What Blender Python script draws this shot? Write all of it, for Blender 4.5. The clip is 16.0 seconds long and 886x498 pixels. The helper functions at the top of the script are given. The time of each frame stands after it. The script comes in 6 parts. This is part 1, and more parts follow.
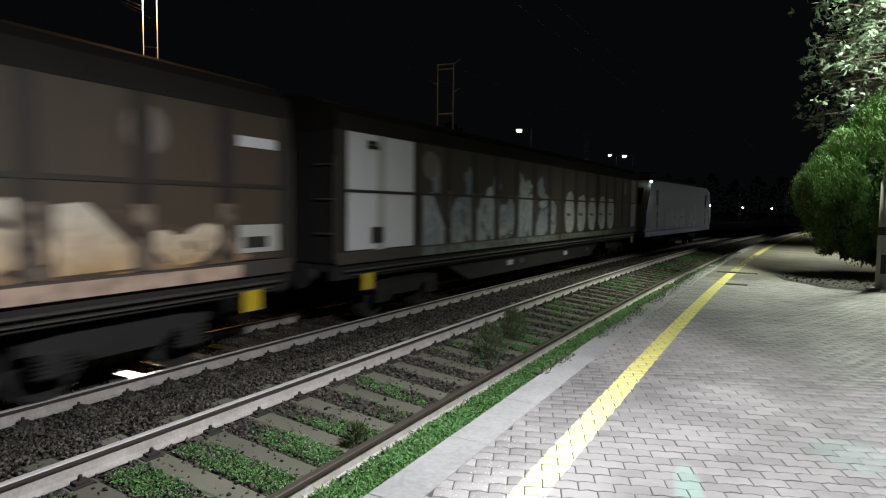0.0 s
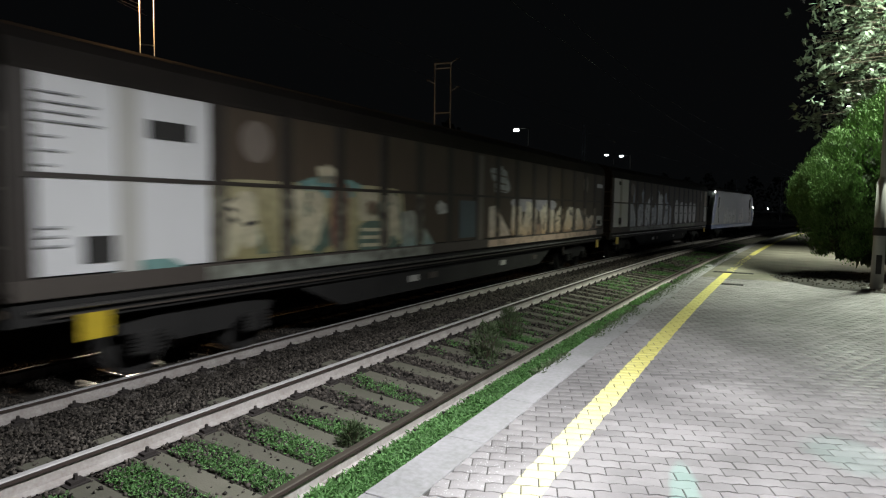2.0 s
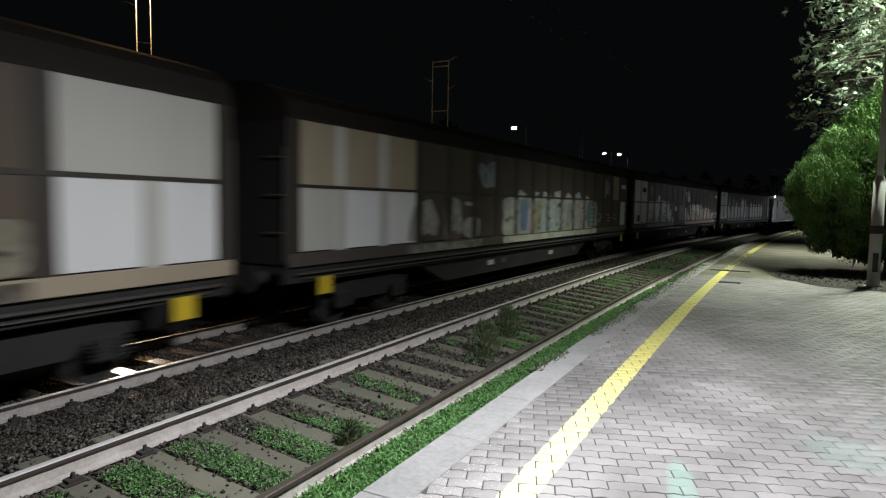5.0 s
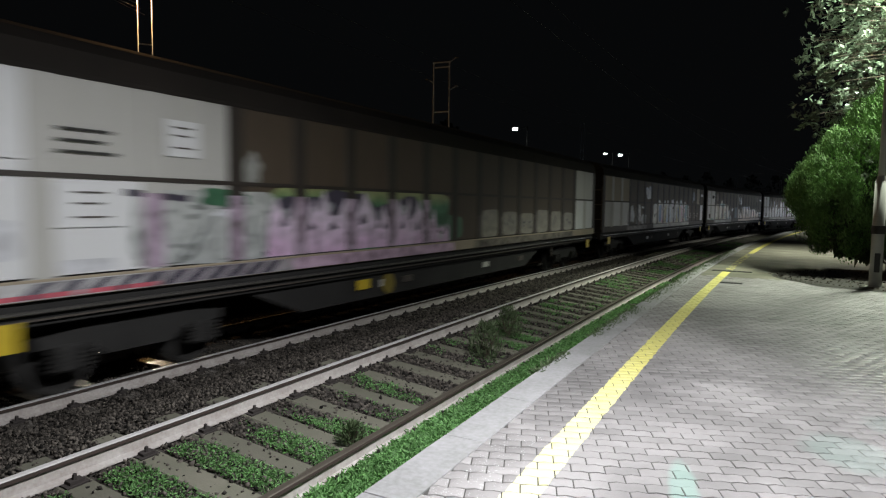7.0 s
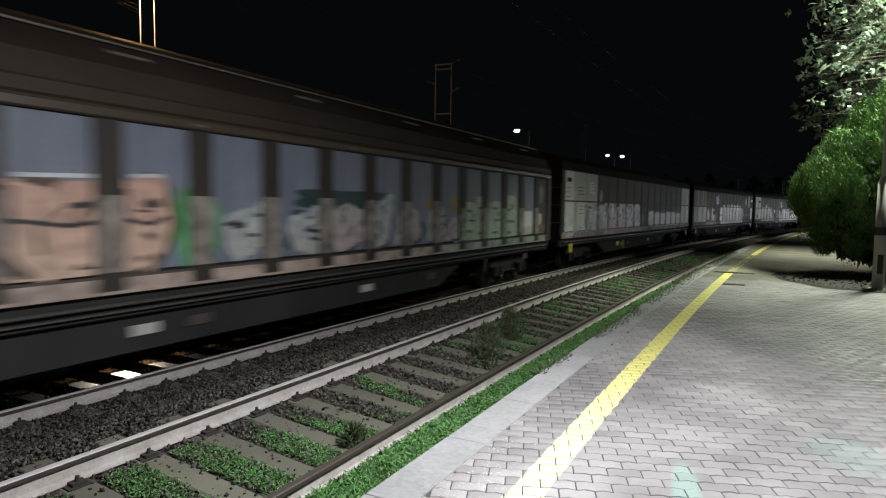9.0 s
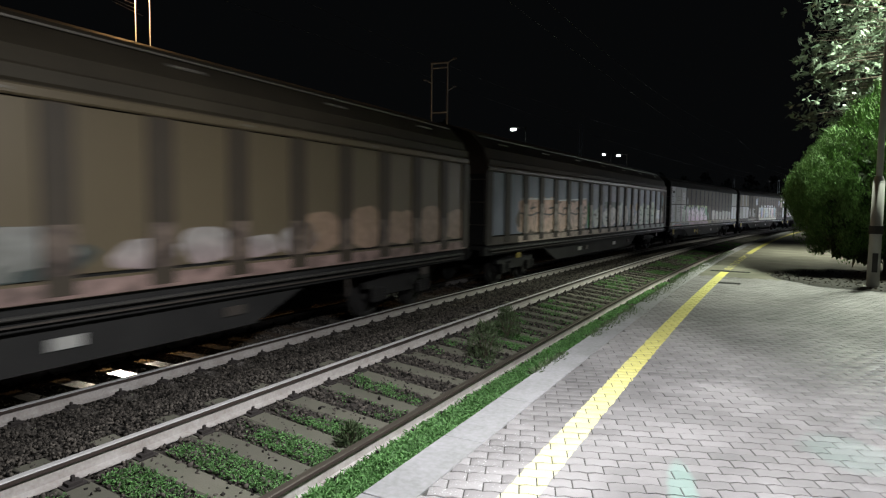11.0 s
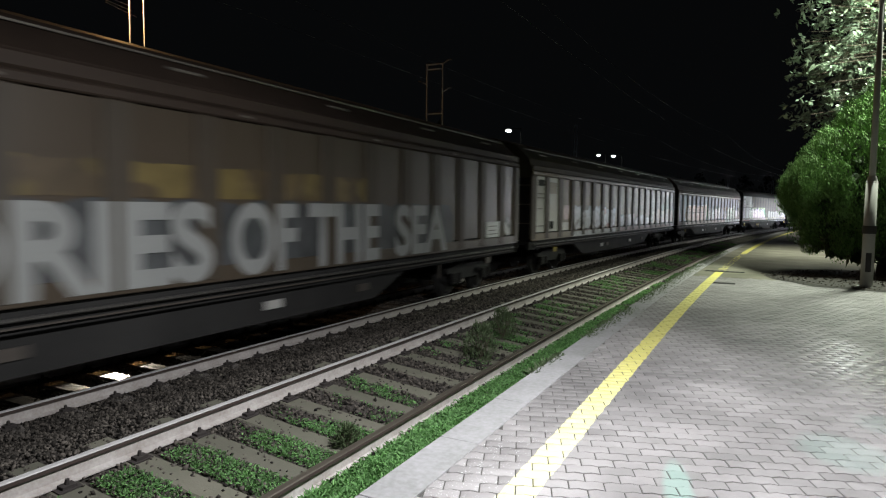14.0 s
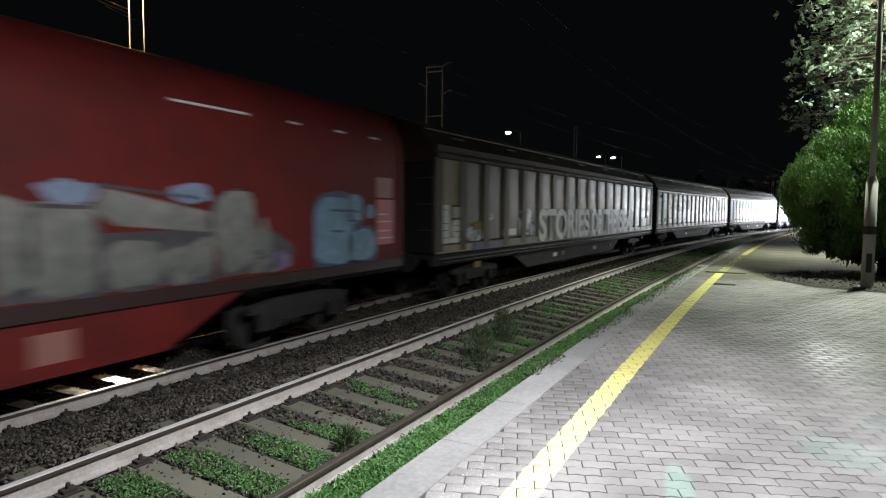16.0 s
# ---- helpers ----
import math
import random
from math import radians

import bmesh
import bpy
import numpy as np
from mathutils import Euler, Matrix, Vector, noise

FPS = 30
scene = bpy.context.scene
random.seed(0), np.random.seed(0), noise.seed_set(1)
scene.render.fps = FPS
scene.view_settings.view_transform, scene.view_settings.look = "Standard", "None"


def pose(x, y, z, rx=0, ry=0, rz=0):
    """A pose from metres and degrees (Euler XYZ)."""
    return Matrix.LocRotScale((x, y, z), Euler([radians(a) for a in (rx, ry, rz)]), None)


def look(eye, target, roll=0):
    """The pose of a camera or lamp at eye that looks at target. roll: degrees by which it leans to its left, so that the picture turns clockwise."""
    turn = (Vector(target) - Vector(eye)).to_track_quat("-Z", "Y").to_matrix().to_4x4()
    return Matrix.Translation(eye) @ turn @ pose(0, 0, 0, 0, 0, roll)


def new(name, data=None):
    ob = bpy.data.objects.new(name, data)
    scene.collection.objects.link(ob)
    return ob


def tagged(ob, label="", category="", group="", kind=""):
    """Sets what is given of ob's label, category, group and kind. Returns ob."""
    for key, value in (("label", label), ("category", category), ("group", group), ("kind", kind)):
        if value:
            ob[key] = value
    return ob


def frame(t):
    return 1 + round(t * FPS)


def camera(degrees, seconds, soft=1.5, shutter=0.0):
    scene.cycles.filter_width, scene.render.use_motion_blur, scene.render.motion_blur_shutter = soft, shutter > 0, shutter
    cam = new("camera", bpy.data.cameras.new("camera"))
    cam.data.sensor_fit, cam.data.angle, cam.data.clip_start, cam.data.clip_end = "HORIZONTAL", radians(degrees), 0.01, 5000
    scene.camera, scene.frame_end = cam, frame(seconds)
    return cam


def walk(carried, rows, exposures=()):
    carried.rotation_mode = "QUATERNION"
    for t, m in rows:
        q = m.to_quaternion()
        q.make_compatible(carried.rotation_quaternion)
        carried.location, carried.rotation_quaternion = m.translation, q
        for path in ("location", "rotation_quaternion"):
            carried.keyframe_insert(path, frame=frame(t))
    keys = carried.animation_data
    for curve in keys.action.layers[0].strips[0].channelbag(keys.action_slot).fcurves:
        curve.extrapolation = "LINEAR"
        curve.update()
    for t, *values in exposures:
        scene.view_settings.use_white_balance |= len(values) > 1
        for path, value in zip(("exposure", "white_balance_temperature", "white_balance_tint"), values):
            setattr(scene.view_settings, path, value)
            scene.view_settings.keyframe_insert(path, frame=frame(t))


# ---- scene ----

# The line of the track is an arc of radius R that bends to the right;
# u is the offset to the right of the camera's line, s the length along it.
R = 370.0
EYE = (0.0, 0.0, 2.088)
RAIL_NEAR_R, RAIL_NEAR_L = -3.070, -4.577
RAIL_FAR_R, RAIL_FAR_L = -7.158, -8.665
CANT = 0.152
Z_FAR = -0.158
Z_PLAT = 0.462
U_TRAIN = -7.911
SPEED = 8.87
SHUTTER = 0.8

cam = camera(71.22, 16.0, soft=1.2, shutter=SHUTTER)
PATH = [
    (0, -3.925, -27.534, 0.737),
    (0.5, -4.048, -27.361, 0.851),
    (1, -4.036, -27.363, 0.865),
    (1.5, -4.073, -27.316, 0.896),
    (2, -3.989, -27.242, 0.907),
    (2.5, -4.016, -27.102, 0.975),
    (3, -4.009, -27.178, 0.996),
    (3.5, -4.045, -27.271, 1.055),
    (4, -4.231, -27.112, 0.974),
    (6.5, -4.032, -27.032, 0.875),
    (7, -4.071, -27.139, 0.807),
    (7.5, -4.106, -27.213, 0.813),
    (8, -3.982, -27.229, 0.791),
    (8.5, -3.842, -27.158, 0.857),
    (9, -3.912, -27.329, 0.747),
    (11.5, -4.029, -26.868, 0.722),
    (12, -4.099, -26.740, 0.714),
    (12.5, -4.252, -26.658, 0.733),
    (13, -4.227, -26.664, 0.636),
    (13.5, -4.065, -26.573, 0.580),
    (14, -3.905, -26.587, 0.584),
    (14.5, -3.780, -26.483, 0.392),
    (15, -3.629, -26.552, 0.392),
    (15.5, -3.609, -26.582, 0.313),
    (16, -3.697, -26.618, 0.357),
]


def aim(pitch, yaw, roll):
    p, y = radians(pitch), radians(yaw)
    d = Vector((math.sin(y) * math.cos(p), math.cos(y) * math.cos(p), math.sin(p)))
    return look(EYE, Vector(EYE) + d * 10, roll)


walk(cam, [(t, aim(p, y, r)) for t, p, y, r in PATH])


def at(u, s, z=0.0):
    th = s / R
    return Vector((R - (R - u) * math.cos(th), (R - u) * math.sin(th), z))


def on_line(u, s, z=0.0, turn=0.0):
    """A pose on the arc: local x runs forward along the line, y to its left."""
    p = at(u, s, z)
    return pose(p.x, p.y, p.z, 0, 0, 90 - math.degrees(s / R) + turn)


def toward(az, el, dist):
    """The place at a compass bearing, an elevation and a level distance from the camera."""
    a = radians(az)
    return Vector((dist * math.sin(a), dist * math.cos(a), EYE[2] + dist * math.tan(radians(el))))


# ---- world and light ----
world = bpy.data.worlds.new("night_sky")
scene.world = world
world.use_nodes = True
wn = world.node_tree
wn.nodes["Background"].inputs[0].default_value = (0.32, 0.36, 0.40, 1)
wn.nodes["Background"].inputs[1].default_value = 0.006
scene.view_settings.exposure = 0.0


def lamp_light(name, kind, place, target, power, colour, size=0.3, spread=180, cone=120):
    d = bpy.data.lights.new(name, kind)
    d.energy, d.color = power, colour
    if kind == "AREA":
        d.shape, d.size, d.spread = "DISK", size, radians(spread)
    elif kind == "SPOT":
        d.spot_size, d.spot_blend, d.shadow_soft_size = radians(cone), 0.7, size
    else:
        d.shadow_soft_size = size
    o = new(name, d)
    o.matrix_world = look(place, target)
    return o


POLE_U, POLE_S = 1.86, 15.75
near_lamp = at(0.05, 3.9, 4.8)
lamp_light("platform_light", "AREA", near_lamp, at(-1.05, 3.9, 0.4), 510, (0.965, 0.985, 1.0), 0.5, 156)
pole_lamp = at(3.05, 18.5, 9.5)
lamp_light("platform_light", "SPOT", pole_lamp, pole_lamp + Vector((0.9, 0.55, -5.0)), 9000, (0.91, 1.0, 0.82), 0.5, cone=140)
third_lamp = at(2.2, 27.5, 6.4)
lamp_light("platform_light", "AREA", third_lamp, at(1.9, 26.8, 0.4), 420, (0.95, 1.0, 0.84), 0.4, 116)
fourth_lamp = at(2.9, 51.0, 6.4)
lamp_light("platform_light", "AREA", fourth_lamp, at(1.6, 50, 0.4), 260, (0.95, 1.0, 0.88), 0.4, 116)
far_side_lamp = toward(-54.6, 0.0, 30.0) + Vector((0, 0, 2.62))
lamp_light("far_platform_light", "AREA", far_side_lamp, at(-8.0, 5.2, -0.3), 5.0, (1.0, 0.88, 0.68), 0.45, 13)
sodium = toward(-53.3, 16.9, 34)
lamp_light("tower_light", "AREA", sodium - Vector((0, 0, 0.12)), at(-8, 5, 0), 750, (1.0, 0.55, 0.22), 0.8)

# ---- materials ----


def material(name, base, rough=0.7, metal=0.0, second=None, scale=6.0, fine=60.0, bump=0.25, amount=0.5, streak=0.0, spec=0.5, emit=None, power=0.0, space="Object", random_tint=0.0, sheen=0.0):
    m = bpy.data.materials.new(name)
    m.use_nodes = True
    nt = m.node_tree
    N, L = nt.nodes, nt.links
    b = N["Principled BSDF"]
    b.inputs["Roughness"].default_value = rough
    b.inputs["Metallic"].default_value = metal
    b.inputs["Specular IOR Level"].default_value = spec
    if emit:
        b.inputs["Base Color"].default_value = (*base, 1)
        b.inputs["Emission Color"].default_value = (*emit, 1)
        b.inputs["Emission Strength"].default_value = power
        return m
    second = second or tuple(c * 0.55 for c in base)
    tc = N.new("ShaderNodeTexCoord")
    mp = N.new("ShaderNodeMapping")
    L.new(tc.outputs[space], mp.inputs[0])
    if streak:
        mp.inputs["Scale"].default_value = (1, 1, streak)
    n1 = N.new("ShaderNodeTexNoise")
    n1.inputs["Scale"].default_value, n1.inputs["Detail"].default_value, n1.inputs["Roughness"].default_value = scale, 6, 0.65
    n2 = N.new("ShaderNodeTexNoise")
    n2.inputs["Scale"].default_value, n2.inputs["Detail"].default_value = fine, 3
    L.new(mp.outputs[0], n1.inputs[0])
    L.new(tc.outputs[space], n2.inputs[0])
    mix = N.new("ShaderNodeMix")
    mix.data_type = "FLOAT"
    mix.inputs[0].default_value = 0.35
    L.new(n1.outputs[0], mix.inputs[2])
    L.new(n2.outputs[0], mix.inputs[3])
    ramp = N.new("ShaderNodeValToRGB")
    e = ramp.color_ramp.elements
    e[0].position, e[1].position = 0.5 - 0.22, 0.5 + 0.22
    lo = tuple(a * (1 - amount) + c * amount for a, c in zip(base, second))
    e[0].color, e[1].color = (*lo, 1), (*base, 1)
    L.new(mix.outputs[0], ramp.inputs[0])
    col = ramp.outputs[0]
    if random_tint:
        oi = N.new("ShaderNodeObjectInfo")
        geo = N.new("ShaderNodeNewGeometry")
        add = N.new("ShaderNodeMath")
        add.operation = "ADD"
        L.new(oi.outputs["Random"], add.inputs[0])
        L.new(geo.outputs["Random Per Island"], add.inputs[1])
        fr = N.new("ShaderNodeMath")
        fr.operation = "FRACT"
        L.new(add.outputs[0], fr.inputs[0])
        mr = N.new("ShaderNodeMapRange")
        mr.inputs[3].default_value, mr.inputs[4].default_value = 1 - random_tint, 1 + random_tint
        L.new(fr.outputs[0], mr.inputs[0])
        hs = N.new("ShaderNodeHueSaturation")
        L.new(col, hs.inputs["Color"])
        L.new(mr.outputs[0], hs.inputs["Value"])
        col = hs.outputs[0]
    L.new(col, b.inputs["Base Color"])
    rr = N.new("ShaderNodeMapRange")
    rr.inputs[3].default_value, rr.inputs[4].default_value = max(rough - 0.12, 0.02), min(rough + 0.15, 1)
    L.new(n2.outputs[0], rr.inputs[0])
    L.new(rr.outputs[0], b.inputs["Roughness"])
    if bump:
        bp = N.new("ShaderNodeBump")
        bp.inputs["Strength"].default_value, bp.inputs["Distance"].default_value = bump, 0.01
        L.new(mix.outputs[0], bp.inputs["Height"])
        L.new(bp.outputs[0], b.inputs["Normal"])
    return m


def paving_material(name, base, tint, rough=0.6, spec=0.5):
    """Grey pavers; the yellow safety line and a few green stains are painted across them by their place on the platform."""
    m = material(name, base, rough, 0, tuple(c * 0.5 for c in base), 0.8, 90, 0.35, 0.8, space="Generated", random_tint=tint, spec=spec)
    nt = m.node_tree
    N, L = nt.nodes, nt.links
    b = N["Principled BSDF"]
    geo = N.new("ShaderNodeNewGeometry")
    for n in N:
        if n.bl_idname == "ShaderNodeTexCoord":
            for l in list(n.outputs["Generated"].links):
                L.new(geo.outputs["Position"], l.to_socket)
    col = b.inputs["Base Color"].links[0].from_socket

    def math_(op, a, c):
        k = N.new("ShaderNodeMath")
        k.operation = op
        for i, v in enumerate((a, c)):
            if isinstance(v, (int, float)):
                k.inputs[i].default_value = v
            else:
                L.new(v, k.inputs[i])
        return k.outputs[0]

    sep = N.new("ShaderNodeSeparateXYZ")
    L.new(geo.outputs["Position"], sep.inputs[0])
    x = math_("SUBTRACT", R, sep.outputs[0])
    rad = math_("SQRT", math_("ADD", math_("MULTIPLY", x, x), math_("MULTIPLY", sep.outputs[1], sep.outputs[1])), 0)
    u = math_("SUBTRACT", R, rad)
    wear = N.new("ShaderNodeTexNoise")
    wear.inputs["Scale"].default_value, wear.inputs["Detail"].default_value = 9, 8
    L.new(geo.outputs["Position"], wear.inputs[0])
    edge = math_("ADD", math_("ABSOLUTE", math_("SUBTRACT", u, -1.152), 0), math_("MULTIPLY", math_("SUBTRACT", wear.outputs[0], 0.5), 0.04))
    # the line is worn away for a stretch beyond the drains
    gap = math_("MULTIPLY", math_("GREATER_THAN", sep.outputs[1], 17.6), math_("LESS_THAN", sep.outputs[1], 25.5))
    line = math_("MULTIPLY", math_("LESS_THAN", edge, 0.098), math_("SUBTRACT", 1.0, math_("MULTIPLY", gap, math_("GREATER_THAN", wear.outputs[0], 0.44))))
    mx = N.new("ShaderNodeMix")
    mx.data_type = "RGBA"
    L.new(math_("MULTIPLY", line, 0.92), mx.inputs[0])
    L.new(col, mx.inputs[6])
    # the near line is paler: the lamp's overexposure is put into its colour
    near_glare = N.new("ShaderNodeMapRange")
    near_glare.inputs[1].default_value, near_glare.inputs[2].default_value = 2.6, 7.0
    L.new(math_("ADD", sep.outputs[1], math_("MULTIPLY", math_("SUBTRACT", wear.outputs[0], 0.5), 2.5)), near_glare.inputs[0])
    yl = N.new("ShaderNodeMix")
    yl.data_type = "RGBA"
    L.new(near_glare.outputs[0], yl.inputs[0])
    yl.inputs[6].default_value, yl.inputs[7].default_value = (0.62, 0.595, 0.39, 1), (0.58, 0.53, 0.15, 1)
    L.new(yl.outputs[2], mx.inputs[7])
    # uneven dirt over the whole surface
    dirt = N.new("ShaderNodeTexNoise")
    dirt.inputs["Scale"].default_value, dirt.inputs["Detail"].default_value, dirt.inputs["Roughness"].default_value = 0.85, 5, 0.6
    L.new(geo.outputs["Position"], dirt.inputs[0])
    dm = N.new("ShaderNodeMapRange")
    dm.inputs[1].default_value, dm.inputs[2].default_value, dm.inputs[3].default_value, dm.inputs[4].default_value = 0.36, 0.62, 0.66, 1.06
    L.new(dirt.outputs[0], dm.inputs[0])
    dv = N.new("ShaderNodeHueSaturation")
    L.new(col, dv.inputs["Color"])
    L.new(dm.outputs[0], dv.inputs["Value"])
    col = dv.outputs[0]
    L.new(col, mx.inputs[6])
    out = mx.outputs[2]
    for (cx, cy), ax, ay, f in (((-0.33, 3.75), 0.085, 0.42, 0.30), ((0.62, 4.85), 0.30, 0.35, 0.13), ((1.05, 5.6), 0.28, 0.3, 0.10)):
        dx = math_("DIVIDE", math_("SUBTRACT", math_("ADD", sep.outputs[0], math_("MULTIPLY", math_("SUBTRACT", sep.outputs[1], cy), 0.16)), cx), ax)
        dy = math_("DIVIDE", math_("SUBTRACT", sep.outputs[1], cy), ay)
        d = math_("ADD", math_("ADD", math_("MULTIPLY", dx, dx), math_("MULTIPLY", dy, dy)), math_("MULTIPLY", wear.outputs[0], 0.9))
        ms = N.new("ShaderNodeMapRange")
        ms.inputs[1].default_value, ms.inputs[2].default_value, ms.inputs[3].default_value, ms.inputs[4].default_value = 1.0, 1.7, f, 0
        L.new(d, ms.inputs[0])
        k = N.new("ShaderNodeMix")
        k.data_type = "RGBA"
        L.new(ms.outputs[0], k.inputs[0])
        L.new(out, k.inputs[6])
        k.inputs[7].default_value = (0.18, 0.38, 0.31, 1)
        out = k.outputs[2]
    # a stretch of pavers that feet have polished
    px = math_("DIVIDE", math_("SUBTRACT", sep.outputs[0], 1.0), 0.62)
    py = math_("DIVIDE", math_("SUBTRACT", sep.outputs[1], 7.7), 1.6)
    pd = math_("ADD", math_("ADD", math_("MULTIPLY", px, px), math_("MULTIPLY", py, py)), math_("MULTIPLY", dirt.outputs[0], 0.8))
    pm_ = N.new("ShaderNodeMapRange")
    pm_.inputs[1].default_value, pm_.inputs[2].default_value, pm_.inputs[3].default_value, pm_.inputs[4].default_value = 0.5, 1.5, 0.24, 0.0
    L.new(pd, pm_.inputs[0])
    L.new(math_("SUBTRACT", b.inputs["Roughness"].links[0].from_socket, pm_.outputs[0]), b.inputs["Roughness"])
    # flaking remains of white paint near the edge
    fleck = N.new("ShaderNodeTexNoise")
    fleck.inputs["Scale"].default_value, fleck.inputs["Detail"].default_value = 85, 5
    L.new(geo.outputs["Position"], fleck.inputs[0])
    strip = math_("LESS_THAN", math_("ABSOLUTE", math_("SUBTRACT", u, -1.48), 0), math_("MULTIPLY", wear.outputs[0], 0.36))
    near_ = math_("LESS_THAN", sep.outputs[1], math_("MULTIPLY", wear.outputs[0], 7.5))
    k = N.new("ShaderNodeMix")
    k.data_type = "RGBA"
    L.new(math_("MULTIPLY", math_("MULTIPLY", strip, near_), math_("GREATER_THAN", fleck.outputs[0], 0.65)), k.inputs[0])
    L.new(out, k.inputs[6])
    k.inputs[7].default_value = (0.62, 0.62, 0.62, 1)
    L.new(k.outputs[2], b.inputs["Base Color"])
    return m


M_PAVER = paving_material("paver", (0.265, 0.25, 0.25), 0.15)
M_SLAB = paving_material("platform_surface", (0.23, 0.22, 0.175), 0.0, 0.9, 0.1)
M_JOINT = material("joint_sand", (0.06, 0.056, 0.052), 0.95, bump=0.4)
M_KERB = material("kerb_concrete", (0.31, 0.30, 0.315), 0.85, second=(0.07, 0.076, 0.058), scale=1.1, fine=26, amount=0.8, bump=0.6)
M_ASPHALT = material("asphalt", (0.035, 0.034, 0.033), 0.9, scale=2, fine=120, bump=0.5)
M_GROUND = material("ground_soil", (0.07, 0.065, 0.05), 0.95, second=(0.03, 0.04, 0.02), scale=0.5, fine=8)
M_BED = material("ballast_bed", (0.045, 0.037, 0.032), 0.95, second=(0.03, 0.026, 0.024), scale=12, fine=70, bump=1.0)
M_STONE = material("ballast_stone", (0.098, 0.085, 0.074), 0.95, second=(0.024, 0.021, 0.018), scale=2.2, fine=40, amount=0.8, random_tint=0.95, spec=0.25)
M_RAIL = material("rail_steel_side", (0.52, 0.49, 0.48), 0.85, 0.0, second=(0.17, 0.13, 0.105), scale=4, fine=34, amount=0.75, bump=0.4)
M_RAILTOP = material("rail_polished_top", (0.80, 0.78, 0.78), 0.36, 0.35, scale=2, fine=30, bump=0.05, amount=0.3)
M_RAILRUST = material("rail_rusty_top", (0.12, 0.105, 0.085), 0.5, 0.5, second=(0.06, 0.048, 0.038), scale=4, fine=40, bump=0.1)
M_RAILSIDE = material("rail_head_rust", (0.06, 0.042, 0.036), 0.8, 0.2, scale=5)
M_FAST = material("fastening_iron", (0.05, 0.042, 0.04), 0.8, 0.3, scale=8)
M_SLEEPER = material("sleeper_concrete", (0.135, 0.125, 0.10), 0.85, second=(0.052, 0.064, 0.038), scale=3, fine=60, random_tint=0.25, bump=0.5)
M_SLEEPER_FAR = material("sleeper_oily_concrete", (0.10, 0.09, 0.08), 0.2, second=(0.05, 0.045, 0.04), scale=4, fine=60, bump=0.12, spec=0.8)
M_GRASS = material("grass_blade", (0.165, 0.345, 0.115), 0.65, second=(0.075, 0.17, 0.05), scale=3, random_tint=0.4, bump=0)
M_WEED = material("weed_leaf", (0.11, 0.15, 0.075), 0.7, second=(0.07, 0.10, 0.045), scale=3, random_tint=0.3, bump=0)
M_THUJA = material("conifer_spray", (0.112, 0.225, 0.055), 0.7, second=(0.038, 0.085, 0.02), scale=1.5, random_tint=0.3, bump=0)
M_LEAF = material("broad_leaf", (0.27, 0.34, 0.25), 0.25, second=(0.13, 0.18, 0.12), scale=2, random_tint=0.3, bump=0)
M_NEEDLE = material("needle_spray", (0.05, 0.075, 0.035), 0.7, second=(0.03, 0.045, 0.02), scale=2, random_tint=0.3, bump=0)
M_BARK = material("bark", (0.10, 0.075, 0.055), 0.95, scale=9, fine=50, bump=0.8)
M_POLE = material("galvanised_pole", (0.31, 0.31, 0.295), 0.75, 0.1, second=(0.24, 0.23, 0.21), scale=5)
M_IRON = material("dark_iron", (0.035, 0.033, 0.032), 0.75, 0.3, scale=6)
M_MAST = material("mast_steel", (0.13, 0.115, 0.10), 0.6, 0.4, scale=6)
M_PALEMAST = material("galvanised_pale_steel", (0.62, 0.70, 0.78), 0.6, 0.0, scale=6)
M_SOIL = material("near_black_soil", (0.028, 0.025, 0.02), 0.95, second=(0.012, 0.011, 0.009), scale=3, fine=30, bump=0.8)
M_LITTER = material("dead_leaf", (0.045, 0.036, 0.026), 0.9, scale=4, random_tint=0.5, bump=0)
M_LENS = material("lamp_lens", (0.9, 0.9, 0.9), emit=(0.92, 1.0, 0.96), power=30)
M_SODIUM = material("sodium_lens", (0.9, 0.6, 0.3), emit=(1.0, 0.62, 0.28), power=60)
M_HEADLIGHT = material("headlight_lens", (0.9, 0.9, 0.9), emit=(0.93, 0.97, 1.0), power=9500)
M_BROWN = material("wagon_brown_paint", (0.088, 0.062, 0.041), 0.62, second=(0.034, 0.025, 0.018), scale=1.6, fine=22, streak=0.25, bump=0.1, amount=0.85)
# darker than the panels: the shading of the recessed posts sits in this colour
M_POSTB = material("wagon_dark_post", (0.032, 0.024, 0.019), 0.6, scale=3, fine=40, bump=0.1)
M_POSTT = material("wagon_dusty_post", (0.066, 0.050, 0.035), 0.6, scale=3, fine=40, bump=0.1)
M_TAN = material("wagon_tan_paint", (0.36, 0.30, 0.22), 0.6, second=(0.22, 0.18, 0.13), scale=1.5, streak=0.2, bump=0.1)
M_WHITE = material("wagon_white_panel", (0.74, 0.74, 0.76), 0.5, second=(0.50, 0.49, 0.49), scale=1.4, streak=0.2, bump=0.08)
M_GREYW = material("wagon_grey_panel", (0.50, 0.49, 0.47), 0.5, second=(0.30, 0.28, 0.25), scale=1.6, streak=0.2, bump=0.08)
M_OLIVE = material("wagon_dusty_panel", (0.17, 0.132, 0.080), 0.42, 0.1, second=(0.085, 0.068, 0.048), scale=1.6, streak=0.2, bump=0.08)
M_BLUEW = material("wagon_blue_panel", (0.25, 0.275, 0.355), 0.5, second=(0.045, 0.05, 0.075), amount=0.95, scale=1.7, streak=0.25, bump=0.08)
M_ALU = material("wagon_worn_aluminium", (0.24, 0.22, 0.19), 0.42, 0.25, second=(0.13, 0.11, 0.09), scale=1.6, streak=0.2, bump=0.08)
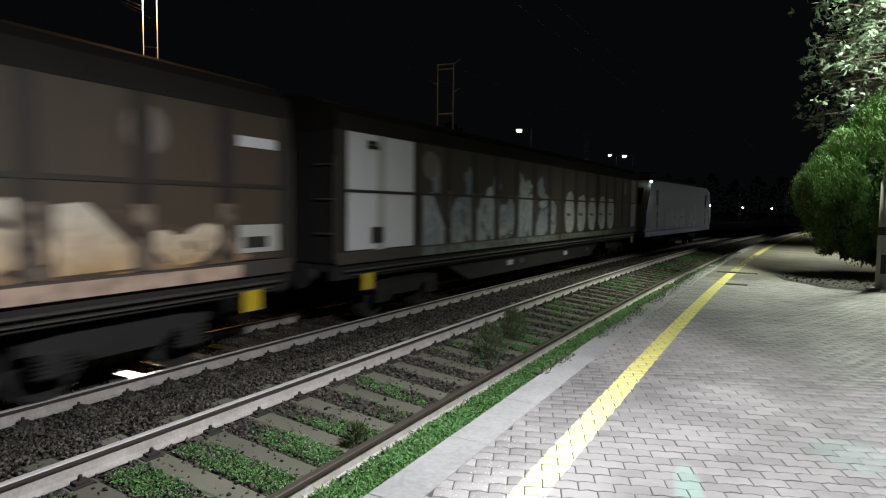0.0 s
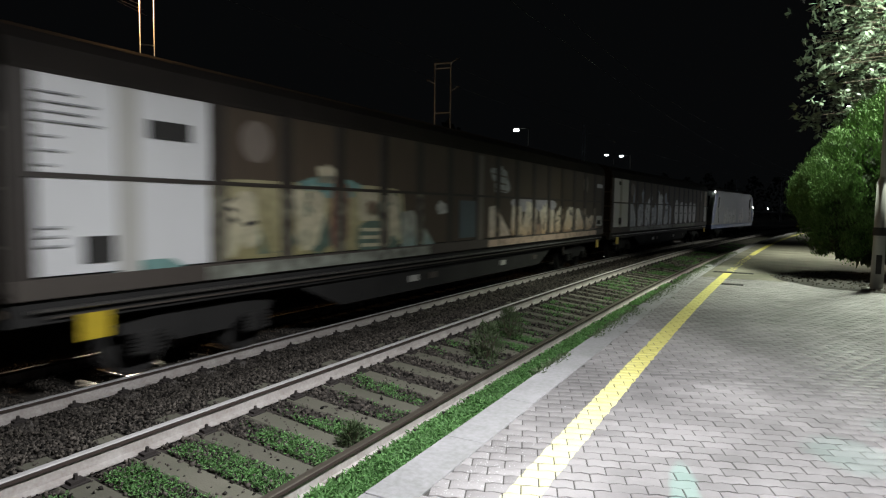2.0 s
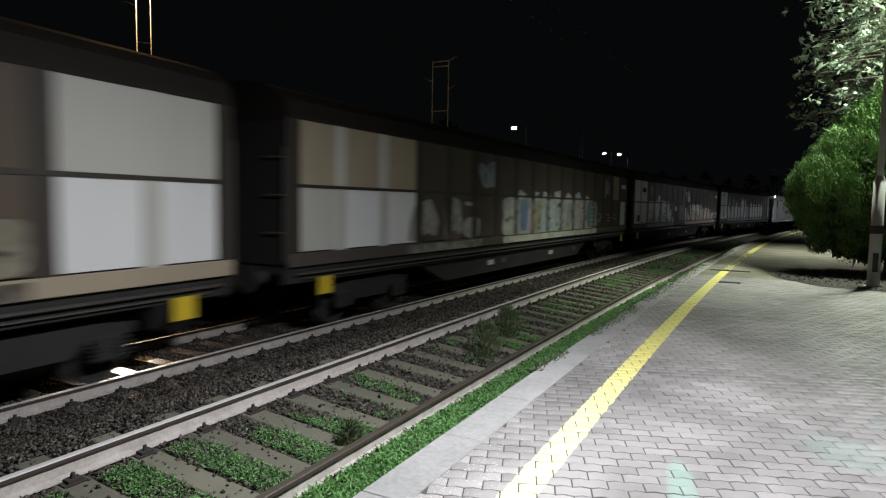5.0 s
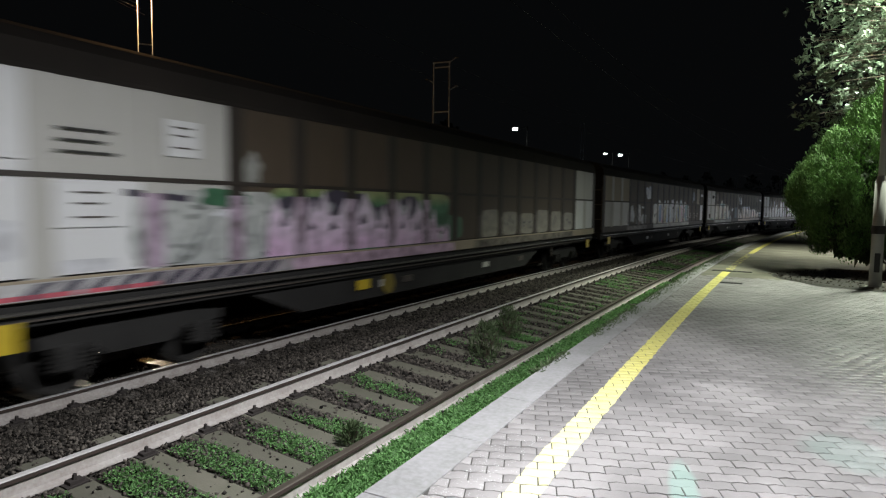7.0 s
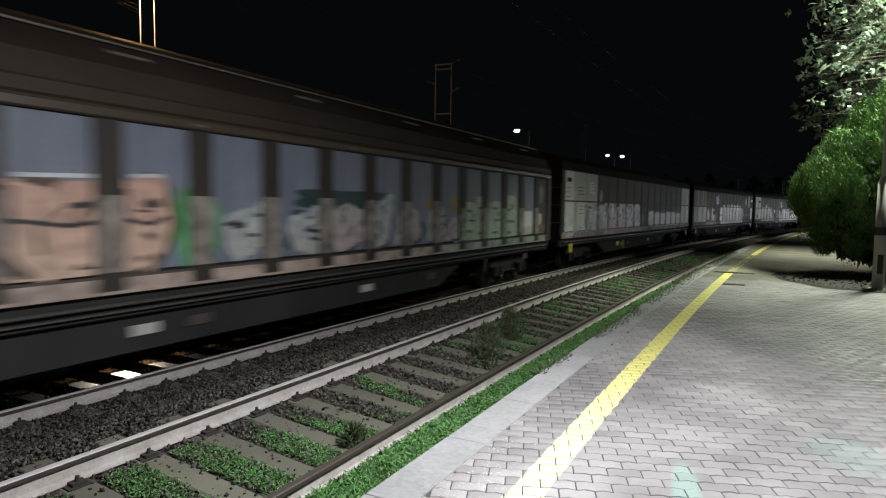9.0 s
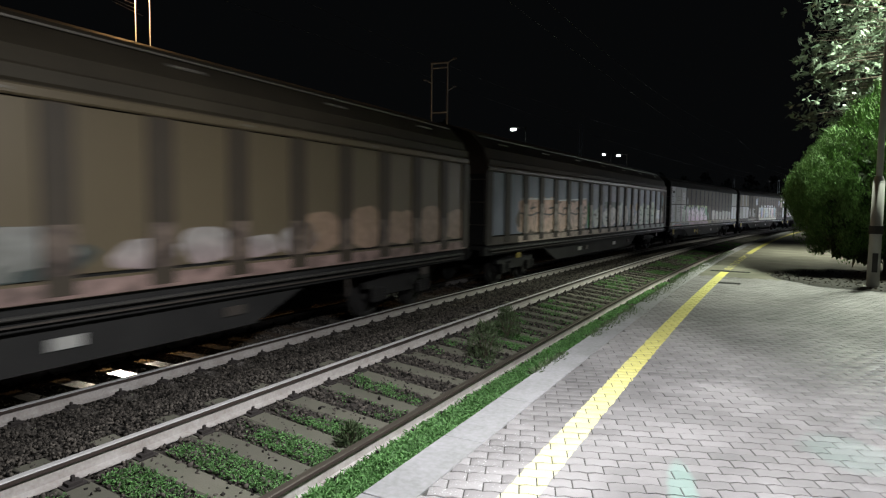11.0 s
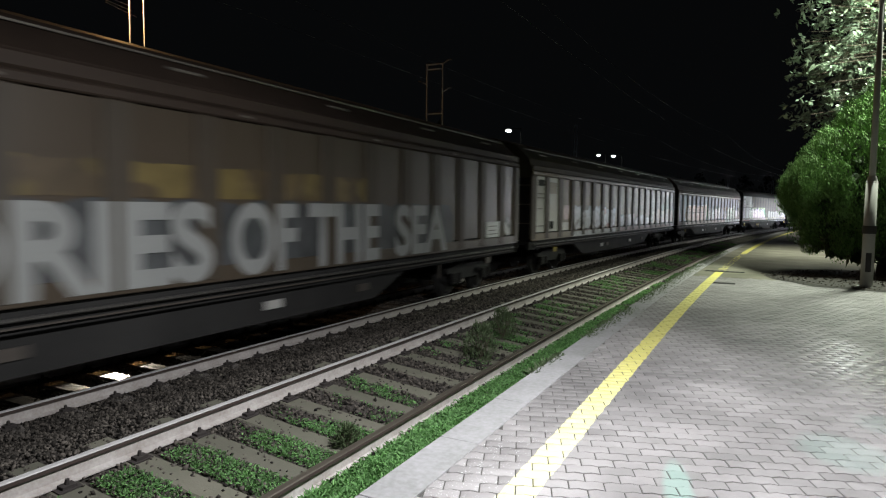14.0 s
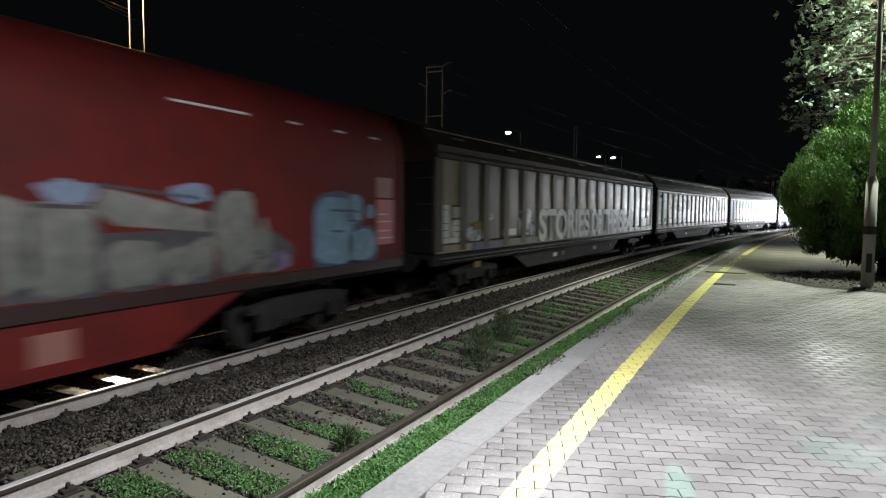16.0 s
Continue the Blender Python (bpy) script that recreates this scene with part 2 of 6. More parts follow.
M_ROOF = material("wagon_roof", (0.024, 0.019, 0.016), 0.8, 0.0, second=(0.010, 0.009, 0.008), scale=1.2, fine=20, bump=0.1, amount=0.8, spec=0.2)
M_ROOFDUST = material("wagon_dusty_roof", (0.075, 0.060, 0.040), 0.65, second=(0.030, 0.025, 0.018), scale=1.1, fine=18, bump=0.1, amount=0.85, spec=0.3)
M_ROOFBROWN = material("wagon_brown_roof", (0.062, 0.042, 0.031), 0.65, second=(0.028, 0.019, 0.015), scale=1.1, fine=18, bump=0.1, amount=0.85, spec=0.3)
M_TRACK = material("worn_door_track", (0.22, 0.21, 0.20), 0.28, 0.7, second=(0.10, 0.09, 0.085), scale=2, fine=30, bump=0.08)
# near-black core colour that shows at the ends and between panels
M_END = material("near_black_core", (0.012, 0.011, 0.011), 0.9, scale=2)
M_WIRE = material("tarnished_wire", (0.05, 0.05, 0.05), 0.6, scale=2, bump=0)
M_WOODS = material("woods_foliage", (0.012, 0.018, 0.010), 0.9, scale=0.4, bump=0)
M_UNDER = material("underframe_grime", (0.032, 0.030, 0.029), 0.8, 0.1, second=(0.006, 0.006, 0.006), scale=1.3, fine=25, amount=0.9)
M_SILL = material("sill_grey", (0.082, 0.068, 0.058), 0.6, 0.1, second=(0.04, 0.033, 0.029), scale=2, streak=0.4)
M_RED = material("wagon_red_paint", (0.165, 0.014, 0.011), 0.62, second=(0.05, 0.008, 0.008), scale=1.3, fine=14, bump=0.10, amount=0.9, spec=0.25)
M_YELLOW = material("yellow_plate", (0.62, 0.45, 0.03), 0.5, scale=8, bump=0.05)
M_YELLOWOLD = material("faded_yellow_paint", (0.26, 0.20, 0.03), 0.7, second=(0.08, 0.06, 0.02), scale=6, amount=0.8)
M_LOCO = material("loco_grey_paint", (0.20, 0.215, 0.20), 0.45, second=(0.13, 0.14, 0.13), scale=1.2, bump=0.05)
M_LOCOBLUE = material("loco_blue_paint", (0.05, 0.10, 0.25), 0.4, scale=1.2, bump=0.05)
M_GLASS = material("dark_glass", (0.01, 0.012, 0.014), 0.08, scale=2, bump=0)


def see_through(m, share_):
    """Lets some light pass through a leaf."""
    nt = m.node_tree
    b, out = nt.nodes["Principled BSDF"], nt.nodes["Material Output"]
    tr = nt.nodes.new("ShaderNodeBsdfTranslucent")
    nt.links.new(b.inputs["Base Color"].links[0].from_socket, tr.inputs[0])
    mx = nt.nodes.new("ShaderNodeMixShader")
    mx.inputs[0].default_value = share_
    nt.links.new(b.outputs[0], mx.inputs[1])
    nt.links.new(tr.outputs[0], mx.inputs[2])
    nt.links.new(mx.outputs[0], out.inputs[0])


for leaf in (M_GRASS, M_WEED, M_THUJA, M_LEAF):
    see_through(leaf, 0.12 if leaf is M_THUJA else 0.35)
M_DISC = material("faded_disc", (0.20, 0.165, 0.14), 0.6, scale=4, bump=0.05)
M_DUSK = material("wagon_dark_dusty_panel", (0.085, 0.064, 0.046), 0.38, 0.1, second=(0.05, 0.038, 0.028), scale=1.6, streak=0.2, bump=0.06)
PAINTS = {}


def in_place(m):
    """Lays a material's grain by place, so that equal stones differ."""
    N, L = m.node_tree.nodes, m.node_tree.links
    geo = N.new("ShaderNodeNewGeometry")
    for n in list(N):
        if n.bl_idname == "ShaderNodeTexCoord":
            for l in list(n.outputs["Object"].links):
                L.new(geo.outputs["Position"], l.to_socket)


in_place(M_KERB)
in_place(M_SLEEPER)


def paint(rgb):
    """One spray-paint material per colour."""
    key = tuple(round(c, 3) for c in rgb)
    if key not in PAINTS:
        PAINTS[key] = material("spray_paint", key, 0.5, second=tuple(c * 0.6 for c in key), scale=2.5, fine=25, streak=0.4, bump=0.04, amount=0.6)
    return PAINTS[key]


# ---- mesh helpers ----


def part(name, bm, mat, parent=None, label="", smooth=False):
    me = bpy.data.meshes.new(name)
    bm.normal_update()
    bm.to_mesh(me)
    bm.free()
    return share(name, me, mat, parent, label, smooth)


def share(name, me, mat=None, parent=None, label="", smooth=False):
    if mat is not None and not me.materials:
        for k in mat if isinstance(mat, (list, tuple)) else [mat]:
            me.materials.append(k)
    if smooth:
        me.polygons.foreach_set("use_smooth", [True] * len(me.polygons))
    o = new(name, me)
    if parent is not None:
        o.parent = parent
    if label:
        o["label"] = label
    return o


def box(bm, x0, x1, y0, y1, z0, z1, bevel=0.0, mi=0):
    vs = [bm.verts.new((x, y, z)) for x in (x0, x1) for y in (y0, y1) for z in (z0, z1)]
    fs = []
    for i in ((0, 1, 3, 2), (4, 6, 7, 5), (0, 4, 5, 1), (2, 3, 7, 6), (0, 2, 6, 4), (1, 5, 7, 3)):
        f = bm.faces.new([vs[k] for k in i])
        f.material_index = mi
        fs.append(f)
    if bevel:
        es = list({e for f in fs for e in f.edges})
        bmesh.ops.bevel(bm, geom=es, offset=bevel, segments=1, affect="EDGES", profile=0.5)
    return vs


def boxed(*dims, bevel=0.0):
    bm = bmesh.new()
    box(bm, *dims, bevel=bevel)
    return bm


def tube(bm, a, b, r0, r1=None, n=10, caps=True):
    """A tapered round bar from a to b."""
    a, b = Vector(a), Vector(b)
    r1 = r0 if r1 is None else r1
    d = (b - a).normalized()
    e = d.orthogonal().normalized()
    f = d.cross(e)
    rings = []
    for p, r in ((a, r0), (b, r1)):
        rings.append([bm.verts.new(p + (e * math.cos(k * math.tau / n) + f * math.sin(k * math.tau / n)) * r) for k in range(n)])
    for k in range(n):
        bm.faces.new((rings[0][k], rings[0][(k + 1) % n], rings[1][(k + 1) % n], rings[1][k]))
    if caps:
        bm.faces.new(rings[0][::-1])
        bm.faces.new(rings[1])
    return bm


def prism(bm, profile, x0, x1, closed=True):
    """A profile in y, z drawn out along x."""
    a = [bm.verts.new((x0, y, z)) for y, z in profile]
    b = [bm.verts.new((x1, y, z)) for y, z in profile]
    n = len(profile)
    for k in range(n if closed else n - 1):
        bm.faces.new((a[k], b[k], b[(k + 1) % n], a[(k + 1) % n]))
    if closed:
        bm.faces.new(a)
        bm.faces.new(b[::-1])
    return bm


def sweep(bm, profile, s0, s1, step, mi=None):
    """A closed profile of u, z pairs drawn along the arc; mi names each side's material."""
    n = max(2, int((s1 - s0) / step))
    prev = None
    for i in range(n + 1):
        s = s0 + (s1 - s0) * i / n
        ring = [bm.verts.new(at(u, s, z)) for u, z in profile]
        if prev:
            m = len(ring)
            for k in range(m):
                f = bm.faces.new((prev[k], ring[k], ring[(k + 1) % m], prev[(k + 1) % m]))
                if mi:
                    f.material_index = mi[k]
        else:
            bm.faces.new(ring)
        prev = ring
    bm.faces.new(prev[::-1])
    return bm


def soup(name, verts, faces, mat, parent=None, kind="stuff", label="", category=""):
    """One mesh from arrays: verts (n, 3), faces (m, k) of one size."""
    me = bpy.data.meshes.new(name)
    verts, faces = np.asarray(verts, np.float32), np.asarray(faces, np.int32)
    me.vertices.add(len(verts))
    me.vertices.foreach_set("co", verts.ravel())
    k = faces.shape[1]
    me.loops.add(faces.size)
    me.loops.foreach_set("vertex_index", faces.ravel())
    me.polygons.add(len(faces))
    me.polygons.foreach_set("loop_start", np.arange(0, faces.size, k, dtype=np.int32))
    me.update(calc_edges=True)
    me.validate()
    o = share(name, me, mat, parent)
    return tagged(o, label, category, "", kind)


rng = np.random.default_rng(7)


def arc_points(u, s, z):
    th = s / R
    return np.stack([R - (R - u) * np.cos(th), (R - u) * np.sin(th), z], -1)


def stones(name, centres, sizes, mat, parent=None, label="", category=""):
    octa = np.array([(1, 0, 0), (-1, 0, 0), (0, 1, 0), (0, -1, 0), (0, 0, 1), (0, 0, -1)], float)
    tri = np.array([(0, 2, 4), (2, 1, 4), (1, 3, 4), (3, 0, 4), (2, 0, 5), (1, 2, 5), (3, 1, 5), (0, 3, 5)])
    n = len(centres)
    q = rng.normal(size=(n, 4))
    q /= np.linalg.norm(q, axis=1, keepdims=True)
    w, x, y, z = q.T
    rot = np.stack([1 - 2 * (y * y + z * z), 2 * (x * y - z * w), 2 * (x * z + y * w), 2 * (x * y + z * w), 1 - 2 * (x * x + z * z), 2 * (y * z - x * w), 2 * (x * z - y * w), 2 * (y * z + x * w), 1 - 2 * (x * x + y * y)], -1).reshape(n, 3, 3)
    v = octa[None] * rng.uniform(0.6, 1.25, (n, 6, 1)) * np.array([1.0, 0.8, 0.6])
    v = np.einsum("nij,nkj->nki", rot, v) * sizes[:, None, None] + centres[:, None]
    f = tri[None] + (np.arange(n) * 6)[:, None, None]
    return soup(name, v.reshape(-1, 3), f.reshape(-1, 3), mat, parent, "stuff", label, category)


def leaves(name, base, direction, length, width, mat, parent=None, kind="", label="", category="", fold=0.25, face=None):
    """Many pointed, folded leaves: a base, a direction and a size for each."""
    n = len(base)
    d = direction / np.linalg.norm(direction, axis=1, keepdims=True)
    r = rng.normal(size=(n, 3)) if face is None else face + rng.normal(size=(n, 3)) * 0.35
    side = np.cross(d, r)
    side /= np.linalg.norm(side, axis=1, keepdims=True)
    nor = np.cross(side, d)
    l, w = length[:, None], width[:, None]
    p0 = base
    mid = base + d * l * 0.5
    p1 = mid + side * w * 0.5 + nor * w * fold
    p2 = base + d * l
    p3 = mid - side * w * 0.5 + nor * w * fold
    v = np.stack([p0, p1, p2, p3], 1).reshape(-1, 3)
    i = (np.arange(n) * 4)[:, None, None]
    f = np.array([(0, 1, 2), (0, 2, 3)])[None] + i
    return soup(name, v, f.reshape(-1, 3), mat, parent, kind, label, category)


def thing(name, m, label, category, group="", kind=""):
    e = new(name)
    e.empty_display_size = 0.2
    e.matrix_basis = Matrix.Translation(m) if isinstance(m, Vector) else m
    return tagged(e, label, category, group, kind)


# ---- ground, tracks, platform ----
bm = bmesh.new()
bmesh.ops.create_grid(bm, x_segments=60, y_segments=60, size=900)
for v in bm.verts:
    v.co.z = -0.62 + (0 if v.co.length < 120 else 0.4 * noise.noise(v.co * 0.01))
tagged(part("ground", bm, M_GROUND), "dark bare earth around the railway line", "ground", "", "structure")

BED_U = (-11.0, -9.9, -6.5, -5.9, -5.3, -4.9, -4.57, -3.82, -3.07, -2.6, -1.9)
BED_Z = (-0.42, -0.345, -0.345, -0.17, 0.01, 0.015, -0.025, -0.105, -0.18, -0.20, -0.20)
bm = bmesh.new()
sweep(bm, [(-11.5, -0.61), *zip(BED_U, BED_Z), (-1.9, -0.61)], -14, 430, 1.5)
tagged(part("ballast_bed", bm, M_BED), "dark brown ballast bed under the two tracks", "track bed", "", "structure")


def rail_profile(u, z, lean=0.0):
    h, w = 0.036, 0.075
    p = [(-w, -0.160), (-w, -0.150), (-0.012, -0.132), (-0.009, -0.045), (-h, -0.036), (-h, -0.006), (-h + 0.008, 0), (h - 0.008, 0), (h, -0.006), (h, -0.036), (0.009, -0.045), (0.012, -0.132), (w, -0.150), (w, -0.160)]
    return [(u + a, z + b) for a, b in p]


def track(label, ur, ul, zr, zl, top, sleeper_mat, s0, s1, first):
    t = thing("railway_track", Matrix(), label, "track", "tracks", "structure")
    for u, z, m in ((ur, zr, top[0]), (ul, zl, top[1])):
        bm = bmesh.new()
        sweep(bm, rail_profile(u, z), -14, 430, 1.0, [0, 0, 0, 2, 2, 1, 1, 1, 2, 2, 0, 0, 0, 0])
        part("rail", bm, [M_RAIL, m, M_RAILSIDE], t)
    tilt = math.degrees(math.atan2(zl - zr, ur - ul))
    um, zm = (ur + ul) / 2, (zr + zl) / 2
    bm = bmesh.new()
    box(bm, -0.125, 0.125, -1.22, 1.22, -0.16, 0.0, bevel=0.015)
    me = bpy.data.meshes.new("sleeper")
    bm.to_mesh(me)
    bm.free()
    bm = bmesh.new()
    for y in (-0.7535, 0.7535):
        box(bm, -0.09, 0.09, y - 0.16, y + 0.16, 0.0, 0.012, mi=0)
        for k in (-1, 1):
            box(bm, -0.055, 0.055, y + k * 0.105 - 0.035, y + k * 0.105 + 0.035, 0.010, 0.035)
            tube(bm, (0, y + k * 0.10, 0.03), (0, y + k * 0.10, 0.075), 0.02, 0.016, 6)
    fm = bpy.data.meshes.new("fastening")
    bm.to_mesh(fm)
    bm.free()
    n = 0
    s = first
    while s < s1:
        if s > s0:
            m = on_line(um, s, zm - 0.162) @ pose(0, 0, 0, tilt, 0, random.uniform(-0.6, 0.6))
            o = share("sleeper", me, sleeper_mat, t)
            o.matrix_local = m
            o = share("fastening", fm, M_FAST, o)
            n += 1
        s += 0.599
    return t


track("running line with pale worn rails and concrete sleepers", RAIL_NEAR_R, RAIL_NEAR_L, 0.0, CANT, (M_RAILRUST, M_RAILTOP), M_SLEEPER, -3, 90, 2.7058 - 0.599 * 12)
track("far running line under the freight train", RAIL_FAR_R, RAIL_FAR_L, Z_FAR, Z_FAR, (M_RAILTOP, M_RAILRUST), M_SLEEPER_FAR, -2, 46, 3.6495 - 0.599 * 12)

# unseen slab, added to hide the lit ground behind the wagons
bm = bmesh.new()
sweep(bm, [(-10.4, -0.6), (-17, -0.6), (-17, 0.22), (-10.4, 0.22)], -14, 150, 1.5)
tagged(part("far_side_slab", bm, M_ASPHALT), "unseen low dark slab added beyond the far track", "platform", "", "structure")

# platform body, kerb stones, paving
platform = thing("platform", Matrix(), "low station platform with grey block paving and a yellow safety line", "platform", "", "structure")
bm = bmesh.new()
sweep(bm, [(-1.915, -0.6), (-1.915, 0.36), (-1.64, 0.36), (-1.64, 0.458), (16, 0.458), (16, -0.6)], -14, 16.2, 1.0)
part("platform_base", bm, M_JOINT, platform)
bm = bmesh.new()
sweep(bm, [(-1.915, -0.6), (-1.915, 0.36), (-1.64, 0.36), (-1.64, Z_PLAT), (16, Z_PLAT), (16, -0.6)], 16.2, 130, 1.0)
part("platform_far", bm, M_SLAB, platform)
bm = bmesh.new()
box(bm, -0.4995, 0.4995, -0.148, 0.148, 0.0, 0.106, bevel=0.004)
kerb_me = bpy.data.meshes.new("kerb_stone")
bm.to_mesh(kerb_me)
bm.free()
for i in range(-6, 90):
    o = share("kerb_stone", kerb_me, M_KERB, platform)
    o.matrix_local = on_line(-1.79, i * 1.0 + 0.3, 0.363 + random.uniform(-0.002, 0.002))


# ---- the freight train ----
HALF = 1.41
FLOOR = 1.22
NEAR = -HALF


WHEELS = []  # wheel, its place along the bogie, its radius
WHEEL_MESH = {}


def wheel_mesh(c, r):
    """A flanged disc wheel about its own axis: tread, flange, hub and a dished web in one turned profile."""
    if (c, r) not in WHEEL_MESH:
        prof = [(0.72, 0.08), (0.72, r - 0.075), (0.73, r + 0.026), (0.758, r + 0.028), (0.766, r), (0.87, r - 0.008), (0.87, r - 0.07), (0.80, r - 0.09), (0.81, 0.17), (0.90, 0.13), (0.90, 0.05)]
        bm = bmesh.new()
        n, prev, first = 24, None, None
        for i in range(n):
            a = math.tau * i / n
            ring = [bm.verts.new((q * math.cos(a), c * y, q * math.sin(a))) for y, q in prof]
            if prev:
                for j in range(len(prof) - 1):
                    bm.faces.new((prev[j], ring[j], ring[j + 1], prev[j + 1]))
            first, prev = first or ring, ring
        for j in range(len(prof) - 1):
            bm.faces.new((prev[j], first[j], first[j + 1], prev[j + 1]))
        bmesh.ops.recalc_face_normals(bm, faces=bm.faces)
        me = bpy.data.meshes.new("wheel")
        bm.to_mesh(me)
        bm.free()
        WHEEL_MESH[c, r] = me
    return WHEEL_MESH[c, r]


def bogie(parent, x, mat_frame, wheel_r=0.46):
    arch = [(-1.25, 0.60), (-0.70, 0.60), (-0.48, 0.42), (0.48, 0.42), (0.70, 0.60), (1.25, 0.60), (1.28, 0.72), (0.6, 0.80), (-0.6, 0.80), (-1.28, 0.72)]

    def side_frame(y):
        bm = bmesh.new()
        p = [bm.verts.new((x, y, z)) for x, z in arch]
        q = [bm.verts.new((x, y + 0.11, z)) for x, z in arch]
        bm.faces.new(p)
        bm.faces.new(q[::-1])
        for k in range(len(arch)):
            bm.faces.new((p[k], q[k], q[(k + 1) % len(arch)], p[(k + 1) % len(arch)]))
        return bm

    b = part("bogie", side_frame(-1.10), mat_frame, parent)
    b.matrix_local = pose(x, 0, 0)
    part("bogie_frame", side_frame(0.99), mat_frame, b)
    for k in (-0.72, 0.72, -1.08, 1.08):
        bm = bmesh.new()
        for j in range(5):
            tube(bm, (k, -1.15, 0.36 + j * 0.05), (k, -1.15, 0.385 + j * 0.05), 0.075, n=10)
        tube(bm, (k, -1.15, 0.34), (k, -1.15, 0.60), 0.05, n=8)
        part("coil_spring", bm, M_IRON, b)
    part("bolster", boxed(-0.25, 0.25, -1.0, 1.0, 0.45, 0.80, bevel=0.02), mat_frame, b)
    for k in (-0.9, 0.9):
        for c in (-1, 1):
            wheel = share("wheel", wheel_mesh(c, wheel_r), M_IRON, b)
            wheel.matrix_local = pose(k, 0, wheel_r)
            WHEELS.append((wheel, k, wheel_r))
        part("axle", tube(bmesh.new(), (k, -0.75, wheel_r), (k, 0.75, wheel_r), 0.08, n=10), M_IRON, b)
        for y in (-1.14, 1.02):
            part("axle_box", boxed(k - 0.16, k + 0.16, y, y + 0.12, 0.30, 0.62, bevel=0.03), mat_frame, b)
    return b


def buffers(parent, x, d):
    for y in (-0.875, 0.875):
        bm = bmesh.new()
        tube(bm, (x, y, 1.02), (x + d * 0.32, y, 1.02), 0.11, 0.09, 12)
        tube(bm, (x + d * 0.32, y, 1.02), (x + d * 0.36, y, 1.02), 0.225, 0.225, 16)
        part("buffer", bm, M_IRON, parent)
    bm = bmesh.new()
    tube(bm, (x, 0, 1.0), (x + d * 0.36, 0, 0.96), 0.05, 0.035, 8)
    part("coupling", bm, M_IRON, parent)
    bm = bmesh.new()
    pts = [(x, 0.35, 0.98), (x + d * 0.22, 0.35, 0.72), (x + d * 0.35, 0.30, 0.62)]
    for p, q in zip(pts, pts[1:]):
        tube(bm, p, q, 0.028, n=7)
    part("brake_hose", bm, M_IRON, parent)


def plate(parent, name, x0, x1, z0, z1, mat, off=0.03, label=""):
    """A thin plate fixed on the near wall."""
    return part(name, boxed(x0, x1, NEAR - off - 0.006, NEAR - off, z0, z1), mat, parent, label)


def bars(parent, x0, x1, zs, mat, off=0.045, h=0.035):
    """Rows of writing too small to read, as plain bars."""
    for i, z in enumerate(zs):
        w = (x1 - x0) * (1.0, 0.8, 0.92, 0.6)[i % 4]
        part("marking", boxed(x0, x0 + w, NEAR - off - 0.004, NEAR - off, z, z + h), mat, parent)


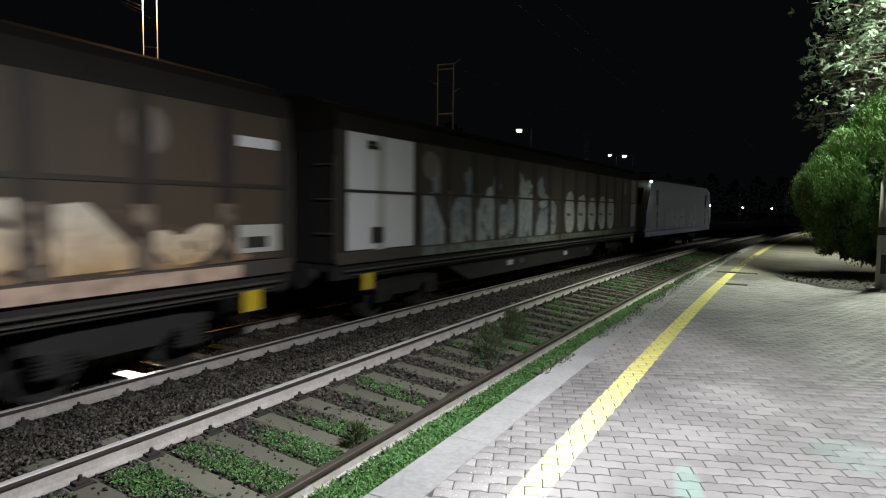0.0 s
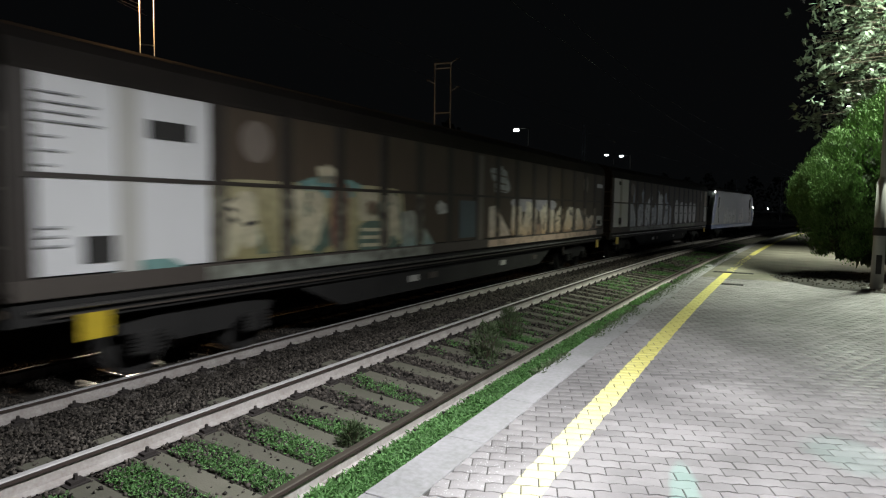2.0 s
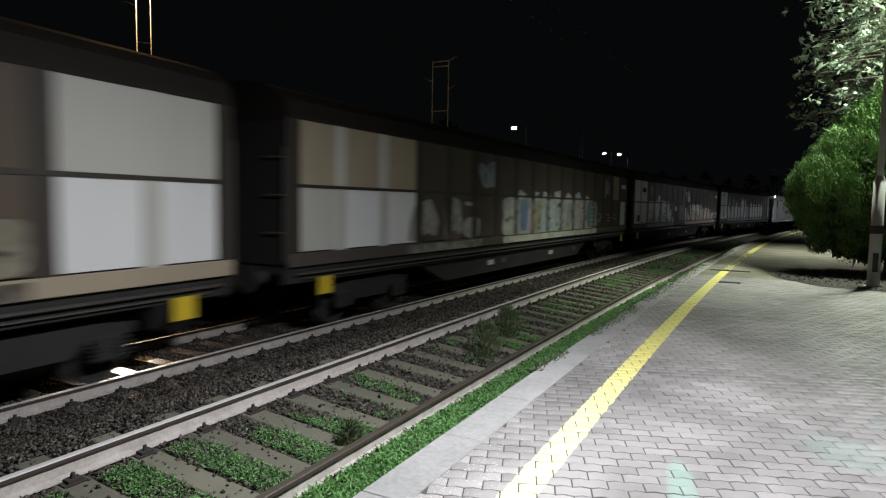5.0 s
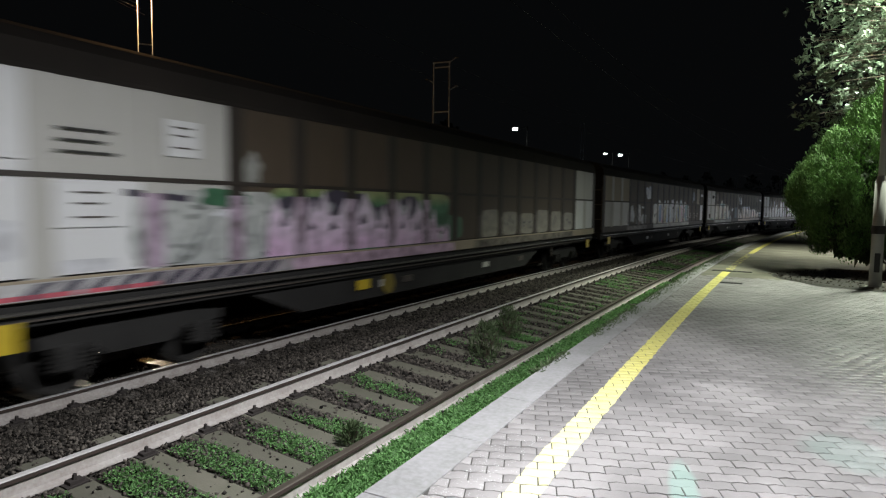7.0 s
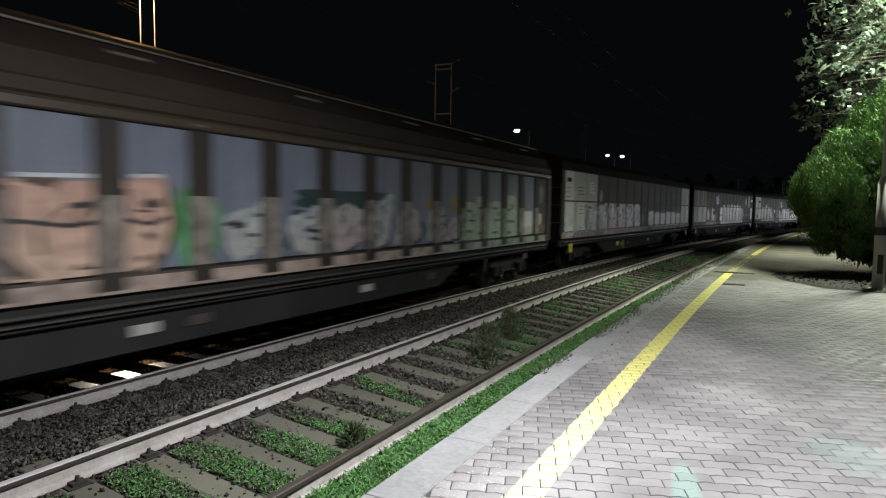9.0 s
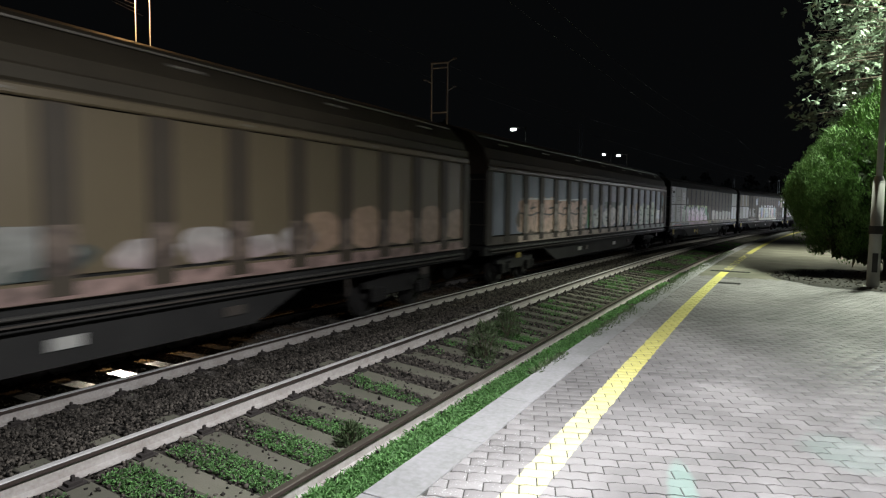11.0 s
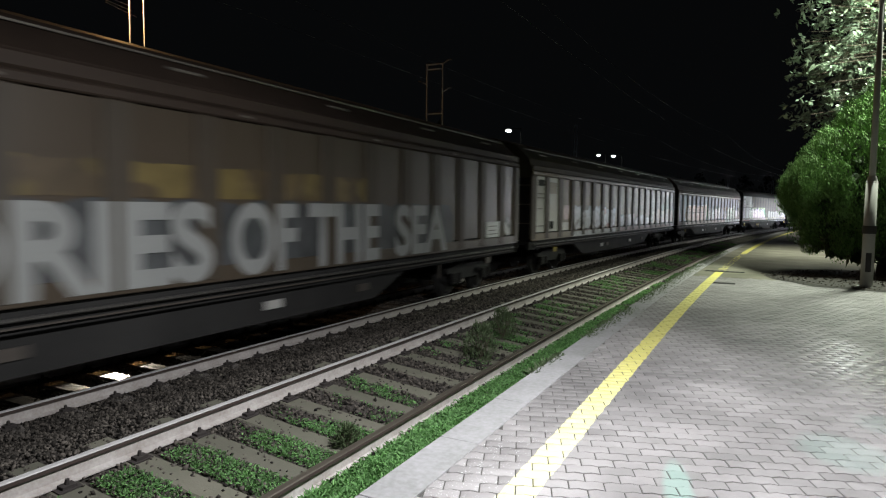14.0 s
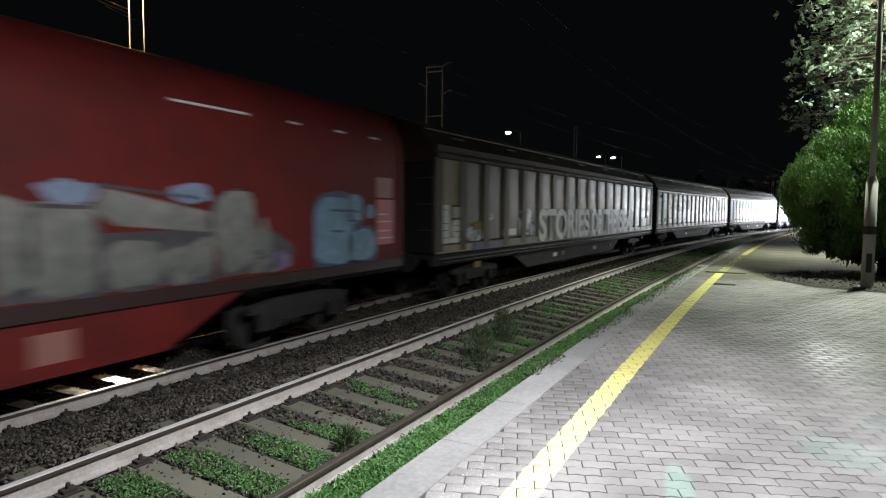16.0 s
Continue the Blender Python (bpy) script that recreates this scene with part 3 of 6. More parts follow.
def spray_material(colours, outline, seed, pitch):
    """Patches of spray paint in a few colours with dark outlines, drawn out upright like crowded letters."""
    m = bpy.data.materials.new("graffiti_paint")
    m.use_nodes = True
    nt = m.node_tree
    N, L = nt.nodes, nt.links
    b = N["Principled BSDF"]
    b.inputs["Roughness"].default_value = 0.5
    tc = N.new("ShaderNodeTexCoord")
    mp = N.new("ShaderNodeMapping")
    mp.inputs["Location"].default_value = (seed * 1.37, 0, seed * 0.61)
    mp.inputs["Scale"].default_value = (1.25 / pitch, 0.0, 0.75 / pitch)
    L.new(tc.outputs["Object"], mp.inputs[0])
    nz = N.new("ShaderNodeTexNoise")
    nz.inputs["Scale"].default_value, nz.inputs["Detail"].default_value = 1.6, 3
    L.new(mp.outputs[0], nz.inputs[0])
    warp = N.new("ShaderNodeMix")
    warp.data_type, warp.blend_type = "RGBA", "LINEAR_LIGHT"
    warp.inputs[0].default_value = 0.32
    L.new(mp.outputs[0], warp.inputs[6])
    L.new(nz.outputs["Color"], warp.inputs[7])

    def cells(scale, feature):
        v = N.new("ShaderNodeTexVoronoi")
        v.feature = feature
        v.inputs["Scale"].default_value = scale
        v.inputs["Randomness"].default_value = 0.9
        L.new(warp.outputs[2], v.inputs["Vector"])
        return v

    def palette(source, cols):
        sep = N.new("ShaderNodeSeparateColor")
        L.new(source, sep.inputs[0])
        r = N.new("ShaderNodeValToRGB")
        r.color_ramp.interpolation = "CONSTANT"
        e = r.color_ramp.elements
        while len(e) < len(cols):
            e.new(0.5)
        for i, c in enumerate(cols):
            e[i].position = i / len(cols)
            e[i].color = (*c, 1)
        L.new(sep.outputs[0], r.inputs[0])
        return r.outputs[0]

    def blend(fac, c0, c1, kind="MIX"):
        x = N.new("ShaderNodeMix")
        x.data_type, x.blend_type = "RGBA", kind
        for sock, v in ((x.inputs[0], fac), (x.inputs[6], c0), (x.inputs[7], c1)):
            if isinstance(v, tuple):
                sock.default_value = (*v, 1)
            elif isinstance(v, float):
                sock.default_value = v
            else:
                L.new(v, sock)
        return x.outputs[2]

    def ramp(source, lo, hi):
        r = N.new("ShaderNodeMapRange")
        r.inputs[1].default_value, r.inputs[2].default_value = lo, hi
        L.new(source, r.inputs[0])
        return r.outputs[0]

    big, small = cells(1.0, "F1"), cells(2.7, "F1")
    edge = cells(1.0, "DISTANCE_TO_EDGE")
    fill = palette(big.outputs["Color"], colours)
    bits = palette(small.outputs["Color"], list(colours)[::-1] + [outline])
    mask = N.new("ShaderNodeSeparateColor")
    L.new(small.outputs["Color"], mask.inputs[0])
    col = blend(ramp(mask.outputs[1], 0.62, 0.66), fill, bits)
    col = blend(ramp(edge.outputs["Distance"], 0.075, 0.05), col, outline)
    n2 = N.new("ShaderNodeTexNoise")
    n2.inputs["Scale"].default_value, n2.inputs["Detail"].default_value = 2.2, 6
    L.new(tc.outputs["Object"], n2.inputs[0])
    wear = N.new("ShaderNodeMapRange")
    wear.inputs[1].default_value, wear.inputs[2].default_value, wear.inputs[3].default_value, wear.inputs[4].default_value = 0.3, 0.7, 0.55, 1.1
    L.new(n2.outputs[0], wear.inputs[0])
    hs = N.new("ShaderNodeHueSaturation")
    L.new(col, hs.inputs["Color"])
    L.new(wear.outputs[0], hs.inputs["Value"])
    L.new(hs.outputs[0], b.inputs["Base Color"])
    return m


def graffiti(parent, x0, x1, z0, z1, colours, outline, seed, pitch=0.8, label="spray-painted graffiti", off=0.030, back=None):
    """A coat of spray paint with an uneven, letter-like top edge; no letters can be read."""
    cols = list(colours) + ([back] if back else [])
    bm = bmesh.new()
    n = max(6, int((x1 - x0) / 0.07))
    prev = None
    for i in range(n + 1):
        x = x0 + (x1 - x0) * i / n
        end = min(1.0, min(i, n - i) / 3.0)
        step = noise.noise(Vector((x / pitch * 1.6, seed * 3.1, 0)))
        lump = abs(math.sin(math.pi * (x - x0) / pitch)) ** 0.35
        t = z1 - (z1 - z0) * (0.10 * (1 - lump) + 0.10 * max(0, step) + 0.25 * (1 - end))
        low = z0 + (z1 - z0) * (0.03 * max(0, noise.noise(Vector((x * 2.3, seed, 5)))) + 0.2 * (1 - end))
        pair = (bm.verts.new((x, NEAR - off, low)), bm.verts.new((x, NEAR - off, t)))
        if prev:
            bm.faces.new((prev[0], pair[0], pair[1], prev[1]))
        prev = pair
    part("graffiti", bm, spray_material(cols, outline, seed, pitch), parent, label)

FADES = {}


def fade_paint(low, high=None, z0=1.3, z1=2.5):
    """Spray paint that runs from one colour at its foot to another at its head, cloudy and a little worn."""
    high = high or low
    key = (low, high, z0, z1)
    if key in FADES:
        return FADES[key]
    m = bpy.data.materials.new("spray_paint")
    m.use_nodes = True
    N, L = m.node_tree.nodes, m.node_tree.links
    b = N["Principled BSDF"]
    b.inputs["Roughness"].default_value = 0.45
    tc = N.new("ShaderNodeTexCoord")
    sep = N.new("ShaderNodeSeparateXYZ")
    L.new(tc.outputs["Object"], sep.inputs[0])
    cloud = N.new("ShaderNodeTexNoise")
    cloud.inputs["Scale"].default_value, cloud.inputs["Detail"].default_value = 2.6, 5
    L.new(tc.outputs["Object"], cloud.inputs[0])
    shift = N.new("ShaderNodeMath")
    shift.operation = "MULTIPLY_ADD"
    shift.inputs[1].default_value = 0.9 * (z1 - z0)
    L.new(cloud.outputs[0], shift.inputs[0])
    L.new(sep.outputs[2], shift.inputs[2])
    rise = N.new("ShaderNodeMapRange")
    rise.inputs[1].default_value, rise.inputs[2].default_value = z0 + 0.45 * (z1 - z0), z1 + 0.45 * (z1 - z0)
    L.new(shift.outputs[0], rise.inputs[0])
    mx = N.new("ShaderNodeMix")
    mx.data_type = "RGBA"
    L.new(rise.outputs[0], mx.inputs[0])
    mx.inputs[6].default_value, mx.inputs[7].default_value = (*low, 1), (*high, 1)
    grain = N.new("ShaderNodeTexNoise")
    grain.inputs["Scale"].default_value, grain.inputs["Detail"].default_value = 6.5, 7
    L.new(tc.outputs["Object"], grain.inputs[0])
    worn = N.new("ShaderNodeMapRange")
    worn.inputs[1].default_value, worn.inputs[2].default_value = 0.3, 0.68
    worn.inputs[3].default_value, worn.inputs[4].default_value = 0.62, 1.08
    L.new(grain.outputs[0], worn.inputs[0])
    hs = N.new("ShaderNodeHueSaturation")
    L.new(mx.outputs[2], hs.inputs["Color"])
    L.new(worn.outputs[0], hs.inputs["Value"])
    L.new(hs.outputs[0], b.inputs["Base Color"])
    FADES[key] = m
    return m


def thin_coat(colour, share_, under=(0.040, 0.029, 0.024)):
    """Paint broken up by a dark under colour, which on posts imitates shade; share_ tells how much is left."""
    key = ("thin", colour, share_)
    if key in FADES:
        return FADES[key]
    m = bpy.data.materials.new("patchy_dimmed_paint")
    m.use_nodes = True
    N, L = m.node_tree.nodes, m.node_tree.links
    b = N["Principled BSDF"]
    b.inputs["Roughness"].default_value = 0.55
    tc = N.new("ShaderNodeTexCoord")
    nz = N.new("ShaderNodeTexNoise")
    nz.inputs["Scale"].default_value, nz.inputs["Detail"].default_value = 5.0, 8
    L.new(tc.outputs["Object"], nz.inputs[0])
    ramp = N.new("ShaderNodeMapRange")
    ramp.inputs[1].default_value, ramp.inputs[2].default_value = 0.72 - 0.62 * share_, 1.14 - 0.62 * share_
    L.new(nz.outputs[0], ramp.inputs[0])
    mx = N.new("ShaderNodeMix")
    mx.data_type = "RGBA"
    L.new(ramp.outputs[0], mx.inputs[0])
    mx.inputs[6].default_value, mx.inputs[7].default_value = (*under, 1), (*colour, 1)
    L.new(mx.outputs[2], b.inputs["Base Color"])
    FADES[key] = m
    return m


class Mural:
    """Spray paint on one side wall: shapes in x and z, laid one over another, gathered into one mesh."""

    def __init__(self, x0, seed):
        self.bm, self.mats, self.x0, self.seed, self.layer = bmesh.new(), [], x0, seed, 0

    def slot(self, m):
        if m not in self.mats:
            self.mats.append(m)
        return self.mats.index(m)

    def poly(self, pts, m, off=None):
        off = 0.0055 + 0.0009 * self.layer if off is None else off
        f = self.bm.faces.new([self.bm.verts.new((self.x0 + x, NEAR - off, z)) for x, z in pts])
        f.material_index = self.slot(m)

    def lump(self, a, b, z0, z1, m, power=3.2, rough=0.10, lean=0.0, n=28):
        self.seed += 1
        pts = []
        for k in range(n):
            t = math.tau * k / n
            c, q = math.cos(t), math.sin(t)
            r = (abs(c) ** power + abs(q) ** power) ** (-1 / power)
            r *= 1 + 1.7 * rough * noise.noise(Vector((c * 1.6, q * 1.6, self.seed * 3.17)))
            pts.append(((a + b) / 2 + c * r * (b - a) / 2 + lean * q * r, (z0 + z1) / 2 + q * r * (z1 - z0) / 2))
        self.poly(pts, m)

    def bar(self, xa, za, xb, zb, w, m):
        d = Vector((xb - xa, zb - za)).normalized() * w / 2
        self.poly([(xa + d.y, za - d.x), (xb + d.y, zb - d.x), (xb - d.y * 0.8, zb + d.x * 0.8), (xa - d.y * 0.8, za + d.x * 0.8)], m)

    def letter(self, kind, a, b, z0, z1, fill, line=None, glint=None):
        """A tangled sprayed form of overlapping lumps and strokes, in the manner of letters that cannot be read."""
        w, h, keep = b - a, z1 - z0, self.layer
        self.seed += 1
        rnd = random.Random(int(self.seed * 131 + a * 17))
        dark = line or fill_dark
        if line:
            self.lump(a - 0.04, b + 0.06, z0 - 0.03, z1 - 0.06 * h, line, 3.0, 0.22, rnd.uniform(-0.12, 0.12))
            self.layer += 1
        if kind == "wedge":
            self.poly([(a, z0), (b, z0 + 0.02), (b - 0.08 * w, z0 + 0.22 * h), (a + 0.30 * w, z1), (a, z1 - 0.05 * h)], fill)
        elif kind == "arm":
            self.poly([(a, z0 + 0.55 * h), (a + 0.1 * w, z1), (b, z0 + 0.5 * h), (b, z0), (a + 0.2 * w, z0 + 0.2 * h)], fill)
        elif kind == "spike":
            top = [(b - w * k / 8, z0 + h * (rnd.uniform(0.82, 1.0) if k % 3 == 1 else rnd.uniform(0.45, 0.72))) for k in range(9)]
            self.poly([(a - 0.04 * w, z0), (b + 0.04 * w, z0)] + top, fill)
            self.layer += 1
            for k in range(3):
                x, z = a + w * (0.2 + 0.28 * k), z0 + h * rnd.uniform(0.22, 0.5)
                self.poly([(x, z), (x + 0.16 * w, z + 0.05 * h), (x + 0.05 * w, z + rnd.uniform(0.14, 0.26) * h)], dark)
        elif kind in ("block", "bulb"):
            self.lump(a, b, z0, z1, fill, 2.8 if kind == "bulb" else 6.0, 0.12 if kind == "bulb" else 0.05)
        else:
            c = a + w * rnd.uniform(0.35, 0.60)
            lean = rnd.choice((-1, 1)) * rnd.uniform(0.04, 0.14) * w
            self.lump(a, c + 0.14 * w, z0, z1 - rnd.uniform(0, 0.22) * h, fill, rnd.uniform(2.4, 5), 0.20, lean)
            self.layer += 1
            self.lump(c - 0.10 * w, b, z0 + rnd.uniform(0, 0.12) * h, z1, fill, rnd.uniform(2.2, 4), 0.24, -lean)
        self.layer += 1
        if kind in ("arch", "bowl", "ess", "comb", "tee"):
            for _ in range({"arch": 3, "bowl": 3, "ess": 4, "comb": 4, "tee": 3}[kind]):
                x, z = a + w * rnd.uniform(0.12, 0.85), z0 + h * rnd.uniform(0.10, 0.80)
                t = rnd.uniform(-0.5, 0.5) if kind in ("ess", "comb") else rnd.uniform(0.5, 2.4)
                l = rnd.uniform(0.16, 0.42) * min(w, h)
                self.bar(x - math.cos(t) * l / 2, z - math.sin(t) * l / 2, x + math.cos(t) * l / 2, z + math.sin(t) * l / 2, rnd.uniform(0.03, 0.09), dark)
        if glint:
            self.lump(a + 0.12 * w, a + 0.42 * w, z1 - 0.28 * h, z1 - 0.12 * h, glint, 2.4, 0.3)
        self.layer = keep

    def end(self, parent, h, pw, kind, a, b, z0, z1, colour, cover, label, sill=None, sill_cover=0.75):
        """Adds a thinner coat of the paint on the posts, the sill and the rail between a and b, and links the mesh."""
        d, hw = (0.0185, 0.135) if kind == "low" else (POST_DEEP + 0.002, 0.172)
        i = 0
        while kind != "red" and -h + i * pw <= h + 0.01:
            x = -h + i * pw - self.x0
            if a < x < b and 0 < i < round(2 * h / pw):
                top = z1 - 0.12 * (z1 - z0) * abs(noise.noise(Vector((x * 3.3, self.seed, 0))))
                # posts take a darkened coat: their shading is put into the paint
                self.poly([(x - hw, z0), (x + hw, z0), (x + hw, top), (x - hw, top)], thin_coat(colour, cover), d)
            i += 1
        if sill and kind != "red":
            n = max(3, int((b - a) / 0.5))
            for k in range(n):
                p, q = a + (b - a) * k / n, a + (b - a) * (k + 1) / n
                self.poly([(p, FLOOR - 0.01), (q, FLOOR - 0.01), (q, FLOOR + 0.17), (p, FLOOR + 0.17)], thin_coat(sill, sill_cover), 0.028)
        bmesh.ops.recalc_face_normals(self.bm, faces=self.bm.faces)
        me = bpy.data.meshes.new("graffiti")
        self.bm.to_mesh(me)
        self.bm.free()
        for m in self.mats:
            me.materials.append(m)
        return tagged(share("graffiti", me, None, parent, label), kind="stuff")


POST_DEEP = 0.034
fill_dark = fade_paint((0.05, 0.045, 0.045))


def roof_profile(eave, top, half, n=10):
    p = [(half, eave - 0.05)]
    for k in range(n + 1):
        a = math.pi * k / n
        p.append((half * math.cos(a), eave + (top - eave) * math.sin(a) ** 0.75))
    p.append((-half, eave - 0.05))
    return p


PANEL = {}


def panel_mesh(w, z0, z1, mat, depth=0.02):
    """A slightly domed sheet-metal panel."""
    key = (round(w, 3), z0, z1, mat.name)
    if key not in PANEL:
        bm = bmesh.new()
        box(bm, -w / 2, w / 2, NEAR - 0.004, NEAR + depth, z0, z1, bevel=0.004)
        me = bpy.data.meshes.new("wall_panel")
        bm.to_mesh(me)
        bm.free()
        PANEL[key] = me
    return PANEL[key]


def wagon(label, length, kind, upper, lower, post, roof, sill, fish=M_UNDER, group="freight wagons of the passing train", wall_top=3.25):
    """A long covered wagon: its origin lies on the rails under its middle, x runs forward. upper and lower give a
    material for each panel, from the rear end forward."""
    body_l = length - 0.75
    h = body_l / 2
    eave, top = (3.60, 4.22) if kind == "low" else (3.36, 4.42)
    mid = 2.50
    w = thing("freight_wagon", Matrix(), label, "wagon", group)
    core_top = eave if kind == "low" else max(eave, wall_top)
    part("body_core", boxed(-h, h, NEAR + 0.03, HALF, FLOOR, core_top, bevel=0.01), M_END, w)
    bm = bmesh.new()
    if kind == "low":
        prism(bm, roof_profile(eave, top, HALF + 0.02), -h - 0.02, h + 0.02)
    else:
        prism(bm, [(HALF - 0.04, wall_top - 0.06), (HALF - 0.04, wall_top + 0.01), (HALF + 0.02, wall_top + 0.10), (HALF - 0.12, eave + 0.42), (HALF - 0.55, eave + 0.85), (0, top + 0.06), (-HALF + 0.55, eave + 0.85), (-HALF + 0.12, eave + 0.42), (-HALF - 0.02, wall_top + 0.10), (-HALF + 0.04, wall_top + 0.01), (-HALF + 0.04, wall_top - 0.06)], -h - 0.02, h + 0.02)
    part("roof", bm, roof, w)
    n = len(lower)
    pw = body_l / n
    for i in range(n):
        x = -h + (i + 0.5) * pw
        if kind == "low":
            o = share("wall_panel", panel_mesh(pw - 0.27, FLOOR + 0.22, mid - 0.02, lower[i]), lower[i], w)
            o.location = (x, 0, 0)
            o = share("wall_panel", panel_mesh(pw - 0.27, mid + 0.03, eave - 0.04, upper[i]), upper[i], w)
            o.location = (x, 0, 0)
        else:
            o = share("wall_panel", panel_mesh(pw - 0.28, FLOOR + 0.24, wall_top, lower[i]), lower[i], w)
            o.location = (x, 0, 0)
    key = ("post", kind, post.name, wall_top)
    if key not in PANEL:
        bm = bmesh.new()
        d = 0.016 if kind == "low" else POST_DEEP
        hw = 0.145 if kind == "low" else 0.185
        box(bm, -hw, hw, NEAR - d, NEAR + 0.03, FLOOR + 0.02, eave - 0.02 if kind == "low" else wall_top + 0.01, bevel=0.012)
        me = bpy.data.meshes.new("wall_post")
        bm.to_mesh(me)
        bm.free()
        PANEL[key] = me
    for i in range(n + 1):
        pale = kind == "low" and 0 < i < n and lower[i - 1] in (M_WHITE, M_GREYW) and lower[i] in (M_WHITE, M_GREYW)
        me = PANEL[key]
        if pale:
            me = PANEL.setdefault(("pale", kind), me.copy())
            me.materials.clear()
            me.materials.append(M_GREYW)
        o = share("wall_post", me, post, w)
        o.location = (-h + i * pw + (0.12 if i == 0 else -0.12 if i == n else 0), 0, 0)
    if kind == "low":
        for x in (-7.75, 8.5):
            if upper[2 if x < 0 else -2] is not M_BROWN:
                continue
            part("emblem_disc", tube(bmesh.new(), (x, NEAR - 0.012, 3.12), (x, NEAR - 0.004, 3.12), 0.30, n=24), M_DISC, w)
        part("mid_rail", boxed(-h, h, NEAR - 0.026, NEAR + 0.02, mid - 0.025, mid + 0.03), post, w)
    else:
        part("cornice", boxed(-h, h, NEAR - 0.05, NEAR + 0.02, wall_top + 0.015, wall_top + 0.135, bevel=0.02), upper[0], w)
        part("cove", boxed(-h, h, NEAR - 0.035, NEAR + 0.03, wall_top + 0.15, wall_top + 0.34, bevel=0.03), roof, w)
        part("roof_rail", boxed(-h + 0.25, h - 0.25, NEAR + 0.40, NEAR + 0.425, eave + 0.745, eave + 0.77), M_ALU, w)
        for i in range(7):
            x = -h + (i + 0.4) * body_l / 7
            part("roof_clip", boxed(x, x + 0.55, NEAR + 0.28, NEAR + 0.32, eave + 0.60, eave + 0.64, bevel=0.008), M_ALU, w)
            part("cornice_bolt", boxed(x + 0.9, x + 1.08, NEAR - 0.062, NEAR - 0.045, wall_top + 0.06, wall_top + 0.085), M_ALU, w)
    part("lower_sill", boxed(-h, h, NEAR - 0.025, NEAR + 0.02, FLOOR - 0.02, FLOOR + 0.20, bevel=0.01), sill, w)
    bm = bmesh.new()
    box(bm, -h, h, NEAR + 0.06, NEAR + 0.20, 0.92, 1.19, bevel=0.01)
    box(bm, -h, h, HALF - 0.20, HALF - 0.06, 0.92, 1.19)
    box(bm, -h, h, NEAR + 0.2, HALF - 0.2, 1.08, 1.19)
    part("sole_bar", bm, M_UNDER, w)
    part("door_track", boxed(-h + 0.2, h - 0.2, NEAR - 0.03, NEAR + 0.03, 1.06, 1.10, bevel=0.012), M_TRACK, w)
    part("foot_rail", boxed(-h + 0.4, h - 0.4, NEAR + 0.0, NEAR + 0.03, 0.985, 1.005), M_SILL, w)
    bm = bmesh.new()
    f = [(-6.8, 0.93), (5.4, 0.93), (4.2, 0.46), (-5.6, 0.46)]
    for y in (NEAR + 0.16, HALF - 0.22):
        a = [bm.verts.new((x, y, z)) for x, z in f]
        b = [bm.verts.new((x, y + 0.06, z)) for x, z in f]
        bm.faces.new(a)
        bm.faces.new(b[::-1])
        for k in range(4):
            bm.faces.new((a[k], b[k], b[(k + 1) % 4], a[(k + 1) % 4]))
    part("truss_beam", bm, fish, w)
    for x in (-h + 2.6, h - 2.6):
        bogie(w, x, M_UNDER)
    for d in (-1, 1):
        buffers(w, d * h, d)
        x = d * h
        bm = bmesh.new()
        for z in (1.75, 2.35, 2.95):
            tube(bm, (x + d * 0.06, NEAR + 0.02, z), (x + d * 0.06, NEAR + 0.45, z), 0.014, n=6)
        tube(bm, (x + d * 0.06, NEAR + 0.02, 1.3), (x + d * 0.06, NEAR + 0.02, 3.1), 0.014, n=6)
        part("end_ladder", bm, M_MAST, w)
        if kind == "low":
            part("step_plate", boxed(x - d * 0.85 - 0.17, x - d * 0.85 + 0.17, NEAR - 0.035, NEAR - 0.015, 0.70, 1.00), M_YELLOW, w, "yellow step plate")
        else:
            part("step_plate", boxed(x - d * 2.1 - 0.16, x - d * 2.1 + 0.16, NEAR - 0.005, NEAR + 0.015, 0.76, 0.91), M_YELLOWOLD if d < 0 else M_SILL, w, "dull step plate")
    part("brake_cylinder", tube(bmesh.new(), (-1.3, -0.3, 0.72), (-0.5, -0.3, 0.72), 0.19, n=14), M_UNDER, w)
    part("air_tank", tube(bmesh.new(), (0.6, 0.2, 0.75), (1.9, 0.2, 0.75), 0.2, n=14), M_UNDER, w)
    part("brake_lever", boxed(h - 4.9, h - 4.84, NEAR + 0.0, NEAR + 0.03, 0.62, 0.92), M_SILL, w)
    for x, m in ((-3.4, M_GREYW), (-2.6, M_SILL), (1.2, M_GREYW), (3.6, M_SILL)):
        part("rating_plate", boxed(x, x + 0.36, NEAR + 0.13, NEAR + 0.155, 0.65, 0.78), m, w)
    return w, h, pw


def seq(base, n, **over):
    out = [base] * n
    for k, v in over.items():
        i = int(k[1:]) if k[0] == "p" else n - int(k[1:])
        out[i] = v
    return out


TRAIN = []  # thing, place of its middle along the line at the start


def couple(w, s0, s1):
    TRAIN.append((w, (s0 + s1) / 2))


W17 = 17
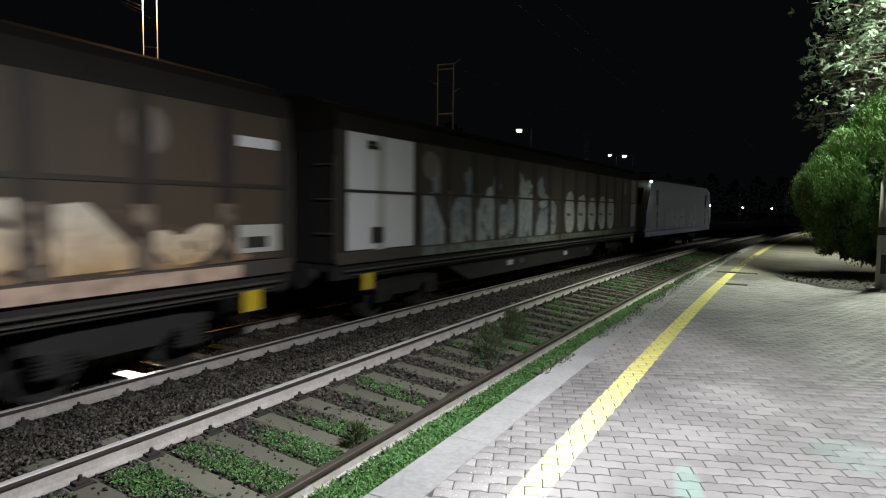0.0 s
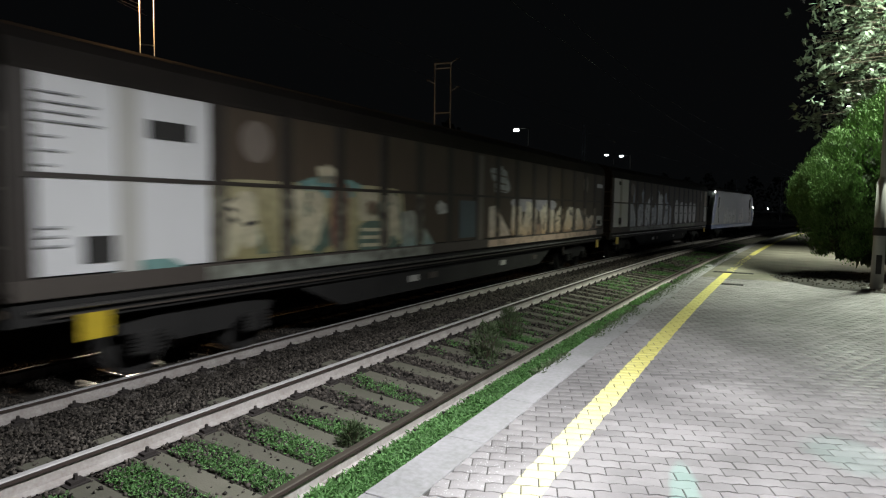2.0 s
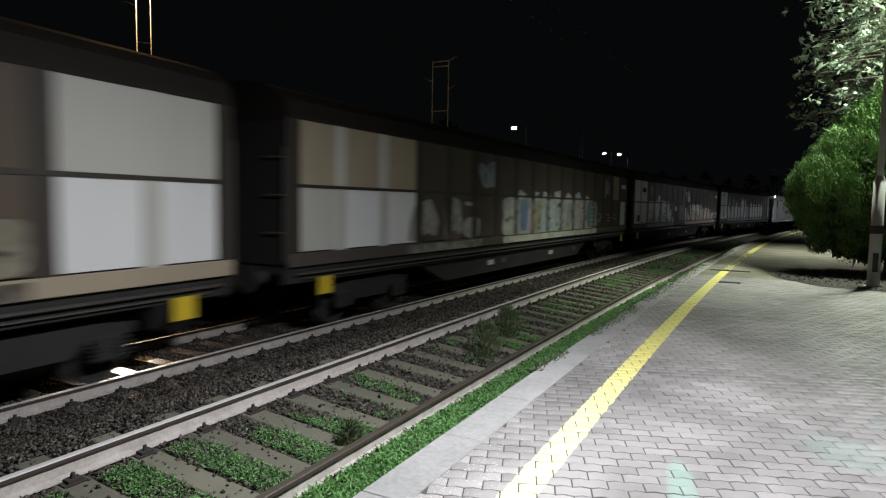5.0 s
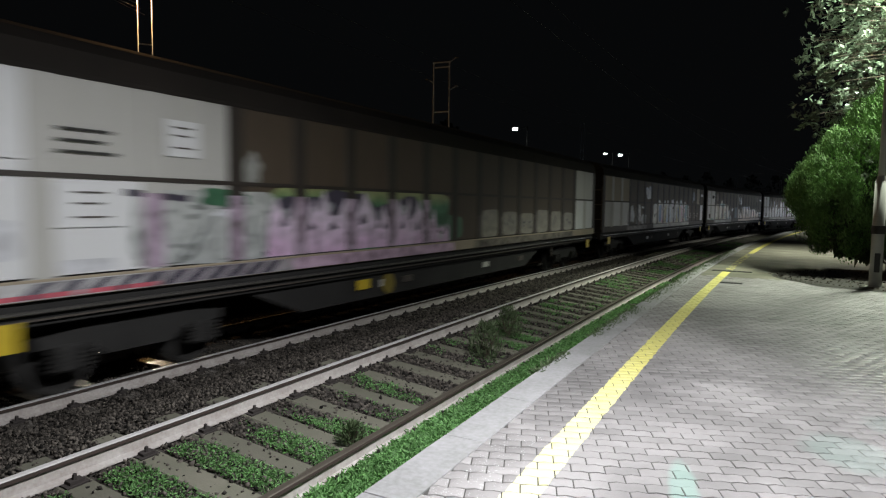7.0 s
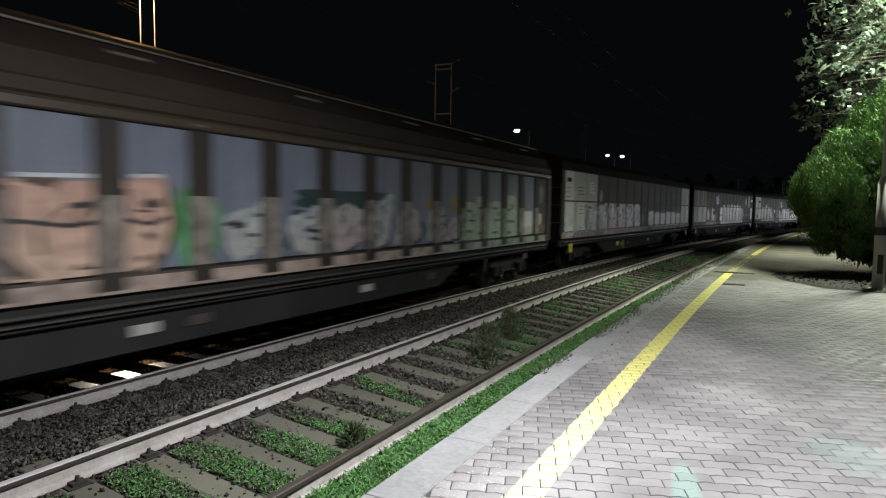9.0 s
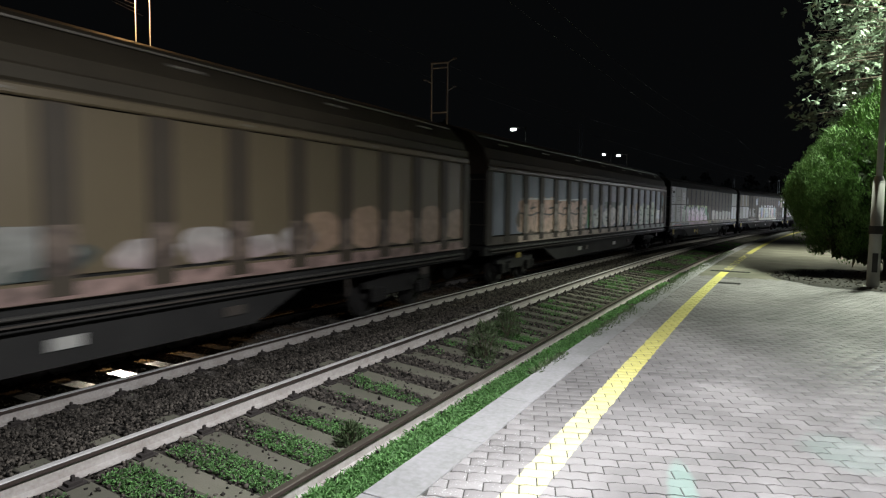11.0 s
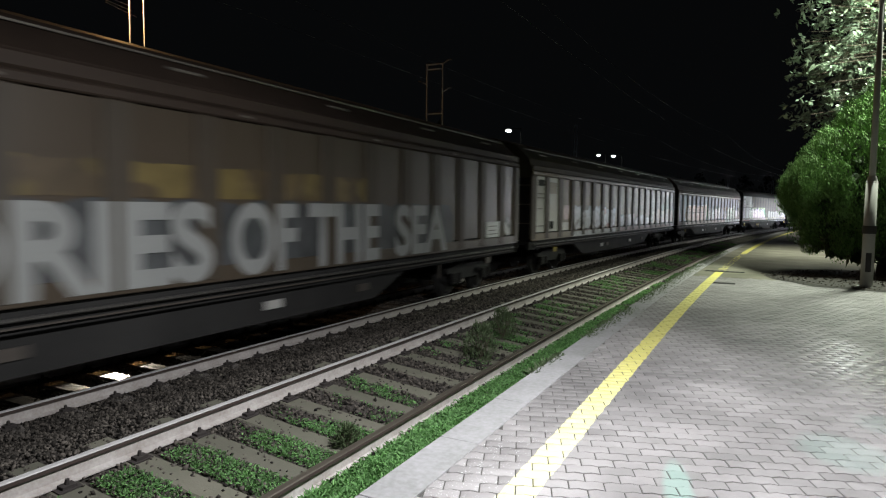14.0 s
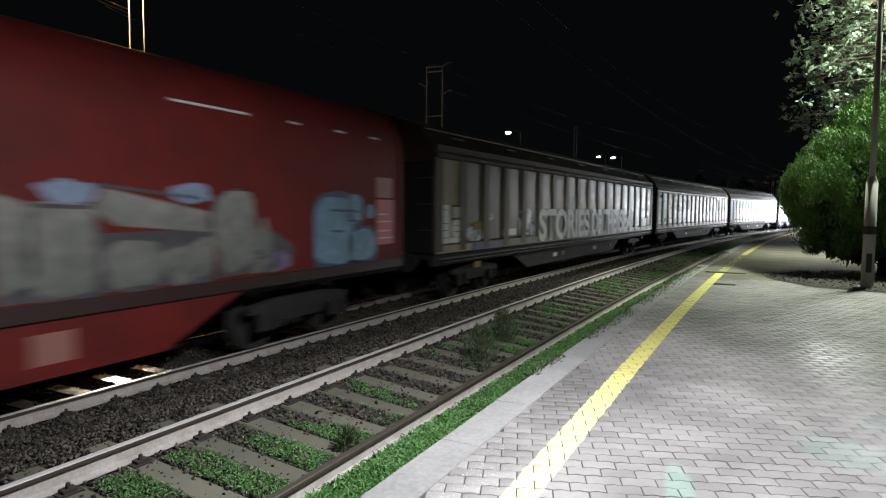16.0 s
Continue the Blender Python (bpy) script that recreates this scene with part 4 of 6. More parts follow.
# behind the locomotive: white doors at the rear end, pale grey-blue graffiti
w, h, pw = wagon("dark brown covered freight wagon with two white panels and grey graffiti", 22.3, "low", seq(M_BROWN, W17, p0=M_WHITE, p1=M_WHITE, e1=M_TAN), seq(M_BROWN, W17, p0=M_WHITE, p1=M_WHITE, e1=M_GREYW), M_POSTB, M_ROOF, M_SILL)
bars(w, -h + 0.8, -h + 1.15, (3.28, 3.36), M_IRON, h=0.07)
plate(w, "label_box", -h + 0.95, -h + 1.3, 1.55, 1.85, M_IRON)
INK = fade_paint((0.045, 0.045, 0.05))
ICE, ICE2 = fade_paint((0.26, 0.30, 0.35), (0.44, 0.46, 0.47)), fade_paint((0.34, 0.36, 0.38), (0.22, 0.25, 0.30))
g = Mural(-h, 3)
for k, (kind, a, b, top) in enumerate((("wedge", 2.75, 3.9, 2.55), ("arch", 3.95, 5.1, 2.50), ("bowl", 5.2, 6.3, 2.75), ("ess", 6.45, 7.5, 2.45), ("arch", 7.6, 9.0, 3.05), ("comb", 9.1, 10.8, 2.60))):
    g.letter(kind, a, b, 1.34, top, (ICE, ICE2)[k % 2], INK, ICE if k % 2 else None)
for k in range(5):
    g.lump(3.1 + 1.5 * k, 3.45 + 1.55 * k, 2.55, 3.25 - 0.1 * (k % 3), ICE2, 2.2, 0.3)
g.end(w, h, pw, "low", 2.7, 10.9, 1.36, 2.6, (0.24, 0.26, 0.28), 0.35, "pale grey-blue graffiti letters", (0.22, 0.25, 0.22))
CHALK = fade_paint((0.50, 0.50, 0.49), (0.40, 0.39, 0.36))
g = Mural(-h, 5)
for i in range(9, 14):
    x = (i + 0.5) * pw
    g.lump(x - 0.46, x + 0.46, 1.42, 2.72 - 0.05 * (i % 3), CHALK, 3.0, 0.12)
    g.layer = 1
    g.bar(x - 0.30, 2.05, x + 0.10, 2.02, 0.10, INK)
    g.layer = 0
g.end(w, h, pw, "low", 11.3, 17.3, 1.4, 2.4, (0.3, 0.3, 0.28), 0.18, "white spray-painted arches", (0.22, 0.25, 0.17))
couple(w, 7.9, 30.2)

# brown wagon: cream and orange lettering low on its front half, green-white graffiti to the rear
w, h, pw = wagon("dark brown covered freight wagon with cream and green graffiti", 22.8, "low", seq(M_BROWN, W17, p0=M_WHITE, p1=M_WHITE), seq(M_BROWN, W17, p0=M_WHITE, p1=M_WHITE), M_POSTB, M_ROOF, M_SILL)
bars(w, -h + 0.3, -h + 0.95, (3.05, 3.15, 3.25, 3.35), paint((0.30, 0.30, 0.32)), h=0.018)
bars(w, -h + 0.3, -h + 0.55, (1.75, 1.85, 1.95, 2.6, 2.75, 2.9), paint((0.42, 0.42, 0.44)), h=0.02)
plate(w, "marking_plate", -h + 1.55, -h + 2.15, 3.0, 3.22, M_IRON, 0.02)
plate(w, "marking_plate", -h + 0.75, -h + 1.1, 1.55, 1.85, M_IRON, 0.02)
plate(w, "paint_patch", -h + 9.5, -h + 10.35, 1.5, 2.38, paint((0.07, 0.10, 0.115)), 0.018)
plate(w, "paint_patch", -h + 10.5, -h + 10.78, FLOOR + 0.2, 3.5, paint((0.15, 0.122, 0.10)), 0.018)
plate(w, "marking_plate", h - 1.1, h - 0.35, 3.05, 3.2, M_WHITE)
plate(w, "marking_plate", h - 1.1, h - 0.3, 1.55, 1.95, M_GREYW)
plate(w, "marking_plate", h - 1.0, h - 0.55, 1.62, 1.78, M_IRON, 0.04)
LINE = fade_paint((0.10, 0.07, 0.05))
CREAM = fade_paint((0.60, 0.39, 0.21), (0.74, 0.67, 0.56), 1.4, 2.2)
PEACH = fade_paint((0.56, 0.42, 0.33), (0.60, 0.53, 0.47), 1.4, 2.3)
g = Mural(-h, 17)
g.lump(12.6, 16.2, 2.12, 2.50, fade_paint((0.40, 0.37, 0.42)), 6, 0.06)
g.lump(12.5, 21.2, FLOOR + 0.2, 1.75, fade_paint((0.34, 0.21, 0.13)), 8, 0.04)
g.layer = 1
g.letter("wedge", 11.15, 12.5, 1.45, 2.28, PEACH)
for kind, a, b, top in (("block", 12.62, 13.35, 2.30), ("tee", 13.45, 14.6, 2.36), ("arch", 14.85, 15.62, 2.34), ("block", 15.68, 16.1, 2.18), ("ess", 16.25, 17.05, 2.28), ("comb", 17.22, 18.3, 2.30), ("wedge", 18.42, 19.5, 2.25), ("bowl", 19.6, 20.6, 2.0)):
    g.letter(kind, a, b, 1.46, top, CREAM, LINE)
g.end(w, h, pw, "low", 11.1, 21.0, 1.44, 2.25, (0.42, 0.32, 0.24), 0.5, "cream and orange graffiti letters", (0.55, 0.40, 0.31), 0.95)
ASH = fade_paint((0.30, 0.32, 0.33), (0.38, 0.39, 0.40))
g = Mural(-h, 15)
g.lump(11.2, 12.4, 2.58, 3.36, ASH, 2.2, 0.35)
g.layer = 1
for z in (2.72, 2.90, 3.10):
    g.bar(11.3, z, 12.2, z - 0.06, 0.05, LINE)
g.lump(8.47, 8.9, 2.04, 2.34, fade_paint((0.55, 0.55, 0.53)), 2.5, 0.35)
g.end(w, h, pw, "low", 0, 0, 2, 3, (0.3, 0.3, 0.3), 0.3, "pale grey spray-paint scribbles")
OLIVE, MOSS = fade_paint((0.30, 0.27, 0.13), (0.40, 0.36, 0.21)), fade_paint((0.09, 0.14, 0.11))
TEAL, RUSSET = fade_paint((0.18, 0.33, 0.31)), fade_paint((0.17, 0.07, 0.05), (0.24, 0.11, 0.08))
BONE = fade_paint((0.48, 0.45, 0.30), (0.58, 0.52, 0.38))
g = Mural(-h, 11)
g.lump(2.45, 7.2, 1.44, 2.58, OLIVE, 9, 0.03, n=60)
g.layer = 1
g.letter("comb", 2.6, 3.3, 1.5, 2.45, BONE)
g.letter("bulb", 3.35, 4.1, 1.5, 2.30, OLIVE, MOSS)
g.letter("arch", 4.05, 4.75, 1.5, 2.50, BONE, MOSS)
g.lump(4.35, 5.75, 2.36, 2.72, TEAL, 2.6, 0.3)
g.lump(4.60, 5.05, 2.55, 2.90, BONE, 2.2, 0.3)
g.layer = 2
g.letter("bulb", 4.92, 5.42, 1.45, 2.75, RUSSET)
g.letter("block", 5.70, 6.30, 1.95, 2.52, BONE)
g.letter("bowl", 6.35, 7.05, 1.50, 2.48, BONE, MOSS)
g.lump(5.9, 6.3, 2.05, 2.32, RUSSET, 2.3, 0.25)
g.lump(5.66, 6.7, 1.36, 1.96, MOSS, 4, 0.1)
g.layer = 4
for z in (1.52, 1.66, 1.80):
    g.bar(5.76, z, 6.55, z - 0.02, 0.07, BONE)
g.layer = 1
g.letter("wedge", 7.1, 8.45, 1.28, 2.15, fade_paint((0.17, 0.29, 0.28), (0.36, 0.37, 0.31), 1.3, 1.8))
g.end(w, h, pw, "low", 2.4, 8.2, 1.44, 2.5, (0.27, 0.26, 0.19), 0.55, "cream, teal and russet graffiti", (0.30, 0.32, 0.27), 0.8)
g = Mural(-h, 12)
g.lump(1.15, 2.0, FLOOR + 0.0, FLOOR + 0.32, TEAL, 3, 0.2)
g.end(w, h, pw, "low", 1.2, 2.3, 1.2, 1.4, (0.16, 0.27, 0.25), 0.5, "teal paint smear")
couple(w, -14.9, 7.9)

# wagon with a long pale colourful piece
w, h, pw = wagon("dark brown covered freight wagon with long pale blue and pink graffiti", 22.6, "low", seq(M_BROWN, W17, e2=M_TAN, p0=M_TAN, p1=M_TAN, p2=M_TAN), seq(M_BROWN, W17, e1=M_WHITE, p0=M_GREYW, p1=M_WHITE, p2=M_WHITE), M_POSTB, M_ROOF, M_SILL)
plate(w, "marking_plate", h - 1.1, h - 0.35, 3.05, 3.22, M_WHITE)
bars(w, h - 0.6, h - 0.3, (1.7, 1.85, 2.0), M_SILL, h=0.02)
SKY, DEEP = fade_paint((0.30, 0.42, 0.52), (0.50, 0.56, 0.58)), fade_paint((0.10, 0.17, 0.36), (0.20, 0.30, 0.48))
LILAC, ROSE = fade_paint((0.56, 0.40, 0.46), (0.58, 0.55, 0.62)), fade_paint((0.52, 0.30, 0.34), (0.62, 0.48, 0.52))
MILK, LEMON = fade_paint((0.54, 0.53, 0.43), (0.58, 0.58, 0.55)), fade_paint((0.58, 0.52, 0.22))
PINE, STEEL = fade_paint((0.09, 0.20, 0.21), (0.14, 0.27, 0.27)), fade_paint((0.34, 0.37, 0.38), (0.42, 0.45, 0.46))
g = Mural(-h, 23)
g.lump(8.15, 17.0, 1.38, 2.48, fade_paint((0.46, 0.45, 0.34), (0.44, 0.47, 0.45)), 12, 0.02, n=80)
g.layer = 1
for k in range(7):
    g.lump(9.0 + k * 1.05, 9.7 + k * 1.05, 2.36, 2.66 + 0.06 * (k % 2), (MILK, SKY, MILK, LILAC)[k % 4], 2.2, 0.35)
for kind, a, b, z0, z1, f, l in (
        ("comb", 8.25, 9.2, 1.5, 2.42, MILK, None), ("block", 9.3, 9.85, 1.5, 2.44, DEEP, None), ("bowl", 9.85, 10.42, 1.5, 2.46, LILAC, None),
        ("comb", 10.45, 10.98, 1.42, 2.44, OLIVE, None), ("ess", 11.05, 12.1, 1.48, 2.46, SKY, None), ("bowl", 12.3, 13.4, 1.45, 2.40, STEEL, INK),
        ("block", 13.42, 13.8, 1.42, 2.3, OLIVE, None), ("bowl", 13.82, 14.3, 1.62, 2.44, DEEP, None), ("bulb", 14.5, 15.05, 1.75, 2.45, ROSE, None),
        ("comb", 15.07, 15.78, 1.60, 2.45, LILAC, RUSSET), ("block", 15.82, 16.9, 1.46, 2.46, PINE, None)):
    g.letter(kind, a, b, z0, z1, f, l)
g.layer = 3
g.bar(14.02, 1.45, 14.42, 2.35, 0.26, LEMON)
g.bar(14.42, 1.50, 14.62, 2.30, 0.16, STEEL)
g.bar(15.35, 1.42, 15.85, 1.95, 0.22, DEEP)
g.bar(9.9, 1.50, 10.35, 1.62, 0.20, ROSE)
g.bar(14.85, 1.45, 15.35, 1.75, 0.20, ROSE)
g.lump(15.4, 15.8, 1.42, 1.66, LEMON, 2.4, 0.2)
for k in range(5):
    g.bar(16.25 + 0.02 * k, 1.58 + 0.16 * k, 16.78, 1.57 + 0.16 * k, 0.06, MILK)
g.lump(11.25, 11.6, 1.85, 2.05, STEEL, 2.4, 0.3)
g.end(w, h, pw, "low", 8.15, 17.0, 1.4, 2.46, (0.36, 0.38, 0.36), 0.62, "long pale blue, pink and yellow graffiti", (0.52, 0.52, 0.44), 0.95)
GREY1 = fade_paint((0.28, 0.275, 0.26), (0.38, 0.37, 0.36))
g = Mural(-h, 25)
g.letter("bowl", 3.5, 4.6, 1.5, 2.3, GREY1)
g.letter("arch", 4.95, 5.78, 1.44, 2.42, GREY1, LINE)
g.letter("bulb", 5.82, 6.75, 1.44, 1.95, GREY1)
g.bar(5.9, 2.28, 6.6, 2.24, 0.10, GREY1)
for kind, a, b, z0, z1 in (("arch", 6.7, 7.75, 2.66, 3.40), ("comb", 17.95, 18.8, 2.64, 3.34)):
    g.letter(kind, a, b, z0, z1, fade_paint((0.34, 0.37, 0.42), (0.22, 0.25, 0.31), 2.6, 3.3))
FAINT = fade_paint((0.26, 0.22, 0.18), (0.32, 0.28, 0.23))
for a, z in ((17.3, 1.95), (17.45, 1.82), (17.2, 1.70), (18.55, 1.93), (18.8, 1.80), (18.6, 1.68), (19.6, 1.90), (19.5, 1.76)):
    g.bar(a, z, a + 0.34 + 0.2 * math.sin(a * 9), z + 0.05 * math.sin(a * 5), 0.045, FAINT)
    g.lump(a + 0.1, a + 0.42, z - 0.05, z + 0.02, FAINT, 2.2, 0.35)
g.end(w, h, pw, "low", 3.4, 6.8, 1.4, 2.0, (0.28, 0.27, 0.26), 0.35, "chalky grey graffiti blobs", (0.34, 0.32, 0.29), 0.7)
couple(w, -37.5, -14.9)

# wagon with pink and green piece, white panels at the rear end
w, h, pw = wagon("brown covered freight wagon with pink graffiti and white end panels", 22.7, "low", seq(M_BROWN, W17, p0=M_WHITE, p1=M_GREYW, p2=M_GREYW, e1=M_GREYW, e2=M_GREYW), seq(M_BROWN, W17, p0=M_WHITE, p1=M_WHITE, p2=M_GREYW, e1=M_WHITE, e2=M_WHITE), M_POSTB, M_ROOF, M_TAN)
plate(w, "marking_plate", -h + 0.3, -h + 0.95, 3.12, 3.36, M_WHITE, 0.015)
plate(w, "marking_plate", -h + 0.4, -h + 0.8, 3.17, 3.31, M_IRON, 0.03)
bars(w, -h + 0.3, -h + 0.6, (2.65, 2.8, 2.95), M_IRON, h=0.02)
bars(w, -h + 1.45, -h + 2.1, (2.75, 2.87, 2.99), M_IRON, h=0.025)
plate(w, "marking_plate", -h + 0.78, -h + 1.1, 2.65, 2.9, M_WHITE)
plate(w, "marking_plate", -h + 2.75, -h + 3.25, 2.8, 3.25, M_WHITE)
bars(w, -h + 2.85, -h + 3.15, (2.9, 3.05, 3.15), M_SILL, h=0.02)
plate(w, "marking_plate", -h + 1.4, -h + 2.2, 1.95, 2.42, M_WHITE)
bars(w, -h + 1.6, -h + 2.0, (2.05, 2.2, 2.32), M_SILL, h=0.02)
plate(w, "marking_plate", -h + 6.8, -h + 7.2, 0.66, 0.84, M_YELLOW, -0.12)
part("marking_disc", tube(bmesh.new(), (-h + 7.85, NEAR + 0.12, 0.68), (-h + 7.85, NEAR + 0.155, 0.68), 0.2, n=20), M_YELLOWOLD, w, "faded yellow painted disc")
PINK = fade_paint((0.68, 0.44, 0.66), (0.74, 0.64, 0.76), 1.3, 2.2)
PLUM, LIME = fade_paint((0.06, 0.05, 0.08)), fade_paint((0.05, 0.20, 0.09), (0.36, 0.38, 0.16), 2.2, 2.5)
SMOKE, FROST = fade_paint((0.44, 0.455, 0.46), (0.50, 0.51, 0.50)), fade_paint((0.66, 0.66, 0.70))
FERN = fade_paint((0.05, 0.15, 0.08))
g = Mural(-h, 33)
g.lump(2.3, 4.7, 1.44, 2.40, SMOKE, 8, 0.05)
g.lump(4.4, 10.0, 1.44, 2.50, LIME, 9, 0.06, n=60)
g.lump(9.2, 10.7, 1.44, 2.05, FERN, 4, 0.15)
g.layer = 1
g.letter("ess", 2.4, 3.3, 1.5, 2.20, SMOKE, fade_paint((0.17, 0.185, 0.18)))
g.letter("bowl", 3.4, 4.45, 1.46, 2.25, SMOKE, fade_paint((0.17, 0.185, 0.18)), FROST)
g.bar(2.2, 2.35, 3.1, 2.28, 0.09, PLUM)
for a, b, z0, z1 in ((0.15, 0.62, 1.98, 2.36), (0.55, 1.05, 1.62, 2.05), (0.12, 0.55, 1.50, 1.78), (1.45, 2.05, 1.46, 1.60)):
    g.lump(a, b, z0, z1, FROST, 7, 0.06)
g.lump(3.3, 4.1, 2.18, 2.42, FERN, 2.4, 0.3)
g.lump(4.02, 4.35, 2.5, 2.95, fade_paint((0.34, 0.34, 0.32)), 2.2, 0.3)
g.layer = 2
g.lump(4.5, 9.9, 1.44, 1.74, PINK, 10, 0.03, n=50)
g.layer = 3
for a, b, z1 in ((4.5, 5.6, 2.36), (5.55, 7.05, 2.50), (7.0, 7.9, 2.34), (7.85, 8.85, 2.46), (8.8, 9.45, 2.2), (9.4, 10.05, 1.9)):
    g.letter("spike", a, b, 1.44, z1, PINK, PLUM if b < 9 else None)
    g.lump(a + 0.15, a + 0.45, z1 - 0.42, z1 - 0.22, FROST, 2.2, 0.3)
g.end(w, h, pw, "low", 2.4, 10.3, 1.44, 2.35, (0.52, 0.40, 0.52), 0.75, "pink and green graffiti with black outlines", (0.54, 0.38, 0.50), 0.9)
g = Mural(-h, 35)
for k in range(11):
    x = 1.0 + 0.33 * k
    g.poly([(x, FLOOR), (x + 0.20, FLOOR), (x + 0.42, FLOOR + 0.16), (x + 0.24, FLOOR + 0.16)], PLUM, 0.030)
for k in range(4):
    g.poly([(0.7 + 0.5 * k, FLOOR), (1.1 + 0.5 * k, FLOOR), (1.1 + 0.5 * k, FLOOR + 0.05), (0.7 + 0.5 * k, FLOOR + 0.05)], fade_paint((0.60, 0.12, 0.16)), 0.0315)
g.end(w, h, pw, "low", 0.4, 5.0, 1.2, 1.25, (0.4, 0.4, 0.4), 0.4, "black slanted strokes on a white sill", (0.52, 0.51, 0.52), 0.95)
WORN = fade_paint((0.25, 0.225, 0.175), (0.19, 0.17, 0.13), 1.4, 2.1)
g = Mural(-h, 37)
for i in range(9, 15):
    x = (i + 0.5) * pw
    g.lump(x - 0.49, x + 0.49, 1.45, 2.14 - 0.05 * (i % 3), WORN, 9, 0.05)
    g.layer = 1
    g.letter(("bulb", "arch", "ess")[i % 3], x - 0.38, x + 0.40, 1.56, 2.06, fade_paint((0.20, 0.18, 0.135)), None)
    g.layer = 0
g.end(w, h, pw, "low", 11.3, 19.2, 1.46, 2.0, (0.2, 0.18, 0.14), 0.3, "faded cream graffiti", (0.26, 0.23, 0.18), 0.6)
couple(w, -60.2, -37.5)

# tall ribbed wagon with blue panels and pastel graffiti
w, h, pw = wagon("tall ribbed covered wagon with dull blue panels and pastel graffiti", 23.2, "tall", [M_DUSK], seq(M_BLUEW, 18, e1=M_BROWN), M_POSTB, M_ROOFBROWN, M_SILL, wall_top=3.16)
plate(w, "marking_plate", h - 2.35, h - 1.65, 1.7, 2.15, M_WHITE)
MINT = fade_paint((0.36, 0.44, 0.33), (0.45, 0.52, 0.42))
SALMON = fade_paint((0.62, 0.44, 0.35), (0.62, 0.38, 0.31))
PEARL, BLUSH = fade_paint((0.46, 0.46, 0.43), (0.40, 0.44, 0.47)), fade_paint((0.48, 0.38, 0.38), (0.44, 0.42, 0.42))
NIGHT, LEAFY = fade_paint((0.03, 0.06, 0.065)), fade_paint((0.10, 0.40, 0.16), (0.12, 0.28, 0.13))
OCHRE, AQUA = fade_paint((0.29, 0.20, 0.11)), fade_paint((0.24, 0.46, 0.43))
g = Mural(-h, 41)
g.lump(10.5, 13.3, 2.18, 2.50, NIGHT, 6, 0.1)
g.lump(2.0, 8.2, 1.46, 2.46, SALMON, 12, 0.03, n=60)
g.layer = 1
for k, (kind, a, b, z1) in enumerate((("bowl", 2.1, 3.6, 2.5), ("arch", 3.7, 5.1, 2.52), ("bowl", 5.2, 6.35, 2.50), ("arch", 6.42, 7.6, 2.54), ("comb", 7.65, 8.26, 2.58))):
    g.letter(kind, a, b, 1.46, z1, SALMON, LINE)
    g.layer = 5
    g.bar(a + 0.05, 2.06, a + 0.55 * (b - a), 1.99, 0.055, INK)
    g.bar(a + 0.55 * (b - a), 1.99, b - 0.03, 2.08, 0.055, INK)
    g.bar(a, 1.5, a + 0.04, 2.4, 0.06, INK)
    g.bar(a + 0.1, z1 - 0.03, b - 0.1, z1 + 0.0, 0.05, FROST)
    g.bar(a + 0.5 * (b - a), 2.20, a + 0.8 * (b - a), 2.24, 0.07, INK)
    g.layer = 1
g.letter("bulb", 8.33, 9.02, 1.45, 2.5, LEAFY)
g.letter("comb", 9.12, 9.95, 1.5, 2.28, PEARL)
for k, (kind, a, b, z1) in enumerate((("ess", 10.4, 11.3, 2.25), ("bowl", 11.4, 12.3, 2.24), ("arch", 12.45, 13.2, 2.38), ("comb", 13.4, 14.3, 2.20), ("ess", 14.6, 15.35, 2.22), ("bowl", 15.4, 16.2, 2.0))):
    g.letter(kind, a, b, 1.48, z1, (PEARL, BLUSH)[k % 2], NIGHT)
g.lump(14.5, 15.2, 2.15, 2.45, OCHRE, 2.3, 0.3)
g.lump(15.6, 16.2, 2.1, 2.5, OCHRE, 2.3, 0.3)
g.lump(15.85, 16.5, 1.34, 1.6, AQUA, 3, 0.15)
g.end(w, h, pw, "tall", 2.0, 15.4, 1.46, 2.36, (0.34, 0.29, 0.26), 0.72, "salmon, green and white graffiti", (0.46, 0.36, 0.31), 0.9)
g = Mural(-h, 48)
g.lump(16.3, 19.7, 1.45, 2.18, MINT, 12, 0.03, n=50)
g.layer = 1
for a, b, z1 in ((16.38, 16.95, 2.36), (17.0, 17.75, 2.51), (17.88, 18.5, 2.40), (18.62, 19.55, 2.58)):
    g.lump(a, b, 1.46, z1, MINT, 12, 0.02)
    g.layer = 2
    for k in range(3):
        z = 1.62 + 0.28 * k + 0.05 * math.sin(a * 7 + k)
        g.bar(a + (0.30 if k % 2 else 0.12) * (b - a), z, b - (0.08 if k % 2 else 0.35) * (b - a), z - 0.01, 0.075, FERN)
    g.bar(a + 0.62 * (b - a), z1 - 0.32, a + 0.82 * (b - a), z1 - 0.30, 0.14, FERN)
    g.bar(a + 0.02, 1.5, a + 0.03, z1 - 0.05, 0.04, PEARL)
    g.layer = 1
g.lump(19.62, 20.05, 1.45, 2.35, fade_paint((0.20, 0.20, 0.10)), 6, 0.05)
g.lump(20.14, 20.85, 1.45, 1.96, fade_paint((0.50, 0.42, 0.26), (0.66, 0.64, 0.60), 1.4, 1.8), 9, 0.02)
g.lump(21.1, 21.7, 1.72, 2.08, PEACH, 8, 0.05)
g.lump(21.45, 21.8, 2.35, 2.95, fade_paint((0.05, 0.12, 0.16)), 2.4, 0.3)
for k in range(5):
    g.bar(20.95 + 0.22 * k, 1.45, 21.05 + 0.22 * k, 1.72, 0.10, OCHRE)
